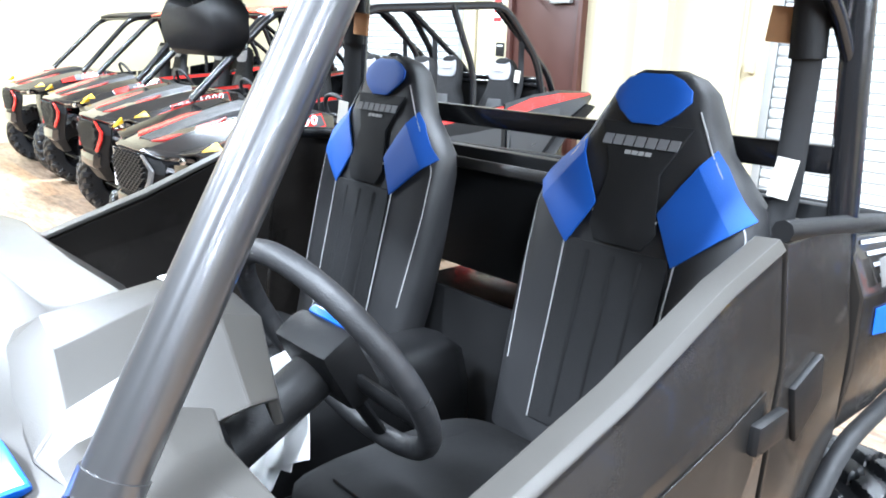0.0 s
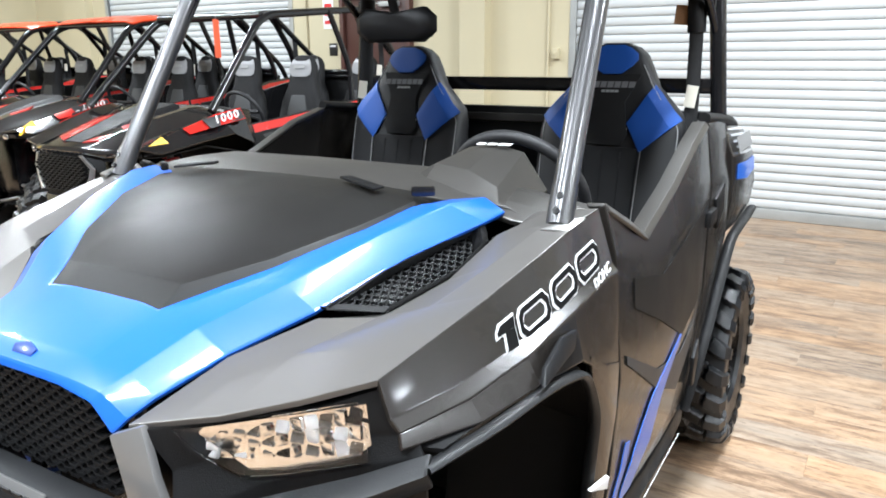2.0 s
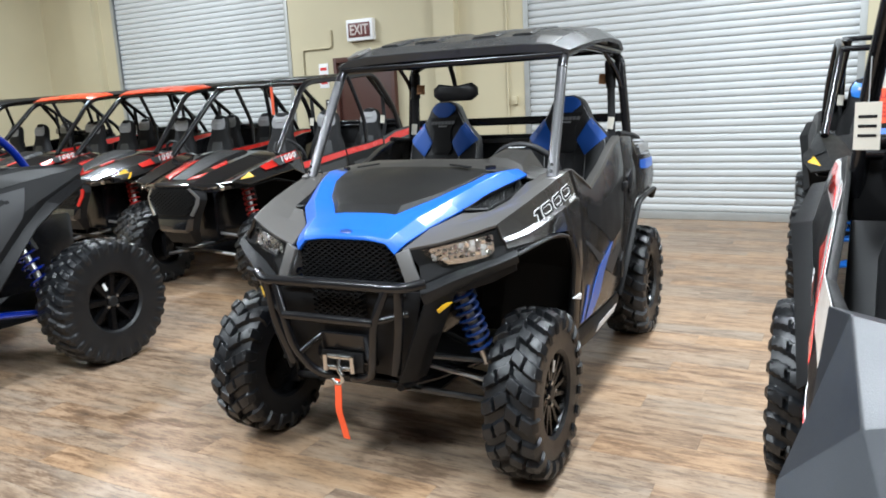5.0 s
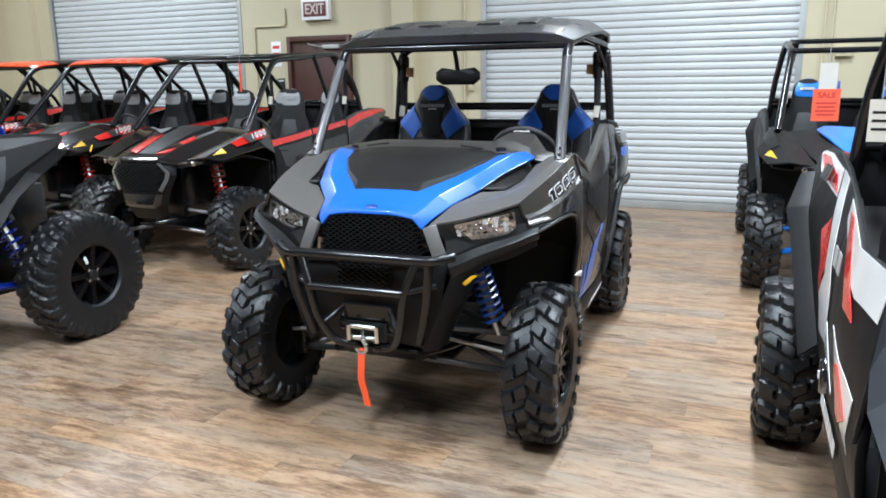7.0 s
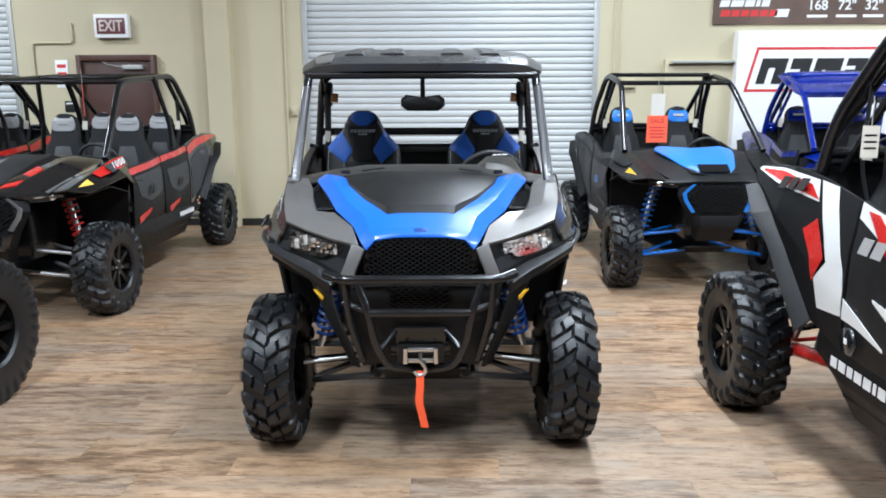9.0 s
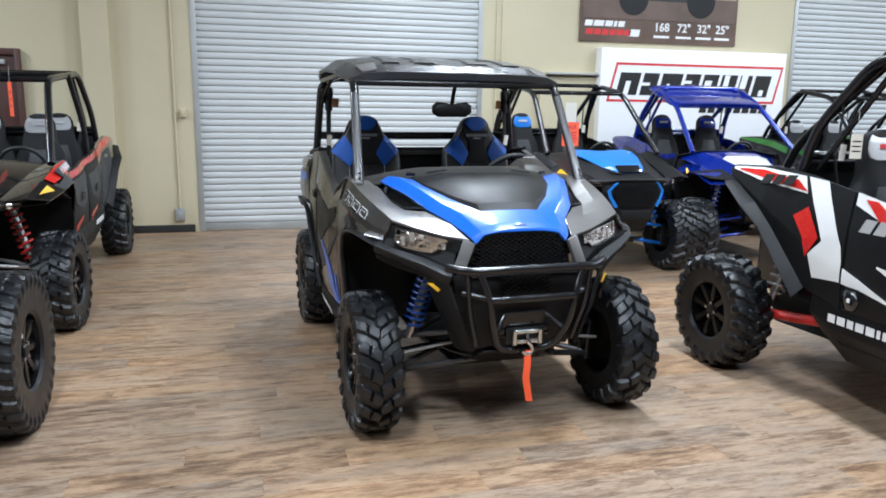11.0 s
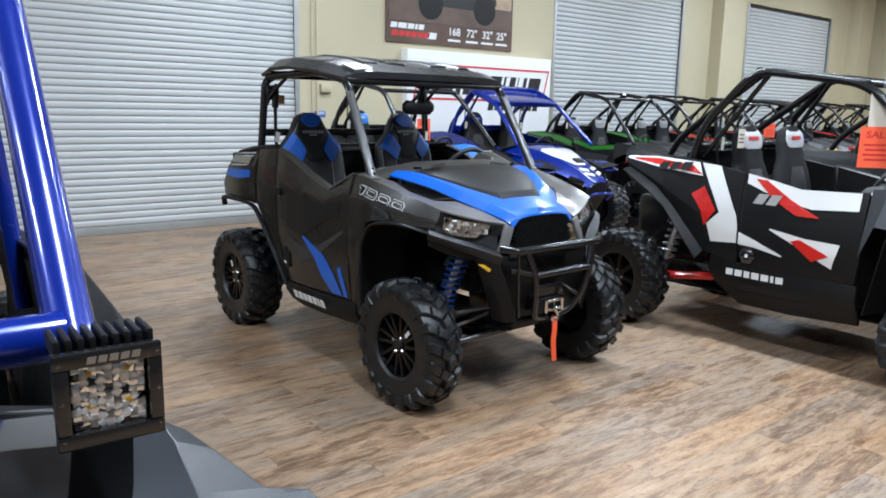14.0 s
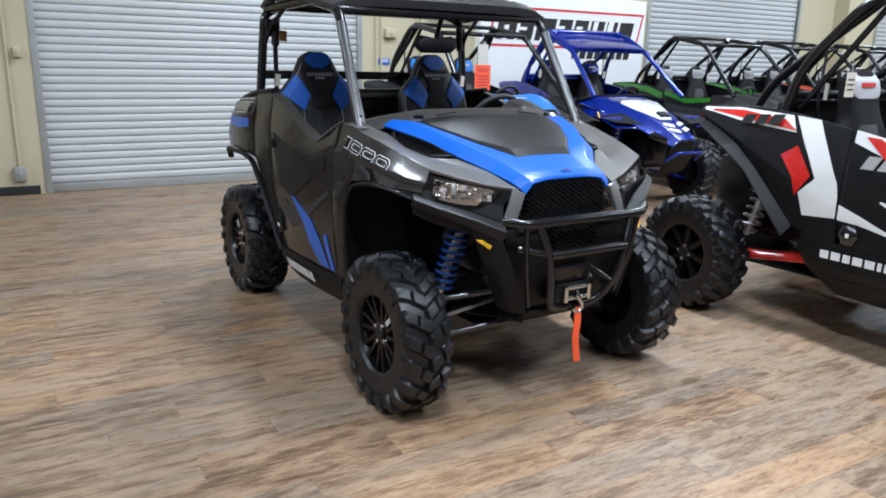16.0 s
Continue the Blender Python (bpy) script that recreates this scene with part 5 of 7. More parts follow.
for s in (-1, 1):
    # door, rear quarter and box side: gunmetal with side shade in its colour
    door = part("door", sheet(DOOR, 0.03, s, bev=0.004), GUNSHADE, car, "gunmetal half door with dark and blue graphics", angle=11)
    part("door_top", sheet([[(x - 0.036, y - 0.004, z + 0.006), (x + 0.002, y, z + 0.008), (x + 0.014, y, z - 0.008)] for x, y, z in ((0.716, 0.64, 1.228), (0.742, 0.74, 1.175), (0.742, 0.865, 1.122), (0.745, 1.11, 1.20), (0.745, 1.335, 1.29), (0.740, 1.5, 1.33))], 0.010, s, bev=0.003), COWLM, door, "dark grey door top edge", angle=15)
    graphic(door, "door_graphic", DOOR, [((0.72, 1.06), (0.72, 0.99)), ((0.915, 1.02), (0.915, 0.90)), ((1.11, 1.06), (1.11, 0.80)), ((1.32, 1.10), (1.32, 0.84)), ((1.44, 1.12), (1.425, 1.0))], s, HOODBLK, "dark smoke graphic")
    graphic(door, "door_graphic", DOOR, [((0.66, 0.90), (0.66, 0.88)), ((0.9, 0.78), (0.915, 0.72)), ((1.125, 0.74), (1.155, 0.62)), ((1.312, 0.78), (1.29, 0.70))], s, SEATGREY, "grey smoke graphic")
    graphic(door, "door_graphic", DOOR, [((1.11, 0.80), (1.095, 0.81)), ((0.975, 0.68), (0.88, 0.72)), ((0.908, 0.58), (0.775, 0.61)), ((0.82, 0.49), (0.71, 0.49))], s, BLUE, "blue stripe graphic", 0.0055)
    graphic(door, "door_graphic", DOOR, [((0.735, 0.66), (0.7, 0.67)), ((0.685, 0.49), (0.645, 0.49))], s, BLUE, "blue stripe graphic", 0.0055)
    part("door_handle", box(0.02, 0.10, 0.05, (s * 0.792, 1.44, 1.06), (0, 0, 0), 0.008), BLACKP, door, "black door handle")
    part("latch_cover", plate([(0.792, 1.305, 0.66), (0.790, 1.365, 0.70), (0.785, 1.395, 0.62), (0.785, 1.365, 0.55), (0.79, 1.305, 0.57)], 0.012, s, 0.003), BLACKP, door)
    part("handle_mark", box(0.004, 0.03, 0.012, (s * 0.797, 1.343, 0.60), (20, 0, 0), 0), WHITE, door)
    sill = part("sill", sheet([[(0.750, 0.575, 0.475), (0.762, 0.975, 0.462), (0.764, 1.238, 0.462), (0.758, 1.425, 0.462)], [(0.756, 0.575, 0.41), (0.766, 0.975, 0.40), (0.768, 1.238, 0.40), (0.762, 1.41, 0.40)], [(0.71, 0.575, 0.325), (0.73, 0.975, 0.315), (0.73, 1.238, 0.315), (0.72, 1.395, 0.33)]], 0.03, s, bev=0.008), BLACKP, car, "black plastic sill")
    bars("sill_mark", [0.045, 0.05, 0.04, 0.05, 0.05, 0.018, 0.045], 0.055, 0.014, WHITE, sill, facing((s * 0.7685, 1.08, 0.40), (0, s, 0), (s * 0.35, 0, 1)) @ pose(0, 0, 0.004), 0.002, 0.0, "white mark on the sill")
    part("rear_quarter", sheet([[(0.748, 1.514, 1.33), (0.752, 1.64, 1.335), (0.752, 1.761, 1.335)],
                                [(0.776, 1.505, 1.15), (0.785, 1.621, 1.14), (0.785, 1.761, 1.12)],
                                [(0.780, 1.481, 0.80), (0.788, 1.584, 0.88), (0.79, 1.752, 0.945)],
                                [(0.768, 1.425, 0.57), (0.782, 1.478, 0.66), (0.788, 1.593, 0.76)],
                                [(0.758, 1.388, 0.46), (0.764, 1.41, 0.48), (0.77, 1.44, 0.52)]], 0.02, s, bev=0.004), GUNSHADE, car, "gunmetal rear quarter panel", angle=11)
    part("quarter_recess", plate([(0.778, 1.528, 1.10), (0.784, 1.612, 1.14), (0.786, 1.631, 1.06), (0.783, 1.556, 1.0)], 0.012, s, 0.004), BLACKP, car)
    boxs = part("cargo_box_side", sheet(BOXSIDE, 0.03, s, bev=0.006), GUNSHADE, car, "gunmetal cargo box side", angle=13)
    graphic(boxs, "box_graphic", BOXSIDE, [((1.836, 1.17), (1.836, 1.12)), ((2.013, 1.165), (2.013, 1.10)), ((2.191, 1.16), (2.209, 1.11))], s, BLUE, "blue stripe graphic")
    bars("box_mark", [0.035, 0.03, 0.035, 0.03, 0.03, 0.035, 0.025], 0.05, 0.008, ALU, boxs, facing((s * 0.786, 1.967, 1.235), (0, s, 0), (-s * 0.33, 0, 1)) @ pose(0, 0, 0.006), 0.002, 0.2, "pale grey mark on the box side")
    for k in range(5):
        y0, z0 = 1.815 + 0.016 * k, 1.292 - 0.021 * k
        graphic(boxs, "box_print", BOXSIDE, [((y0, z0), (y0, z0 - 0.007)), ((y0 + 0.14, z0 - 0.006), (y0 + 0.14, z0 - 0.015)), ((y0 + 0.26, z0 - 0.016), (y0 + 0.26, z0 - 0.021))], s, PALEPRINT, "pale grey printed line", 0.004, 3)
    part("box_rim", tube([(s * 0.735, 1.519, 1.345), (s * 0.745, 1.873, 1.315), (s * 0.72, 2.172, 1.27), (0, 2.2, 1.28)], 0.018, 8, 0.06), BLACKP, car, "black box rim")
    part("rear_arch_trim", tube([(s * 0.765, 1.395, 0.44), (s * 0.79, 1.485, 0.62), (s * 0.80, 1.612, 0.78), (s * 0.805, 1.761, 0.925), (s * 0.81, 1.911, 0.945), (s * 0.80, 2.284, 0.945), (s * 0.77, 2.34, 0.88)], 0.02, 8, 0.06, flat=0.7), BLACKP, car, "black rear wheel arch edge")
    part("tail_lamp", box(0.05, 0.03, 0.10, (s * 0.70, 2.326, 1.05), bev=0.008), RED, car, "red tail lamp")
part("cargo_bed", box(1.40, 0.50, 0.03, (0, 2.07, 1.02), bev=0.004), BLACKP, car, "black cargo bed floor")
part("cargo_front", box(1.44, 0.035, 0.34, (0, 1.815, 1.175), bev=0.008), GREYP, car, "dark grey box front panel")
part("tailgate", box(1.40, 0.04, 0.30, (0, 2.27, 1.12), (-18, 0, 0), 0.01), GREYP, car, "dark grey tailgate")
part("cargo_lip", box(1.36, 0.06, 0.03, (0, 1.79, 1.30), (-12, 0, 0), 0.006), COWLM, car, "brown-grey box lip")

# cage and roof
cage = part("roll_cage", tube([(-0.735, 1.785, 1.25), (-0.690, 1.78, 1.775), (-0.60, 1.785, 1.825), (0.60, 1.785, 1.825), (0.690, 1.78, 1.775), (0.735, 1.785, 1.25)], 0.026, 12, 0.09), TUBE, car, "black roll cage")
for s in (-1, 1):
    post = part("front_post", tube([(s * 0.664, 0.525, 1.222), (s * 0.634, 0.80, 1.695)], 0.0255, 14), TUBEG, cage, "polished gunmetal front post")
    part("post_clamp", tube([(s * 0.665, 0.518, 1.205), (s * 0.6605, 0.557, 1.277)], 0.0275, 12), TUBEG, post)
    for k in (0.25, 0.7):
        part("bolt", tube([(s * 0.664, 0.49 + 0.04 * k, 1.225 + 0.06 * k), (s * 0.664, 0.54 + 0.04 * k, 1.20 + 0.06 * k)], 0.0075, 8), TUBE, post)
    part("top_rail", tube([(s * 0.637, 0.77, 1.64), (s * 0.628, 0.845, 1.765), (s * 0.645, 1.15, 1.825), (s * 0.675, 1.77, 1.805)], 0.025, 10, 0.07), TUBE, cage)
    part("rear_brace", tube([(s * 0.655, 1.50, 1.815), (s * 0.685, 1.71, 1.69), (s * 0.70, 1.77, 1.60)], 0.013, 8, 0.05), TUBE, cage)
    belt = part("seat_belt", tube([(s * 0.640, 1.72, 1.76), (s * 0.650, 1.72, 1.62), (s * 0.655, 1.71, 1.35), (s * 0.64, 1.67, 1.12)], 0.026, 8, 0.05, flat=0.35), SEATBLK, car, "black seat belt")
    part("belt_guide", tube([(s * 0.642, 1.72, 1.75), (s * 0.650, 1.72, 1.60)], 0.032, 10, flat=0.7), BLACKP, belt)
    part("belt_bracket", box(0.05, 0.05, 0.10, (s * 0.675, 1.755, 1.70), bev=0.01), TUBE, belt)
    part("belt_tag", box(0.036, 0.002, 0.07, (s * 0.655, 1.685, 1.40), (0, 8, 15), 0), PAPER, belt, "pale paper tag on the belt")
    part("belt_tag", box(0.05, 0.012, 0.06, (s * 0.605, 1.715, 1.655), (0, 5, 10), 0.002), CARD, belt, "brown card tag on the belt")
part("cage_crossbar", tube([(-0.63, 0.845, 1.765), (0.63, 0.845, 1.765)], 0.022, 10), TUBE, cage)
part("cage_crossbar", box(1.40, 0.02, 0.05, (0, 1.775, 1.43), bev=0.006), TUBE, cage, "flat black crossbar behind the seats")

roof = part("roof", sheet([[(0, 0.815, 1.783), (0.26, 0.815, 1.783), (0.45, 0.820, 1.781), (0.575, 0.83, 1.773), (0.650, 0.845, 1.755)],
                           [(0, 0.795, 1.826), (0.26, 0.795, 1.826), (0.45, 0.80, 1.824), (0.575, 0.815, 1.814), (0.662, 0.835, 1.782)],
                           [(0, 0.92, 1.872), (0.26, 0.92, 1.872), (0.45, 0.92, 1.870), (0.590, 0.94, 1.852), (0.682, 0.96, 1.806)],
                           [(0, 1.15, 1.918), (0.26, 1.15, 1.918), (0.45, 1.15, 1.916), (0.610, 1.15, 1.894), (0.702, 1.15, 1.838)],
                           [(0, 1.48, 1.950), (0.26, 1.48, 1.950), (0.46, 1.48, 1.948), (0.630, 1.46, 1.926), (0.716, 1.45, 1.866)],
                           [(0, 1.70, 1.946), (0.26, 1.70, 1.946), (0.46, 1.70, 1.944), (0.630, 1.68, 1.922), (0.722, 1.66, 1.860)],
                           [(0, 1.86, 1.895), (0.26, 1.86, 1.895), (0.45, 1.855, 1.893), (0.600, 1.84, 1.873), (0.705, 1.815, 1.822)]], 0.022, mirror=True, bev=0.004), ROOFG, car, "satin dark grey moulded roof", angle=6)


def roof_top(x, y):
    """The height of the roof's flat middle at y."""
    ys, zs = (0.795, 0.92, 1.15, 1.48, 1.70, 1.86), (1.826, 1.872, 1.918, 1.950, 1.946, 1.895)
    k = max(i for i in range(5) if ys[i] <= y)
    return zs[k] + (zs[k + 1] - zs[k]) * (y - ys[k]) / (ys[k + 1] - ys[k]) - 0.02 * max(0.0, (abs(x) - 0.45) / 0.15)


for s in (-1, 1):
    # raised ribs that narrow towards the back, and a corner facet painted pale as a highlight
    for x0, x1, x2, x3, y0, y1 in ((0.10, 0.24, 0.13, 0.20, 0.97, 1.64), (0.33, 0.44, 0.30, 0.40, 0.95, 1.62)):
        ribs = [(y0 + (y1 - y0) * k / 5, k / 5) for k in range(6)]
        part("roof_rib", sheet([[(s * (x + d), y, roof_top(x, y) + h) for x, d, h in ((x0 + (x2 - x0) * u, 0, 0.002), (x0 + (x2 - x0) * u, 0.014, 0.011), (x1 + (x3 - x1) * u, -0.014, 0.011), (x1 + (x3 - x1) * u, 0, 0.002))] for y, u in ribs], 0.008, bev=0), ROOFG, roof, angle=12)
    part("roof_facet", plate([(s * 0.50, 0.815, 1.830), (s * 0.585, 0.828, 1.817), (s * 0.598, 0.945, 1.858), (s * 0.49, 0.93, 1.872)], 0.012, bev=0.004), SATIN, roof, "roof corner facet, highlight painted pale")
part("roof_liner", sheet([[(0, 0.843, 1.775), (0.60, 0.859, 1.765)], [(0, 0.922, 1.81), (0.60, 0.938, 1.79)], [(0, 1.815, 1.88), (0.63, 1.815, 1.85)]], 0.02, mirror=True), BLACKP, roof)
mirror = part("rear_mirror", loft([[(0.125 * c * k, 0.955 + dy, 1.615 + 0.046 * q * k) for c, q in ((-1, 0.45), (-0.75, 1), (0, 0.7), (0.75, 1), (1, 0.45), (1, -0.4), (0.7, -1), (-0.7, -1), (-1, -0.4))] for k, dy in ((0.8, -0.03), (1.0, -0.012), (1.0, 0.012))]), BLACKP, car, "black wide rear-view mirror")
part("mirror_glass", box(0.22, 0.003, 0.066, (0, 0.9695, 1.615), bev=0), CHROME, mirror)
part("mirror_stalk", tube([(0, 0.95, 1.65), (0, 0.93, 1.70), (0, 0.88, 1.775)], 0.013, 8, 0.03), BLACKP, mirror)

# ---- the sport side-by-sides round it ----
KIT_SPORT = WheelKit(0.368, 0.25, 0.185, 21, 8, False, fine=False)
KIT_BIG = WheelKit(0.412, 0.26, 0.195, 30, 8, False, fine=False, mark=True)
SEAT_CACHE, GRILLE = {}, []


def sport_seat(root, x, y, shell, trim, kind):
    """A tall bucket seat with a coloured head panel; the meshes are shared by seats of one kind."""
    if kind not in SEAT_CACHE:
        me = []
        rings = [oval(0, 0.20 * (z - 0.65) + d / 2, z, hw, d / 2, 18, 0.5) for z, hw, d in ((0.62, 0.19, 0.12), (0.85, 0.215, 0.13), (1.08, 0.215, 0.12), (1.20, 0.19, 0.11), (1.30, 0.14, 0.10), (1.40, 0.130, 0.10), (1.47, 0.122, 0.095), (1.515, 0.10, 0.08), (1.54, 0.07, 0.06), (1.552, 0.03, 0.03))]
        me.append(("seat_back", loft(rings), shell))
        me.append(("seat_panel", sheet([[(dx, 0.20 * (z - 0.65) - 0.005, z) for dx in (-hw, 0, hw)] for z, hw in ((0.70, 0.10), (0.95, 0.11), (1.12, 0.10), (1.24, 0.07))], 0.008, bev=0.003), SEATGREY))
        me.append(("head_panel", sheet([[(dx, 0.20 * (z - 0.65) - 0.006 + back, z) for dx in (-hw, 0, hw)] for z, hw, back in ((1.385, 0.07, 0), (1.40, 0.104, 0), (1.44, 0.114, 0), (1.485, 0.106, 0.0), (1.52, 0.084, 0.01), (1.545, 0.05, 0.03), (1.556, 0.02, 0.045))], 0.01, bev=0.003), trim))
        me.append(("head_mark", box(0.11, 0.004, 0.024, (0, 0.147, 1.462), (-11, 0, 0), 0), SIGNRED if kind == "white" else STITCH))
        me.append(("seat_cushion", loft([oval(0, -0.22, z, hw, hd, 18, 0.45) for z, hw, hd in ((0.50, 0.20, 0.23), (0.60, 0.215, 0.245), (0.66, 0.20, 0.23), (0.67, 0.14, 0.17))]), shell))
        made = []
        for nm, bm, m in me:
            mesh = bpy.data.meshes.new(nm)
            bmesh.ops.recalc_face_normals(bm, faces=bm.faces[:])
            bm.to_mesh(mesh)
            bm.free()
            mesh.materials.append(m)
            mesh.polygons.foreach_set("use_smooth", [True] * len(mesh.polygons))
            mesh.set_sharp_from_angle(angle=radians(55))
            made.append((nm, mesh))
        SEAT_CACHE[kind] = made
    made = SEAT_CACHE[kind]
    back = link(*made[0], root, at=pose(x, y, 0.0 if kind == "black" else 0.05) if kind != "white" else pose(x, y - 0.14, 0.0) @ Matrix.Diagonal((1.16, 1, 1, 1)))
    for nm, mesh in made[1:]:
        link(nm, mesh, back)


def decal(root, side, pts, material, label="", t=0.004):
    """A thin flat graphic laid on a side panel; pts are (x, y, z) for the right side."""
    return part("side_graphic", plate(pts, t, side, 0.001), material, root, label)


def sport_machine(at, label, wb, rows, body, accent, arms, coil, cage_col, trim, kind, a_lift=0.0, hood_col=None, bracket=None, roof=None, kit=None, track=0.70, wide=1.0, a_half=0.64, a_y=0.24, tail=None, number=False, detail=1, hood_panel=None, drop=0.0, fender_art=True, group="sport machines"):
    kit = kit or KIT_SPORT
    car = thing("sport_vehicle", at, label, "side-by-side", group)
    R = wb
    fz = {"grey": -0.06, "white": -0.09}.get(kind, 0.0)
    steer = 4 if kind == "white" else -3
    for s in (-1, 1):
        kit.place(car, s * track, 0, kit.r - 0.005, steer, 20 + 17 * s)
        kit.place(car, s * track, R, kit.r - 0.005, 0, 60 + 25 * s)

    # nose
    if kind == "deep":
        part("hood", sheet([[(0, -0.58, 0.80), (0.10, -0.58, 0.79), (0.17, -0.54, 0.72)], [(0, -0.40, 0.91), (0.15, -0.40, 0.90), (0.25, -0.36, 0.80)], [(0, -0.05, 1.05), (0.21, -0.05, 1.04), (0.34, -0.02, 0.92)],
                            [(0, 0.30, 1.145), (0.27, 0.30, 1.135), (0.44, 0.32, 1.03)], [(0, 0.62, 1.20), (0.34, 0.62, 1.19), (0.60, 0.60, 1.12)]], 0.014, mirror=True, bev=0.006), body, car, "long sloping hood", angle=10)
        part("hood_panel", sheet([[(0, -0.26, 0.985), (0.05, -0.26, 0.983), (0.09, -0.22, 0.980)], [(0, 0.0, 1.085), (0.15, 0.0, 1.08), (0.21, 0.02, 1.065)], [(0, 0.30, 1.163), (0.20, 0.30, 1.158), (0.27, 0.24, 1.135)]], 0.014, mirror=True, bev=0.006), hood_panel, car, "white raised hood panel")
        part("nose_cover", sheet([[(0, -0.585, 0.775), (0.10, -0.58, 0.77), (0.165, -0.53, 0.71)], [(0, -0.55, 0.62), (0.13, -0.54, 0.61), (0.18, -0.48, 0.60)], [(0, -0.40, 0.42), (0.13, -0.40, 0.42), (0.17, -0.36, 0.43)]], 0.014, mirror=True, bev=0.005), BLACKP, car, "black nose cover")
        part("bumper", tube([(-0.20, -0.50, 0.56), (-0.17, -0.64, 0.66), (0.17, -0.64, 0.66), (0.20, -0.50, 0.56)], 0.016, 8, 0.04), body, car, "deep blue bumper tube")
        part("hood_scoop", box(0.12, 0.10, 0.03, (0, -0.17, 1.030), (22, 0, 0), 0.01), BLACKP, car)
        for s in (-1, 1):
            for k in range(2):
                y, z = -0.33 - 0.10 * k, 0.952 - 0.050 * k
                part("nose_stripe", plate([(0.015, y - 0.03, z - 0.012), (0.11, y + 0.03, z + 0.003), (0.135, y - 0.02, z - 0.020), (0.03, y - 0.085, z - 0.040)], 0.012, s, 0.002), hood_panel, car, "white stripe across the nose")
    else:
        part("hood", sheet([[(0, -0.40, 1.008), (0.20, -0.40, 1.0), (0.36 * wide, -0.34, 0.98)], [(0, -0.16, 1.09), (0.24, -0.16, 1.09), (0.43 * wide, -0.10, 1.04)],
                            [(0, 0.18, 1.17), (0.28, 0.18, 1.17), (0.49 * wide, 0.20, 1.12)], [(0, 0.42, 1.22), (0.30, 0.42, 1.22), (0.56 * wide, 0.42, 1.18)], [(0, 0.62, 1.20), (0.30, 0.62, 1.20), (0.60, 0.60, 1.16)]], 0.014, mirror=True, bev=0.004), hood_col or body, car, "moulded hood", angle=10)
        for s in (-1, 1) if fender_art else ():
            part("hood_graphic", plate([(0.10, -0.34, 1.032), (0.20, -0.30, 1.047), (0.25, 0.02, 1.141), (0.17, 0.10, 1.162)], 0.006, s, 0.001), accent, car, "coloured hood graphic")
        if hood_panel:
            part("hood_panel", sheet([[(0, -0.30, 1.050), (0.13, -0.30, 1.050), (0.17, -0.27, 1.040)], [(0, -0.22, 1.105), (0.15, -0.22, 1.105), (0.22, -0.18, 1.085)], [(0, 0.10, 1.182), (0.22, 0.10, 1.186), (0.31, 0.08, 1.170)], [(0, 0.26, 1.222), (0.24, 0.30, 1.240), (0.36, 0.28, 1.215)], [(0, 0.30, 1.226), (0.16, 0.31, 1.232), (0.30, 0.42, 1.235)]], 0.016, mirror=True, bev=0.008), hood_panel, car, "coloured raised hood panel", angle=10)
            part("hood_scoop", box(0.26, 0.10, 0.014, (0, -0.265, 1.082), (36, 0, 0), 0.004), GLOSSBLK, car, "dark scoop in the hood panel")
        else:
            part("hood_ridge", sheet([[(0, -0.34, 1.034), (0.08, -0.34, 1.034), (0.12, -0.33, 1.02)], [(0, 0.10, 1.178), (0.13, 0.10, 1.178), (0.18, 0.10, 1.15)], [(0, 0.36, 1.236), (0.16, 0.36, 1.236), (0.22, 0.36, 1.20)]], 0.014, mirror=True, bev=0.006), WHITEP if hood_col is WHITEP else (BLACKP if kind in ("black", "blue") else GREYP), car, "raised hood ridge")
        part("nose_lip", sheet([[(0, -0.405, 1.012), (0.20, -0.405, 1.012), (0.33, -0.36, 1.0), (0.50 * wide, -0.26, 1.0)], [(0, -0.445, 0.99), (0.20, -0.445, 0.99), (0.34, -0.395, 0.975), (0.54 * wide, -0.285, 0.975)], [(0, -0.425, 0.955), (0.20, -0.425, 0.955), (0.33, -0.375, 0.945), (0.54 * wide, -0.27, 0.95)]], 0.012, mirror=True, bev=0.004), GLOSSBLK if kind != "blue" else BLACKP, car, "gloss black nose lip")
        part("fascia", sheet([[(0, -0.415, 0.97), (0.22, -0.415, 0.97), (0.32, -0.35, 0.955)], [(0, -0.43, 0.86), (0.25, -0.43, 0.86), (0.33, -0.36, 0.86)], [(0, -0.435, 0.72), (0.19, -0.435, 0.72), (0.26, -0.37, 0.72)],
                              [(0, -0.44, 0.60), (0.16, -0.44, 0.60), (0.21, -0.36, 0.60)], [(0, -0.36, 0.47), (0.14, -0.36, 0.47), (0.16, -0.30, 0.48)]], 0.014, mirror=True, bev=0.005), BLACKP, car, "black front fascia")
        if not GRILLE:
            bm = honeycomb(-0.23, 0.23, 0.735, 0.955, -0.447, 0.05, lambda x, z: abs(x) < 0.255 - 0.75 * abs(z - 0.865), 0.016, 0.005, 0.62)
            GRILLE.append(bpy.data.meshes.new("grille"))
            bm.to_mesh(GRILLE[0])
            bm.free()
            GRILLE[0].materials.append(GREYP)
        link("grille", GRILLE[0], car, "dark grille mesh")
        part("lower_guard", sheet([[(0, -0.462, 0.70), (0.17, -0.462, 0.70), (0.22, -0.42, 0.71)], [(0, -0.47, 0.61), (0.15, -0.47, 0.61), (0.19, -0.42, 0.62)], [(0, -0.44, 0.575), (0.14, -0.44, 0.575), (0.17, -0.40, 0.58)]], 0.014, mirror=True, bev=0.005), GLOSSBLK if kind != "blue" else BLACKP, car)
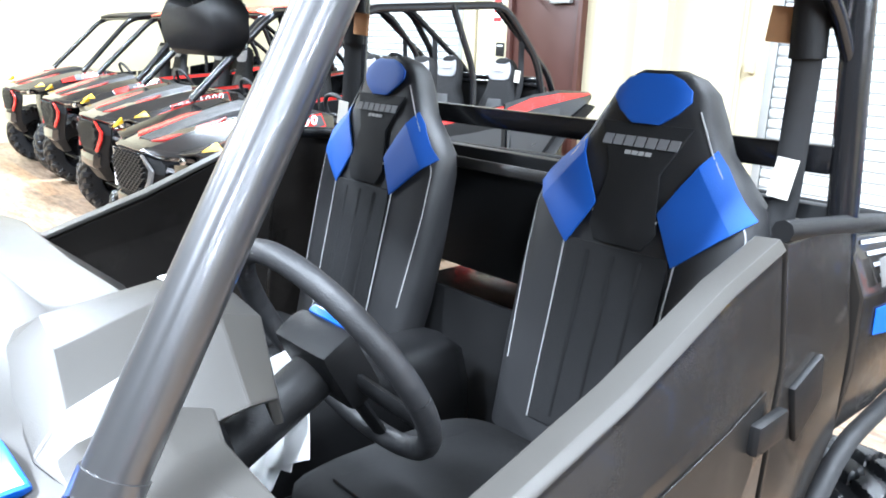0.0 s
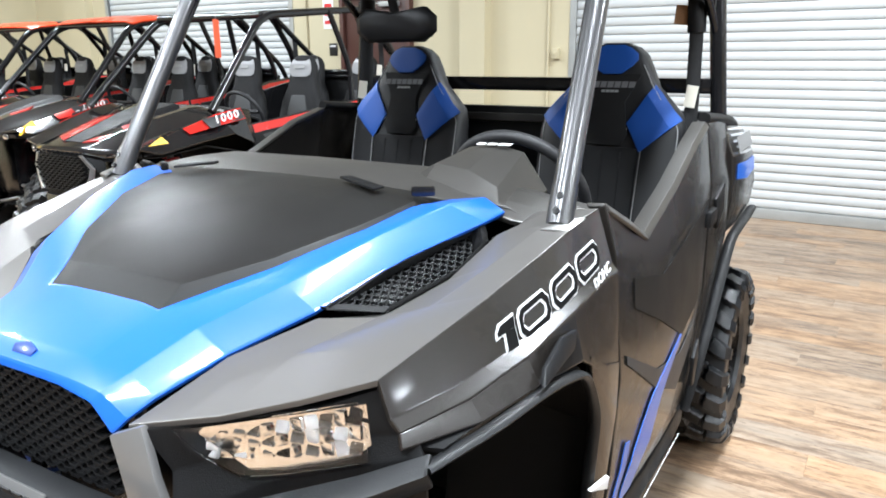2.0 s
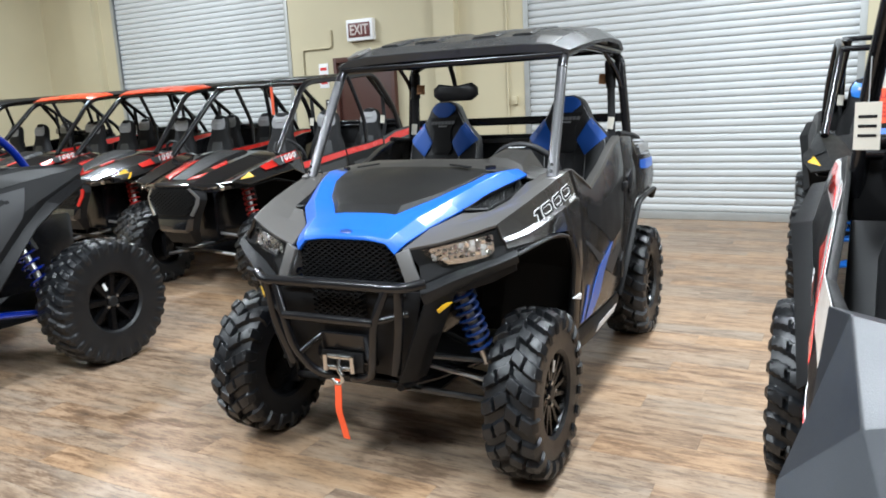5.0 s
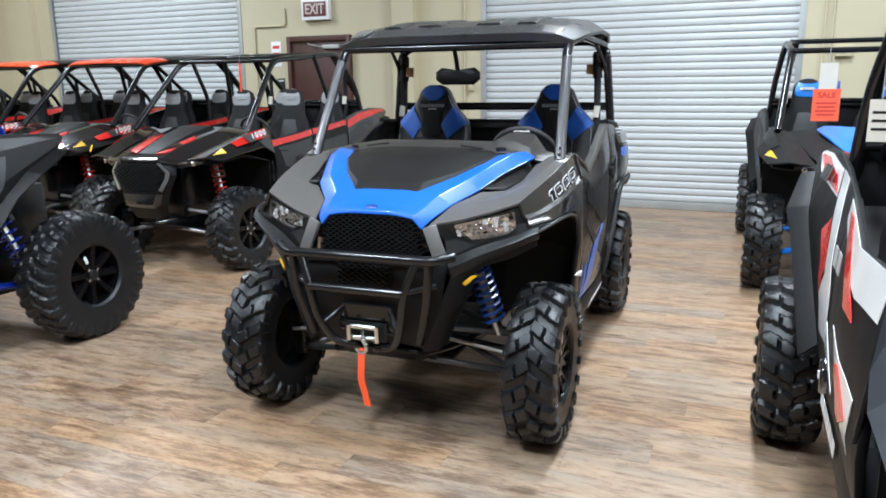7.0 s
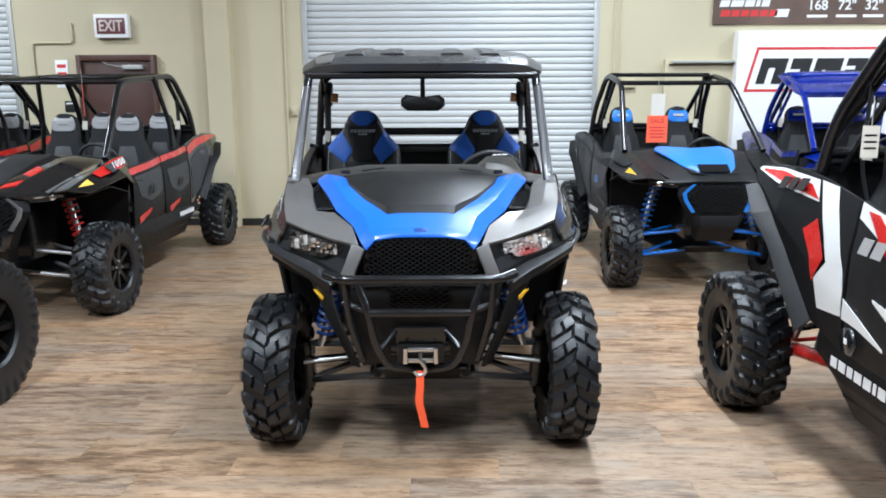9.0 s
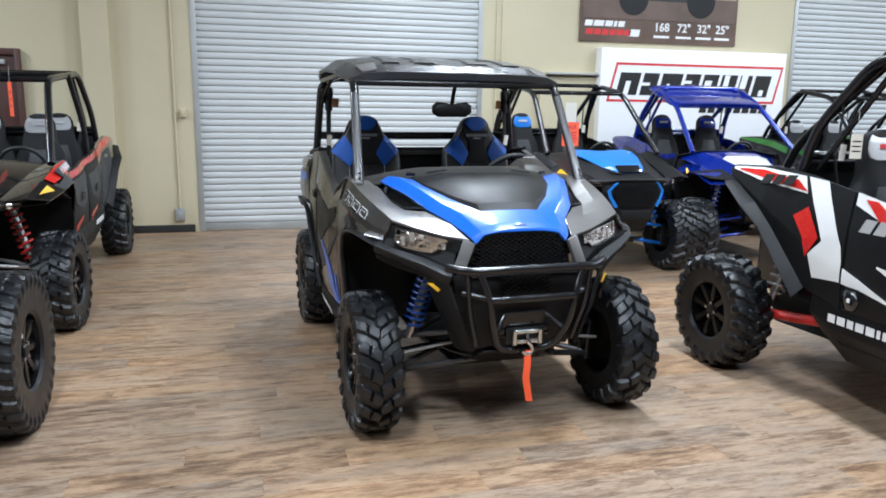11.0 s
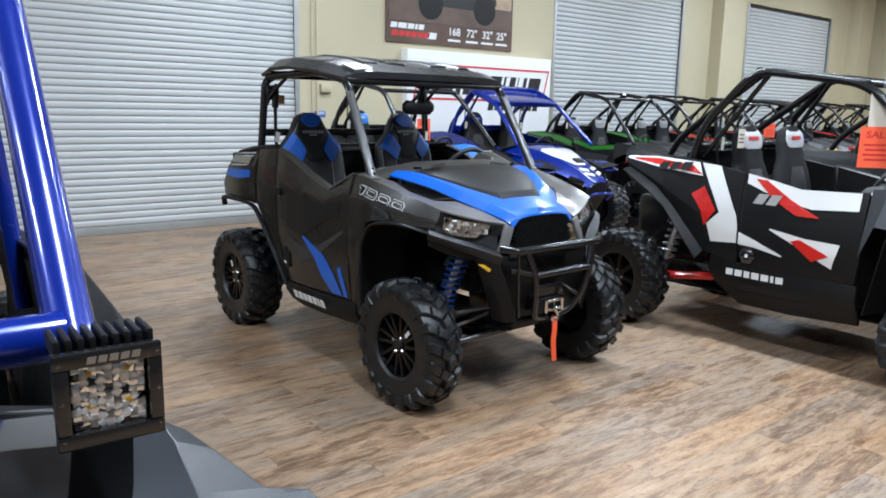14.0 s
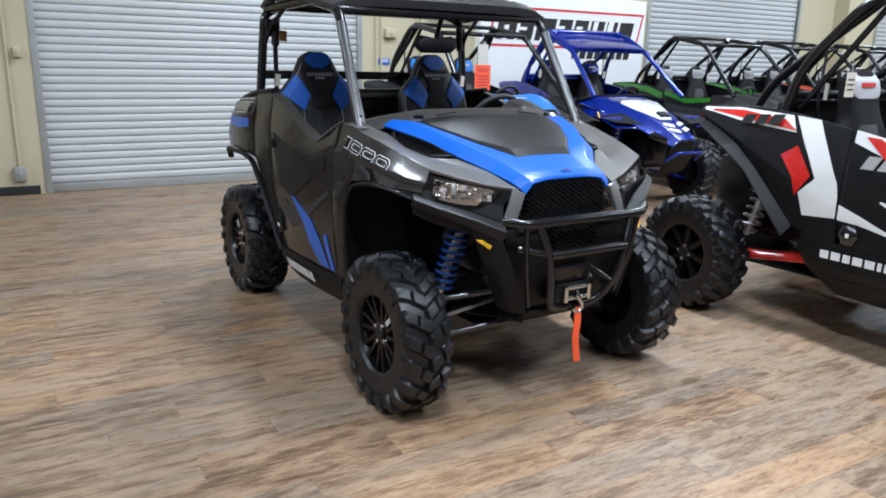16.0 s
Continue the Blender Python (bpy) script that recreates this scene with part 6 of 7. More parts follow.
    for s in (-1, 1):
        if kind == "deep":
            part("headlight", sheet([[(0.20, -0.50, 0.80), (0.30, -0.36, 0.87)], [(0.20, -0.49, 0.74), (0.33, -0.34, 0.80)]], 0.02, s, bev=0.004), GLOSSBLK, car, "dark gloss headlight")
        else:
            part("light_bracket", sheet([[(0.205, -0.452, 0.965), (0.232, -0.452, 0.965)], [(0.278, -0.435, 0.885), (0.308, -0.425, 0.885)], [(0.262, -0.440, 0.83), (0.292, -0.43, 0.82)], [(0.205, -0.458, 0.735), (0.235, -0.452, 0.725)]], 0.016, s, bev=0.004), bracket or accent, car, "coloured bracket beside the grille")
            part("headlight", sheet([[(0.31, -0.385, 0.975), (0.42, -0.325, 0.985), (0.535, -0.245, 1.0)], [(0.34, -0.375, 0.925), (0.44, -0.325, 0.93), (0.545, -0.25, 0.955)]], 0.03, s, bev=0.004), GLOSSBLK, car, "dark gloss headlight")
            part("headlight_strip", box(0.075, 0.012, 0.012, (s * 0.40, -0.355, 0.965), (0, s * -6, s * 32), 0.002), LENS, car, "bright strip in the headlight")
            part("headlight_pod", disc(0.022, 0.0, 0.012, 12), LENS, car, "round clear lamp", at=pose(s * 0.475, -0.315, 0.958, 0, 0, -90 + s * 32))
        if kind == "grey":
            part("front_fender", sheet([[(0.40, -0.33, 0.985), (0.56, -0.30, 1.03), (0.73, -0.24, 1.02)], [(0.45, -0.06, 1.06), (0.60, -0.02, 1.12), (0.775, 0.0, 1.10)], [(0.49, 0.19, 1.13), (0.62, 0.20, 1.165), (0.757, 0.213, 1.140)],
                                        [(0.495, 0.23, 1.135), (0.62, 0.232, 1.168), (0.707, 0.236, 1.148)], [(0.54, 0.33, 1.155), (0.63, 0.34, 1.190), (0.682, 0.345, 1.165)], [(0.56, 0.40, 1.17), (0.628, 0.40, 1.20), (0.664, 0.40, 1.176)], [(0.57, 0.50, 1.16), (0.64, 0.50, 1.16), (0.672, 0.50, 1.10)]], 0.012, s, bev=0.003), SLATE, car, "wide dark grey fender flare", angle=10)
        elif kind == "deep":
            part("front_fender", sheet([[(0.42, -0.26, 0.90), (0.68, -0.22, 0.90)], [(0.44, 0.0, 1.0), (0.72, 0.0, 0.99)], [(0.46, 0.30, 1.03), (0.72, 0.32, 0.98)], [(0.50, 0.55, 1.08), (0.68, 0.56, 0.96)]], 0.012, s, bev=0.003), body, car, "front fender", angle=10)
        else:
            part("front_fender", sheet([[(0.40 * wide, -0.33, 0.985), (0.58 * wide, -0.30, 1.01 + fz), (0.72 * wide, -0.24, 0.985 + fz)], [(0.45 * wide, -0.06, 1.06), (0.62 * wide, -0.02, 1.10 + fz), (0.77 * wide, 0.0, 1.03 + fz)],
                                        [(0.50 * wide, 0.25, 1.14), (0.66 * wide, 0.27, 1.18 + fz), (0.78 * wide, 0.30, 1.06 + fz)], [(0.56 * wide, 0.44, 1.19), (0.68 * wide, 0.46, 1.21), (0.75 * wide, 0.50, 0.98)], [(0.58 * wide, 0.52, 1.18), (0.68, 0.54, 1.20), (0.72, 0.57, 0.78)]], 0.012, s, bev=0.003), SLATE if kind == "white" else body, car, "front fender", angle=10)
        decal(car, s, [(0.635 * wide, 0.00, 1.108), (0.665 * wide, 0.26, 1.184), (0.684 * wide, 0.45, 1.212), (0.72 * wide, 0.46, 1.14), (0.735 * wide, 0.24, 1.118), (0.70 * wide, 0.0, 1.076)], accent, "coloured fender graphic") if fender_art and kind not in ("white", "grey", "deep") else None
        if number:
            decal(car, s, [(0.678 * wide, 0.12, 1.157), (0.693 * wide, 0.44, 1.204), (0.722 * wide, 0.45, 1.146), (0.735 * wide, 0.14, 1.102)], SEATGREY, "grey fender graphic", 0.006)
            for k in range(4):
                lettering("figure", "1000"[k], 0.075, WHITE, car, facing((s * 0.708 * wide, 0.29, 1.158), (0.02 * s, s * 0.3, s * 0.05), (-s * 0.6, 0, 1)) @ pose(0.054 * (k - 1.5), 0, 0.012), 0.001, 0.3, 1.15, 0.001)
        if kind == "grey":
            part("fender_cap", sheet([[(0.36, -0.345, 0.995), (0.46, -0.31, 1.005), (0.53, -0.29, 0.985)], [(0.42, -0.06, 1.065), (0.50, -0.04, 1.080), (0.57, -0.03, 1.062)], [(0.47, 0.20, 1.13), (0.54, 0.21, 1.15), (0.60, 0.22, 1.13)]], 0.012, s, bev=0.004), GLOSSBLK, car, "gloss black panel over the fender", angle=12)
        if kind == "grey":
            part("door_cap", sheet([[(x - 0.035, y, z - 0.012), (x, y, z), (x + 0.028, y, z - 0.05), (x + 0.032, y, z - 0.17)] for x, y, z in ((0.650, 0.56, 1.19), (0.660, 0.64, 1.235), (0.675, 0.80, 1.262), (0.70, 1.15, 1.265), (0.69, 1.6, 1.26), (0.68, 2.02, 1.25))], 0.014, s, bev=0.004), GREYP, car, "dark grey door top cap", angle=14)
        kind == "deep" or part("marker", plate([(0.66 * wide, -0.29, 1.03), (0.74 * wide, -0.20, 1.045), (0.70 * wide, -0.22, 1.085)], 0.014, s, 0.002), YELLOW, car, "yellow side marker")
        part("inner_arch", sheet([[(0.34, -0.26, 0.93), (0.68 * wide, -0.22, 0.96)], [(0.36, 0.1, 1.03), (0.73 * wide, 0.1, 1.0)], [(0.38, 0.42, 0.95), (0.72 * wide, 0.44, 0.92)], [(0.36, 0.52, 0.40), (0.66, 0.53, 0.42)]], 0.008, s, bev=0), BLACKP, car, "black wheel arch liner")
        # suspension
        part("lower_arm", tube([(s * 0.17, -0.16, 0.36), (s * (track - 0.10), 0.0, 0.27), (s * 0.18, 0.20, 0.36)], 0.016, 8, 0.03), arms, car, "painted suspension arm")
        part("upper_arm", tube([(s * 0.20, -0.10, 0.52), (s * (track - 0.10), 0.0, 0.46), (s * 0.20, 0.16, 0.52)], 0.014, 8, 0.03), arms, car, "painted suspension arm")
        part("knuckle", box(0.06, 0.10, 0.24, (s * (track - 0.10), 0, 0.36), bev=0.014), TUBE, car)
        shock(car, (s * 0.36, 0.10, 0.98), (s * (track - 0.17), 0.02, 0.44), coil, 0.05, 8)
        part("trailing_arm", tube([(s * 0.50, R - 0.80, 0.46), (s * (track - 0.19), R - 0.35, 0.40), (s * (track - 0.10), R, 0.37)], 0.055 if kind == "white" else 0.04, 8, 0.1, flat=0.6), tail or arms, car, "painted trailing arm")
        for z in (0.30, 0.44):
            part("radius_rod", tube([(s * 0.14, R + 0.16, z + 0.02), (s * (track - 0.08), R + 0.08, z)], 0.013, 8), tail or arms, car)
        shock(car, (s * 0.44, R - 0.32, 0.95), (s * (track - 0.17), R - 0.24, 0.44), coil if kind != "white" else ALU, 0.058, 7)
        part("rear_hub", box(0.06, 0.12, 0.20, (s * (track - 0.10), R, 0.37), bev=0.02), TUBE, car)
        part("drive_shaft", tube([(s * 0.12, R, 0.48), (s * (track - 0.06), R, 0.37)], 0.02, 8), TUBE, car)

        # doors and sills
        first, last = 0.56, R - 0.92
        part("sill", sheet([[(0.70, first, 0.60), (0.68, 1.0, 0.605), (0.68, last, 0.605), (0.685, last + 0.2, 0.66)], [(0.70, first, 0.50), (0.685, 1.0, 0.47), (0.685, last, 0.47), (0.685, last + 0.22, 0.54)],
                            [(0.60, first, 0.33), (0.60, 1.0, 0.30), (0.60, last, 0.30), (0.60, last + 0.2, 0.42)]], 0.03, s, bev=0.008), BLACKP, car, "black plastic sill")
        bars("sill_mark", [0.042, 0.045, 0.035, 0.045, 0.045, 0.018, 0.042], 0.052, 0.012, WHITE, car, facing((s * 0.684, last - 0.14, 0.54), (0, s, 0), (-s * 0.02, 0, 1)) @ pose(0, 0, 0.006) @ Matrix.Diagonal((1.2, 0.85, 1, 1)), 0.002, 0, "white mark on the sill")
        n = rows
        span = (last - first) / n
        for k in range(n):
            y0, y1 = first + k * span, first + (k + 1) * span - 0.02
            dip = 0.06
            mid = (y0 + y1) / 2
            zt = [1.10 + 0.085 * (v - first) if n == 2 else w for v, w in ((y0, 1.18), (mid, 1.15), (y1, 1.24))]
            DOORS = [[(0.665, y0, zt[0]), (0.69, mid, zt[1]), (0.67, y1, zt[2])],
                     [(0.70, y0, 1.0), (0.715, mid, 0.96), (0.70, y1, 1.02)],
                     [(0.71, y0, 0.74), (0.715, mid, 0.72), (0.705, y1, 0.78)], [(0.695, y0 + 0.02, 0.60), (0.69, mid, 0.60), (0.695, y1 - 0.02, 0.60)]]
            dr = part("door", sheet(DOORS, 0.025, s, bev=0.007), BLACKP, car, "half door")
            if kind == "white":
                graphic(dr, "side_graphic", DOORS, [((1.34, 1.235), (1.34, 1.17)), ((1.15, 1.20), (1.12, 1.09)), ((0.96, 1.16), (0.88, 1.04)), ((0.60, 1.17), (0.60, 1.06))], s, WHITEP, "white door graphic")
                graphic(dr, "side_graphic", DOORS, [((1.28, 1.205), (1.20, 1.20)), ((1.14, 1.08), (1.02, 1.09)), ((0.97, 0.99), (0.82, 0.99))], s, RED, "red door graphic", 0.007)
                graphic(dr, "side_graphic", DOORS, [((1.36, 0.83), (1.36, 0.745)), ((1.24, 0.79), (1.24, 0.74)), ((1.04, 0.715), (1.04, 0.705))], s, WHITEP, "white door graphic")
                graphic(dr, "side_graphic", DOORS, [((1.14, 0.885), (1.14, 0.875)), ((0.90, 0.85), (0.94, 0.79)), ((0.68, 0.84), (0.72, 0.68))], s, WHITEP, "white door graphic")
                graphic(dr, "side_graphic", DOORS, [((0.93, 0.84), (0.99, 0.82)), ((0.74, 0.76), (0.84, 0.71))], s, RED, "red door graphic", 0.007)
                part("hub_cover", disc(0.06, 0.0, 0.022, 6), GLOSSBLK, dr, "black six-sided cover", at=pose(s * 0.70, 1.28, 0.675) @ Matrix.Diagonal((s, 1, 1, 1)))
                part("cover_mark", box(0.004, 0.018, 0.022, (s * 0.7235, 1.28, 0.675), bev=0), WHITE, dr)
                bars("door_mark", [0.07, 0.07], 0.07, 0.02, STITCH, dr, facing((s * 0.707, 1.17, 1.075), (0, s, 0), (0, 0, 1)) @ pose(0, 0, 0.010), 0.002, 0.6, "grey mark on the door")
            if kind == "white":
                continue
            graphic(dr, "side_graphic", DOORS, [((y0 + 0.01, zt[0] - 0.01), (y0 + 0.01, zt[0] - 0.065)), ((mid, zt[1] - 0.01), (mid, zt[1] - 0.065)), ((y1 - 0.005, zt[2] - 0.01), (y1 - 0.005, zt[2] - 0.065))], s, accent, "coloured stripe along the door")
            graphic(dr, "side_graphic", DOORS, [((y0 + 0.08, 1.02), (y0 + 0.16, 0.84)), ((mid, 1.04), (mid, 0.78)), ((y1 - 0.04, 1.07), (y1 - 0.05, 0.84))], s, SEATGREY, "grey door graphic")
            bars("door_mark", [0.06, 0.05], 0.075, 0.02, GREYP if kind != "blue" else LIGHTBLUE, dr, facing((s * 0.716, mid + 0.03, 0.88), (0, s, 0), (0, 0, 1)) @ pose(0, 0, 0.010), 0.002, 0.5)
            graphic(dr, "side_graphic", DOORS, [((y0 + 0.10, 0.66), (y0 + 0.14, 0.60)), ((mid, 0.72), (mid, 0.68))], s, accent, "coloured lower graphic")
        # rear quarter that sweeps up to a point
        REARF = [[(0.665, last, 1.235), (0.655, R - 0.60, 1.295), (0.65, R - 0.30, 1.325), (0.64, R + 0.10, 1.305)],
                 [(0.70, last, 1.02), (0.69, R - 0.60, 1.14), (0.70, R - 0.30, 1.235), (0.68, R + 0.10, 1.285)],
                 [(0.705, last, 0.80), (0.715, R - 0.62, 0.92), (0.745, R - 0.30, 1.10), (0.70, R + 0.07, 1.255)],
                 [(0.69, last, 0.60), (0.70, R - 0.66, 0.66), (0.735, R - 0.38, 0.96), (0.70, R + 0.03, 1.205)]]
        rf = part("rear_fender", sheet(REARF, 0.018, s, bev=0.004), body, car, "rear fender sweeping up to a point", angle=12)
        part("fender_flare", sheet([[(0.70, R - 0.66, 0.66), (0.76, R - 0.64, 0.60)], [(0.735, R - 0.39, 0.97), (0.80, R - 0.36, 0.96)], [(0.74, R - 0.24, 1.10), (0.82, R - 0.20, 1.08)], [(0.70, R + 0.02, 1.215), (0.76, R + 0.05, 1.20)]], 0.012, s, bev=0.004), BLACKP, car, "black plastic fender flare")
        if kind == "white":
            graphic(rf, "side_graphic", REARF, [((R + 0.07, 1.296), (R + 0.06, 1.282)), ((R - 0.20, 1.308), (R - 0.22, 1.235)), ((R - 0.56, 1.285), (R - 0.60, 1.19))], s, WHITEP, "white fender graphic")
            graphic(rf, "side_graphic", REARF, [((R + 0.0, 1.29), (R + 0.0, 1.28)), ((R - 0.22, 1.295), (R - 0.24, 1.25)), ((R - 0.52, 1.26), (R - 0.60, 1.20))], s, RED, "red fender graphic", 0.007)
            bars("fender_mark", [0.08, 0.07, 0.08], 0.06, 0.02, SIGNBLK, rf, facing((s * 0.685, R - 0.38, 1.245), (0, s, s * -0.05), (-s * 0.35, 0, 1)) @ pose(0, 0, 0.016), 0.002, 0.5, "black mark on the fender")
            graphic(rf, "side_graphic", REARF, [((R - 0.73, 1.27), (R - 0.58, 1.285)), ((R - 0.83, 1.08), (R - 0.70, 1.08)), ((R - 0.90, 0.94), (R - 0.77, 0.95)), ((R - 0.915, 0.86), (R - 0.68, 0.86)), ((R - 0.915, 0.75), (R - 0.72, 0.735))], s, WHITEP, "white fender graphic")
            graphic(rf, "side_graphic", REARF, [((R - 0.63, 1.12), (R - 0.54, 1.06)), ((R - 0.74, 0.96), (R - 0.63, 0.94)), ((R - 0.70, 0.90), (R - 0.66, 0.84))], s, RED, "red fender graphic")
        else:
            graphic(rf, "side_graphic", REARF, [((R + 0.08, 1.298), (R + 0.07, 1.285)), ((R - 0.30, 1.30), (R - 0.30, 1.24)), ((R - 0.62, 1.27), (R - 0.62, 1.19)), ((R - 0.90, 1.20), (R - 0.90, 1.12))], s, accent, "coloured graphic along the rear fender")
            graphic(rf, "side_graphic", REARF, [((R - 0.34, 1.20), (R - 0.40, 1.02)), ((R - 0.60, 1.16), (R - 0.64, 0.74)), ((R - 0.88, 1.06), (R - 0.88, 0.66))], s, SEATGREY, "grey fender panel")
        part("tail_lamp", box(0.05, 0.03, 0.05, (s * 0.60, R + 0.125, 1.26), bev=0.006), RED, car, "red tail lamp")
    part("bed", box(1.22, 0.52, 0.05, (0, R - 0.16, 1.12), bev=0.01), BLACKP, car, "black cargo bed")
    part("bed_front", box(1.26, 0.05, 0.30, (0, R - 0.44, 1.20), bev=0.012), BLACKP, car)
    for s in (-1, 1):
        part("bed_side", box(0.05, 0.52, 0.16, (s * 0.62, R - 0.16, 1.21), bev=0.012), BLACKP, car)
    part("tail_panel", box(1.20, 0.05, 0.16, (0, R + 0.09, 1.20), bev=0.012), BLACKP, car)
    part("engine", box(0.70, 0.70, 0.50, (0, R - 0.15, 0.72), bev=0.05), TUBE, car, "dark engine bay")
    part("skid_plate", sheet([[(0, -0.28, 0.40), (0.20, -0.28, 0.40)], [(0, 0.0, 0.30), (0.28, 0.0, 0.30)], [(0, R - 0.1, 0.29), (0.40, R - 0.1, 0.29)], [(0, R + 0.22, 0.42), (0.2, R + 0.22, 0.42)]], 0.012, mirror=True), BLACKP, car)
    part("front_drive", box(0.34, 0.44, 0.50, (0, 0.10, 0.68), bev=0.05), TUBE, car)
    part("cab_tub", sheet([[(0, 0.55, 1.14), (0.64, 0.55, 1.10)], [(0, 0.60, 0.42), (0.66, 0.60, 0.42)], [(0, last, 0.40), (0.66, last, 0.40)], [(0, R - 0.48, 1.14), (0.63, R - 0.48, 1.14)]], 0.014, mirror=True), BLACKP, car, "black cab tub")
    part("dashboard", sheet([[(0, 0.58, 1.21), (0.34, 0.58, 1.21), (0.62, 0.56, 1.16)], [(0, 0.70, 1.16), (0.34, 0.72, 1.18), (0.64, 0.68, 1.12)], [(0, 0.66, 0.92), (0.34, 0.66, 0.92), (0.64, 0.64, 0.90)]], 0.014, mirror=True, bev=0.008), BLACKP, car)
    wheel_at = pose(0.31, 0.86, 1.15, 120)
    part("steering_wheel", tube([wheel_at @ Vector((0.165 * math.cos(a), 0.165 * math.sin(a), 0)) for a in (2 * math.pi * k / 24 for k in range(25))], 0.015, 8, 0.001), SEATVIN, car, "black steering wheel")
    part("wheel_hub", tube([wheel_at @ Vector((-0.15, 0, 0)), wheel_at @ Vector((0.15, 0, 0))], 0.025, 8, flat=0.6), BLACKP, car)
    seat_y = [R - 0.66] if rows == 1 else [R - 1.52, R - 0.68]
    for y in seat_y:
        for s in (-1, 1):
            sport_seat(car, s * 0.31, y - 0.10, SEATBLK, trim, kind)
    part("console", box(0.14, last - 0.9, 0.34, (0, (last + 0.75) / 2, 0.60), bev=0.03), BLACKP, car)
    if detail:
        part("belt_bar", tube([(-0.60, R - 0.50, 1.36), (0.60, R - 0.50, 1.36)], 0.019, 8), cage_col, car)

    # cage: side hoops, crossbars, rear legs
    A = (a_half, a_y, 1.20)
    top_f, top_r = (0.54, a_y + 0.62, 1.83 - drop), (0.55, R - 0.86, 1.93)
    A = tuple(p + a_lift * (q - p) for p, q in zip(A, top_f))
    cage = part("roll_cage", tube([(-top_f[0], top_f[1], top_f[2]), (top_f[0], top_f[1], top_f[2])], 0.024, 10), cage_col, car, "tubular roll cage")
    for s in (-1, 1):
        part("cage_side", tube([(s * A[0], A[1], A[2]), (s * top_f[0], top_f[1], top_f[2]), (s * top_r[0], top_r[1], top_r[2]), (s * 0.60, R - 0.52, 1.55), (s * 0.62, R - 0.44, 1.22)], 0.028, 10, 0.14), cage_col, cage)
        part("cage_leg", tube([(s * 0.50, top_r[1] - 0.05, top_r[2]), (s * 0.48, R - 0.25, 1.45), (s * 0.46, R - 0.08, 1.18)], 0.026, 10, 0.10), cage_col, cage)
        if rows == 2:
            part("cage_pillar", tube([(s * 0.56, R - 1.38, 1.90), (s * 0.63, R - 1.22, 1.45), (s * 0.66, R - 1.24, 1.05)], 0.023, 10, 0.12), cage_col, cage)
        else:
            part("cage_pillar", tube([(s * 0.46, R - 0.92, 1.92), (s * 0.54, R - 0.50, 1.32)], 0.018, 8), cage_col, cage)
        belt = part("seat_belt", tube([(s * 0.50, R - 0.60, 1.72), (s * 0.50, R - 0.58, 1.35), (s * 0.46, R - 0.60, 1.15)], 0.022, 6, 0.05, flat=0.3), SEATBLK, car, "black seat belt")
        part("belt_tag", box(0.05, 0.002, 0.09, (s * 0.50, R - 0.625, 1.42), (0, 6, 12), 0), PAPER, belt, "paper tag on the belt")
    for y, z, hw in ((top_r[1], top_r[2], 0.52), (R - 0.50, 1.40, 0.60)) + (((R - 1.38, 1.895, 0.55),) if rows == 2 else ()):
        part("cage_cross", tube([(-hw, y, z), (hw, y, z)], 0.022, 8), cage_col, cage)
    if roof:
        front_col, back_col = roof
        fy, by, d1, d2 = top_f[1] - 0.06, top_r[1] + 0.12, drop, drop * 0.55
        part("roof", sheet([[(0, fy, 1.865 - d1), (0.50, fy + 0.02, 1.855 - d1), (0.58, fy + 0.05, 1.835 - d1)], [(0, fy + 0.12, 1.90 - d1), (0.50, fy + 0.12, 1.89 - d1), (0.60, fy + 0.14, 1.86 - d1)], [(0, fy + 0.36, 1.925 - d2), (0.50, fy + 0.36, 1.915 - d2), (0.61, fy + 0.36, 1.885 - d2)]], 0.018, mirror=True, bev=0.008), front_col, car, "coloured roof front")
        part("roof_rear", sheet([[(0, fy + 0.37, 1.925 - d2), (0.50, fy + 0.37, 1.915 - d2), (0.61, fy + 0.37, 1.885 - d2)], [(0, by, 1.975), (0.50, by, 1.965), (0.61, by, 1.935)]], 0.018, mirror=True, bev=0.008), back_col, car, "roof panel")
    return car


SLATE = mat("slate_grey_plastic", (0.026, 0.029, 0.034), 0.42, var=0.1, scale=8, bump=0.2, bscale=400)
SEATPALE = mat("mid_grey_seat_vinyl", (0.33, 0.33, 0.34), 0.45, var=0.06)
XPAT = "black and red four-seat sport machine with a bare black cage"
RED_SET = dict(wb=2.97, rows=2, body=GLOSSBLK, accent=RED, arms=ARMGREY, coil=SHOCKRED, cage_col=TUBE, trim=SEATPALE, kind="black", hood_col=GLOSSBLK)
sport_machine(pose(-3.31, 2.30, 0, 0, 0, 1.5), XPAT, number=True, bracket=ALU, **RED_SET)
sport_machine(pose(-5.20, 2.60, 0), "black and red four-seat sport machine with an orange-red roof front", number=True, roof=(ORANGE, HOODBLK), **RED_SET)
sport_machine(pose(-7.05, 2.75, 0), "black and red four-seat sport machine with an orange-red roof front", number=True, roof=(ORANGE, HOODBLK), **RED_SET)
sport_machine(pose(-8.90, 2.75, 0), "black and red four-seat sport machine with a dark roof", number=True, roof=(HOODBLK, HOODBLK), **RED_SET)

# blue big-tyred machine close to the walkway
turbo_s = sport_machine(pose(-3.305, -2.50, 0), "black four-seat sport machine with deep blue cage and arms", 2.97, 2, BLACKP, SIGNBLK, DEEPBLUE, DEEPBLUE, DEEPBLUE, SEATGREY, "grey", a_lift=0.19, hood_col=GLOSSBLK, kit=KIT_BIG, track=0.835, wide=0.98, a_half=0.515, a_y=0.20)

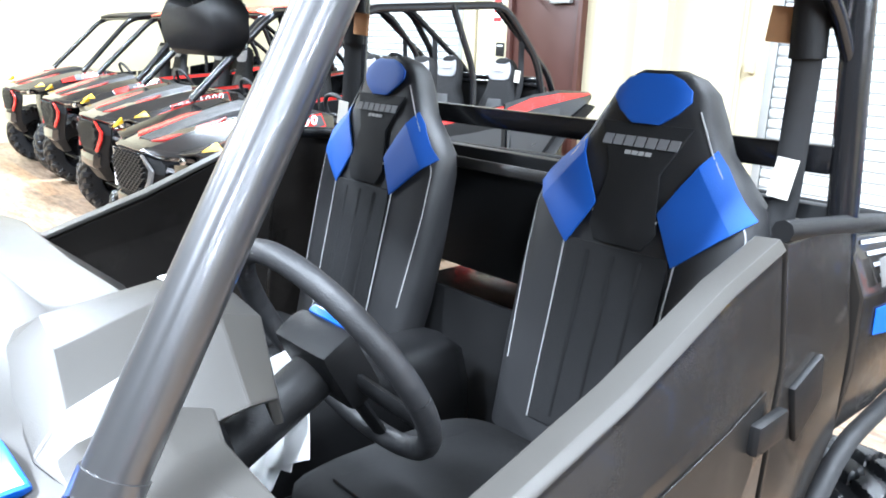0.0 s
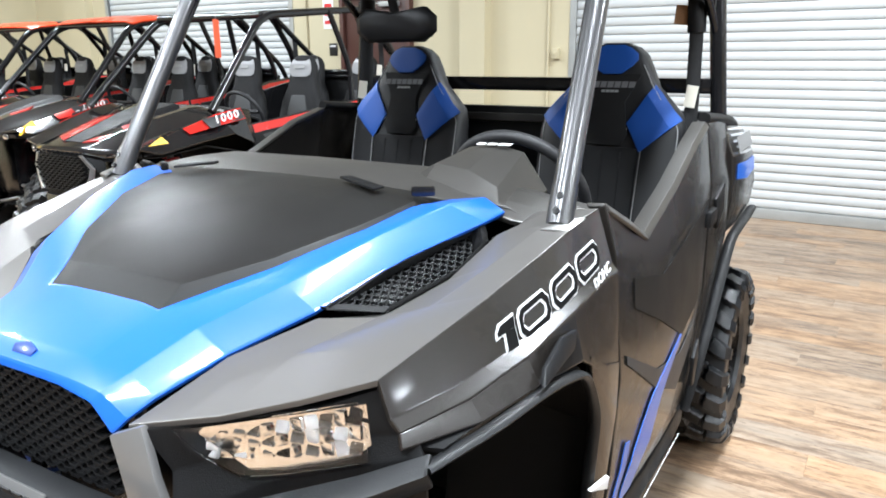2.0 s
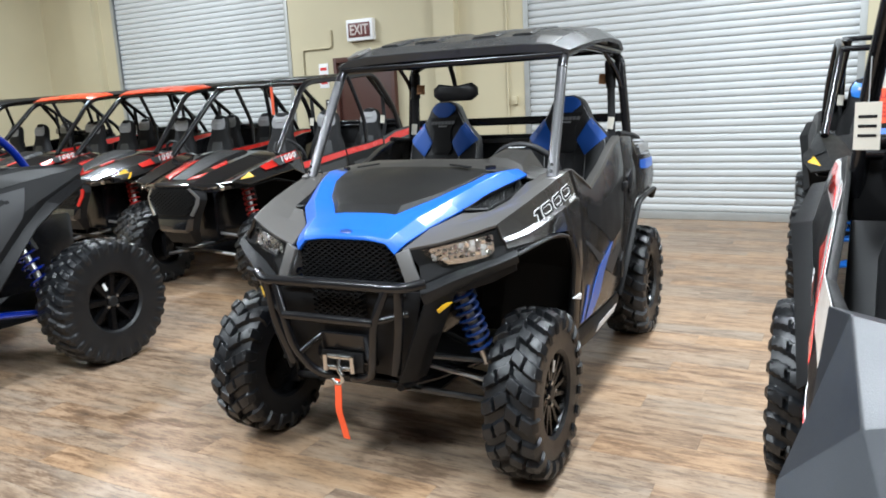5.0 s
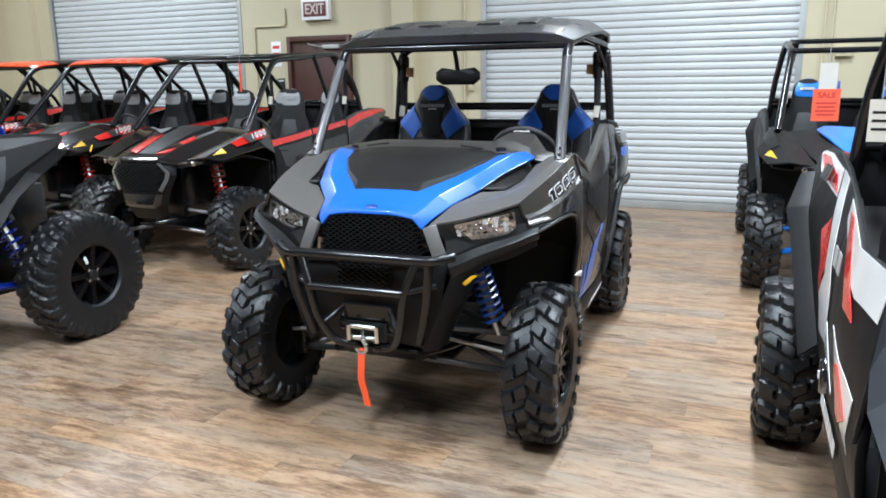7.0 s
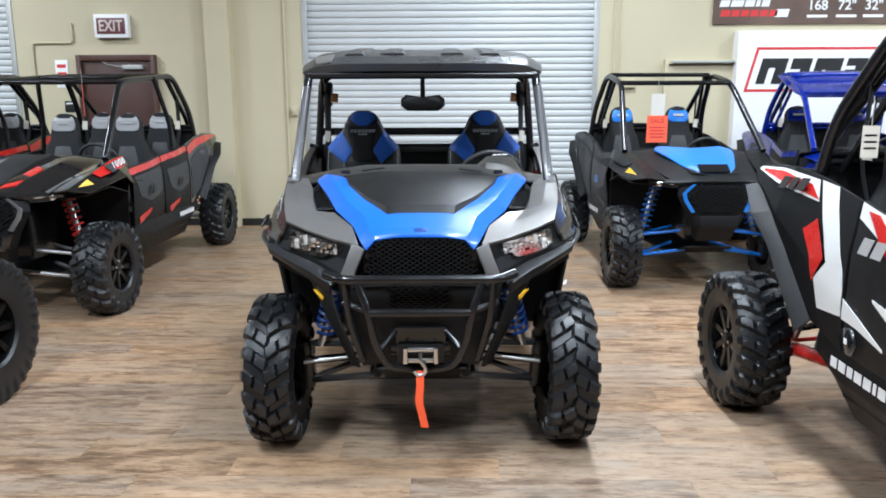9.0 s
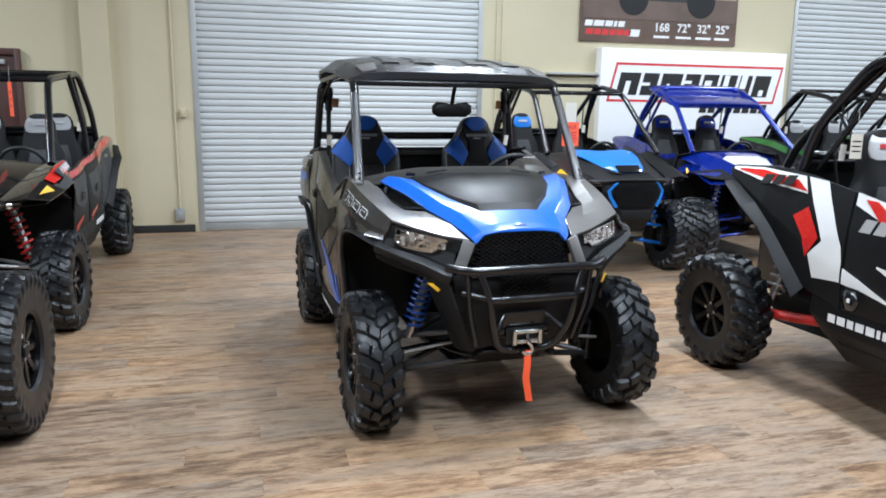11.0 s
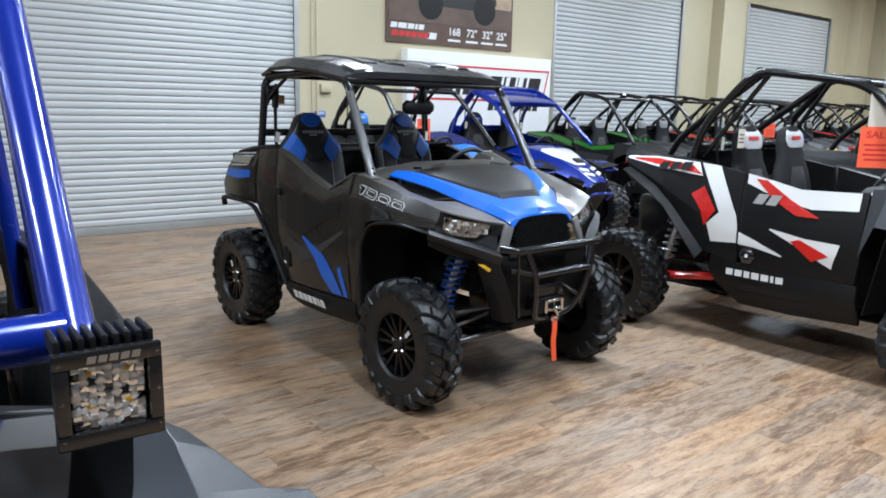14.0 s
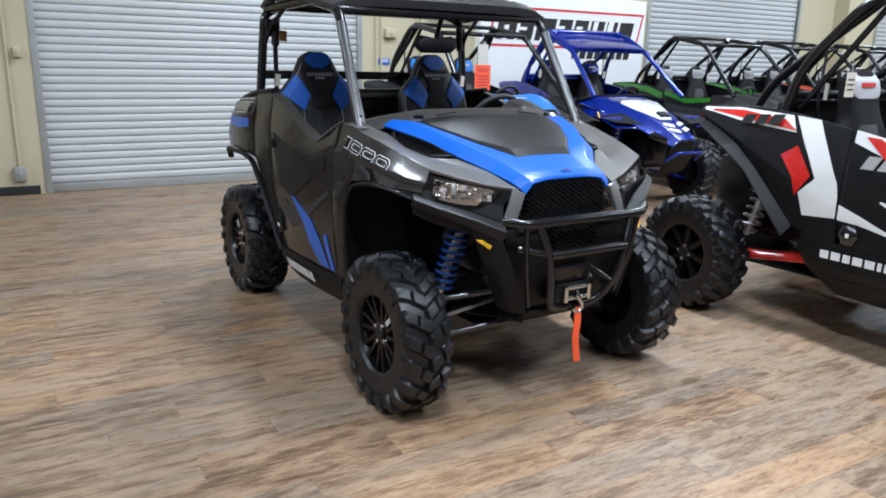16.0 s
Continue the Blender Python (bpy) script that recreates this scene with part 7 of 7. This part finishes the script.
# white machine with red graphics
white = sport_machine(pose(2.46, -1.73, 0), "white and red two-seat sport machine with a black cage", 2.29, 1, BLACKP, RED, RED, SHOCKRED, TUBE, SEATWHITE, "white", track=0.742, wide=0.95, a_half=0.52, a_y=0.08, a_lift=-0.25, hood_col=WHITEP, bracket=WHITEP, tail=RED)
# light blue and black machine
sport_machine(pose(2.34, 3.28, 0, 0, 0, 2), "black and light blue two-seat sport machine with a bare black cage", 2.29, 1, BLACKP, GREYP, ARMBLUE, ARMBLUE, TUBE, LIGHTBLUE, "blue", hood_col=BLACKP, bracket=LIGHTBLUE, hood_panel=LIGHTBLUE)
# deep blue machine with a white hood and blue roof
sport_machine(pose(4.12, 3.40, 0, 0, 0, -4), "deep blue two-seat sport machine with a white hood and blue roof", 2.20, 1, DEEPBLUE, DEEPBLUE, DEEPBLUE, DEEPBLUE, DEEPBLUE, DEEPBLUE, "deep", hood_col=DEEPBLUE, bracket=DEEPBLUE, roof=(DEEPBLUE, DEEPBLUE), hood_panel=WHITEP, drop=0.12)
# machines further along the wall
GREEN_SET = dict(fender_art=False, wb=2.29, rows=1, body=GREYP, arms=TUBE, coil=GREEN, cage_col=TUBE, trim=SEATGREY, kind="black")
sport_machine(pose(6.25, 3.3, 0), "black sport machine with lime green panels", accent=GREEN, **GREEN_SET)
sport_machine(pose(8.1, 3.4, 0), "black sport machine with lime green panels", accent=GREEN, **GREEN_SET)
sport_machine(pose(9.95, 3.4, 0), "black sport machine with orange-red panels", accent=ORANGE, **GREEN_SET)
sport_machine(pose(11.8, 3.5, 0), "black sport machine with red panels and a dark roof", accent=RED, roof=(HOODBLK, HOODBLK), **GREEN_SET)
sport_machine(pose(13.7, 3.5, 0), "black sport machine with blue panels", accent=DEEPBLUE, **GREEN_SET)
sport_machine(pose(15.6, 3.5, 0), "black sport machine with red panels", accent=RED, **GREEN_SET)
# second row behind the white machine
GREY_SET = dict(wb=2.29, rows=1, body=GREYP, arms=TUBE, coil=SHOCKRED, trim=SEATGREY, kind="black")
sport_machine(pose(4.75, -1.9, 0), "dark grey two-seat sport machine with a black cage", accent=GREYP, cage_col=TUBE, **GREY_SET)
sport_machine(pose(6.9, -1.5, 0), "dark sport machine with a red cage and grey roof", accent=RED, cage_col=RED, roof=(SEATGREY, SEATGREY), **GREY_SET)
sport_machine(pose(9.0, -1.5, 0), "deep blue sport machine with a black cage", accent=DEEPBLUE, cage_col=TUBE, **GREY_SET)

# ---- pod lamp and cross tube on the blue-caged machine ----
part("cage_cross", tube([(-0.50, 0.27, 1.375), (0.50, 0.27, 1.375)], 0.026, 10), DEEPBLUE, turbo_s, "deep blue cross tube")
POD = pose(0.500, 0.090, 1.369, 90, 0, -2) @ Matrix.Scale(1.0, 4)
pod = part("pod_lamp", box(0.080, 0.072, 0.045, (0, 0, -0.022), bev=0.008), BLACKP, turbo_s, "square black lamp pod with four clear lenses", at=POD)
bz = bmesh.new()
for sx, sy, w, h in ((0, 0.036, 0.088, 0.014), (0, -0.036, 0.088, 0.014), (0.038, 0, 0.012, 0.0585), (-0.038, 0, 0.012, 0.0585)):
    box(w, h, 0.012, (sx, sy, 0.006), bev=0.002, bm=bz)
part("bezel", bz, GLOSSBLK, pod, "black bezel")
for i in range(9):
    part("cooling_fin", box(0.0055, 0.016, 0.046, (-0.038 + 0.0095 * i, 0.044, -0.024), bev=0.002), BLACKP, pod)
# pod lens facets, many whitened to paint in the sparkle
for i in range(9):
    for j in range(9):
        part("lamp_facet", box(0.0074, 0.0074, 0.004, (-0.0264 + 0.0066 * i, -0.0255 + 0.0064 * j, 0.0015), (0.9 * rng_tilt(i, j), 0.9 * rng_tilt(j + 3, i), 45 * (i % 2)), 0.001), LENS if (i * 3 + j) % 5 in (1, 3) else GLOSSBLK if (i + 2 * j) % 7 == 0 else GLINT, pod)
for sx in (-1, 1):
    for sy in (-1, 1):
        part("led", box(0.005, 0.004, 0.003, (sx * 0.0155, sy * 0.0145 + 0.006, 0.003), bev=0.001), YELLOW, pod)
    for sy in (-1, 0, 1):
        part("screw", disc(0.0032, 0, 0.003, 8), CHROME, pod, at=pose(sx * 0.039, sy * 0.034, 0.0115, 0, -90, 0))
part("reflector_plate", box(0.062, 0.060, 0.003, (0, 0, -0.0085), bev=0), GLINT, pod)
bars("pod_mark", [0.007] * 5, 0.006, 0.002, ALU, pod, pose(0.004, 0.0355, 0.0122), 0.0006)
part("pod_bracket", sheet([[(0.475, 0.115, 1.345), (0.525, 0.115, 1.345)], [(0.47, 0.15, 1.25), (0.53, 0.15, 1.25)], [(0.47, 0.20, 1.14), (0.53, 0.20, 1.14)]], 0.006, bev=0.002), TUBE, turbo_s)


# ---- hanging tags ----
def sale_tag(x, y, z, turn, pouch=True):
    ob = thing("sale_tag", pose(x, y, z, 0, 0, turn), "orange paper sale tag in a clear pouch hung on a cage", "tag", "sale tags")
    part("card", box(0.20, 0.002, 0.25, (0, 0, -0.125), bev=0), ORANGETAG, ob, "fluorescent orange card")
    lettering("tag_word", "SALE", 0.058, SIGNRED, ob, facing((0, -0.002, -0.05), (1, 0, 0), (0, 0, 1)), 0.0005, 0.0, 1.1, 0.001)
    for i in range(4):
        part("text_bar", box(0.15 - 0.02 * (i % 2), 0.001, 0.012, (0, -0.0018, -0.11 - 0.03 * i), bev=0), SIGNRED, ob)
    if pouch:
        part("pouch", box(0.13, 0.003, 0.20, (0, 0.0035, 0.10), bev=0), PAPER, ob, "pale paper sheet")
    part("cord", tube([(0, 0.004, 0.19), (0, 0.01, 0.34)], 0.002, 5), STITCH, ob)
    return ob


def paper_tag(x, y, z, turn, sx, sz, material, label):
    """A small card that hangs from a cord on a cage tube."""
    ob = thing("paper_tag", pose(x, y, z, 0, 0, turn), label, "tag", "paper tags")
    part("card", box(sx, 0.002, sz, (0, 0, -sz / 2), bev=0), material, ob)
    for i in range(3):
        part("text_bar", box(sx * 0.7, 0.001, sz * 0.06, (0, -0.0018, -sz * (0.3 + 0.2 * i)), bev=0), GREYP if material is PAPER else SIGNRED, ob)
    part("cord", tube([(0, 0, 0), (0, 0.004, 0.12)], 0.0015, 5), STITCH, ob)
    return ob


paper_tag(-3.01, 2.95, 1.80, -62, 0.11, 0.26, ORANGETAG, "narrow orange paper tag hung on a black cage")
paper_tag(1.85, -0.27, 1.53, -10, 0.065, 0.13, PAPER, "pale paper tag hung on the black cage tube")
sale_tag(2.03, 3.70, 1.52, 6)
sale_tag(1.93, -1.12, 1.57, -55)
sale_tag(9.9, 3.9, 1.50, -40, False)
sale_tag(6.3, -0.7, 1.55, -50, False)

# ---- floor planks ----
PL, PW, PT = 1.22, 0.182, 0.006


def plank_verts(x, y):
    a, b, e = PL / 2 - 0.0003, PW / 2 - 0.0003, 0.0008
    lo = [(x + sx * a, y + sy * b, -PT) for sx, sy in ((-1, -1), (1, -1), (1, 1), (-1, 1))]
    mid = [(x + sx * a, y + sy * b, -0.0006) for sx, sy in ((-1, -1), (1, -1), (1, 1), (-1, 1))]
    top = [(x + sx * (a - e), y + sy * (b - e), 0.0) for sx, sy in ((-1, -1), (1, -1), (1, 1), (-1, 1))]
    return lo + mid + top


PLANK_FACES = [(8, 9, 10, 11)] + [(i + k, (i + 1) % 4 + k, (i + 1) % 4 + 4 + k, i + 4 + k) for k in (0, 4) for i in range(4)]
plank = bpy.data.meshes.new("plank")
plank.from_pydata(plank_verts(0, 0), [], PLANK_FACES)
plank.materials.append(FLOOR_A)
far_v, far_f = [], []
rng = random.Random(5)
row = 0
y = WALL_Y + 0.2
while y > Y_S:
    shift = (row * 0.41 + rng.uniform(-0.12, 0.12)) % PL
    x = X_W - shift
    while x < X_E:
        cx = x + PL / 2
        if -3.3 < cx < 2.75 and -3.4 < y < WALL_Y:
            link("plank", plank, floor, at=pose(cx, y, 0))
        else:
            k = len(far_v)
            far_v += plank_verts(cx, y)
            far_f += [tuple(i + k for i in f) for f in PLANK_FACES]
        x += PL
    y -= PW
    row += 1
far = bpy.data.meshes.new("planks_beyond")
far.from_pydata(far_v, [], far_f)
far.materials.append(FLOOR_B)
tagged(link("planks_beyond", far, floor), "streaky brown vinyl planks", kind="stuff")
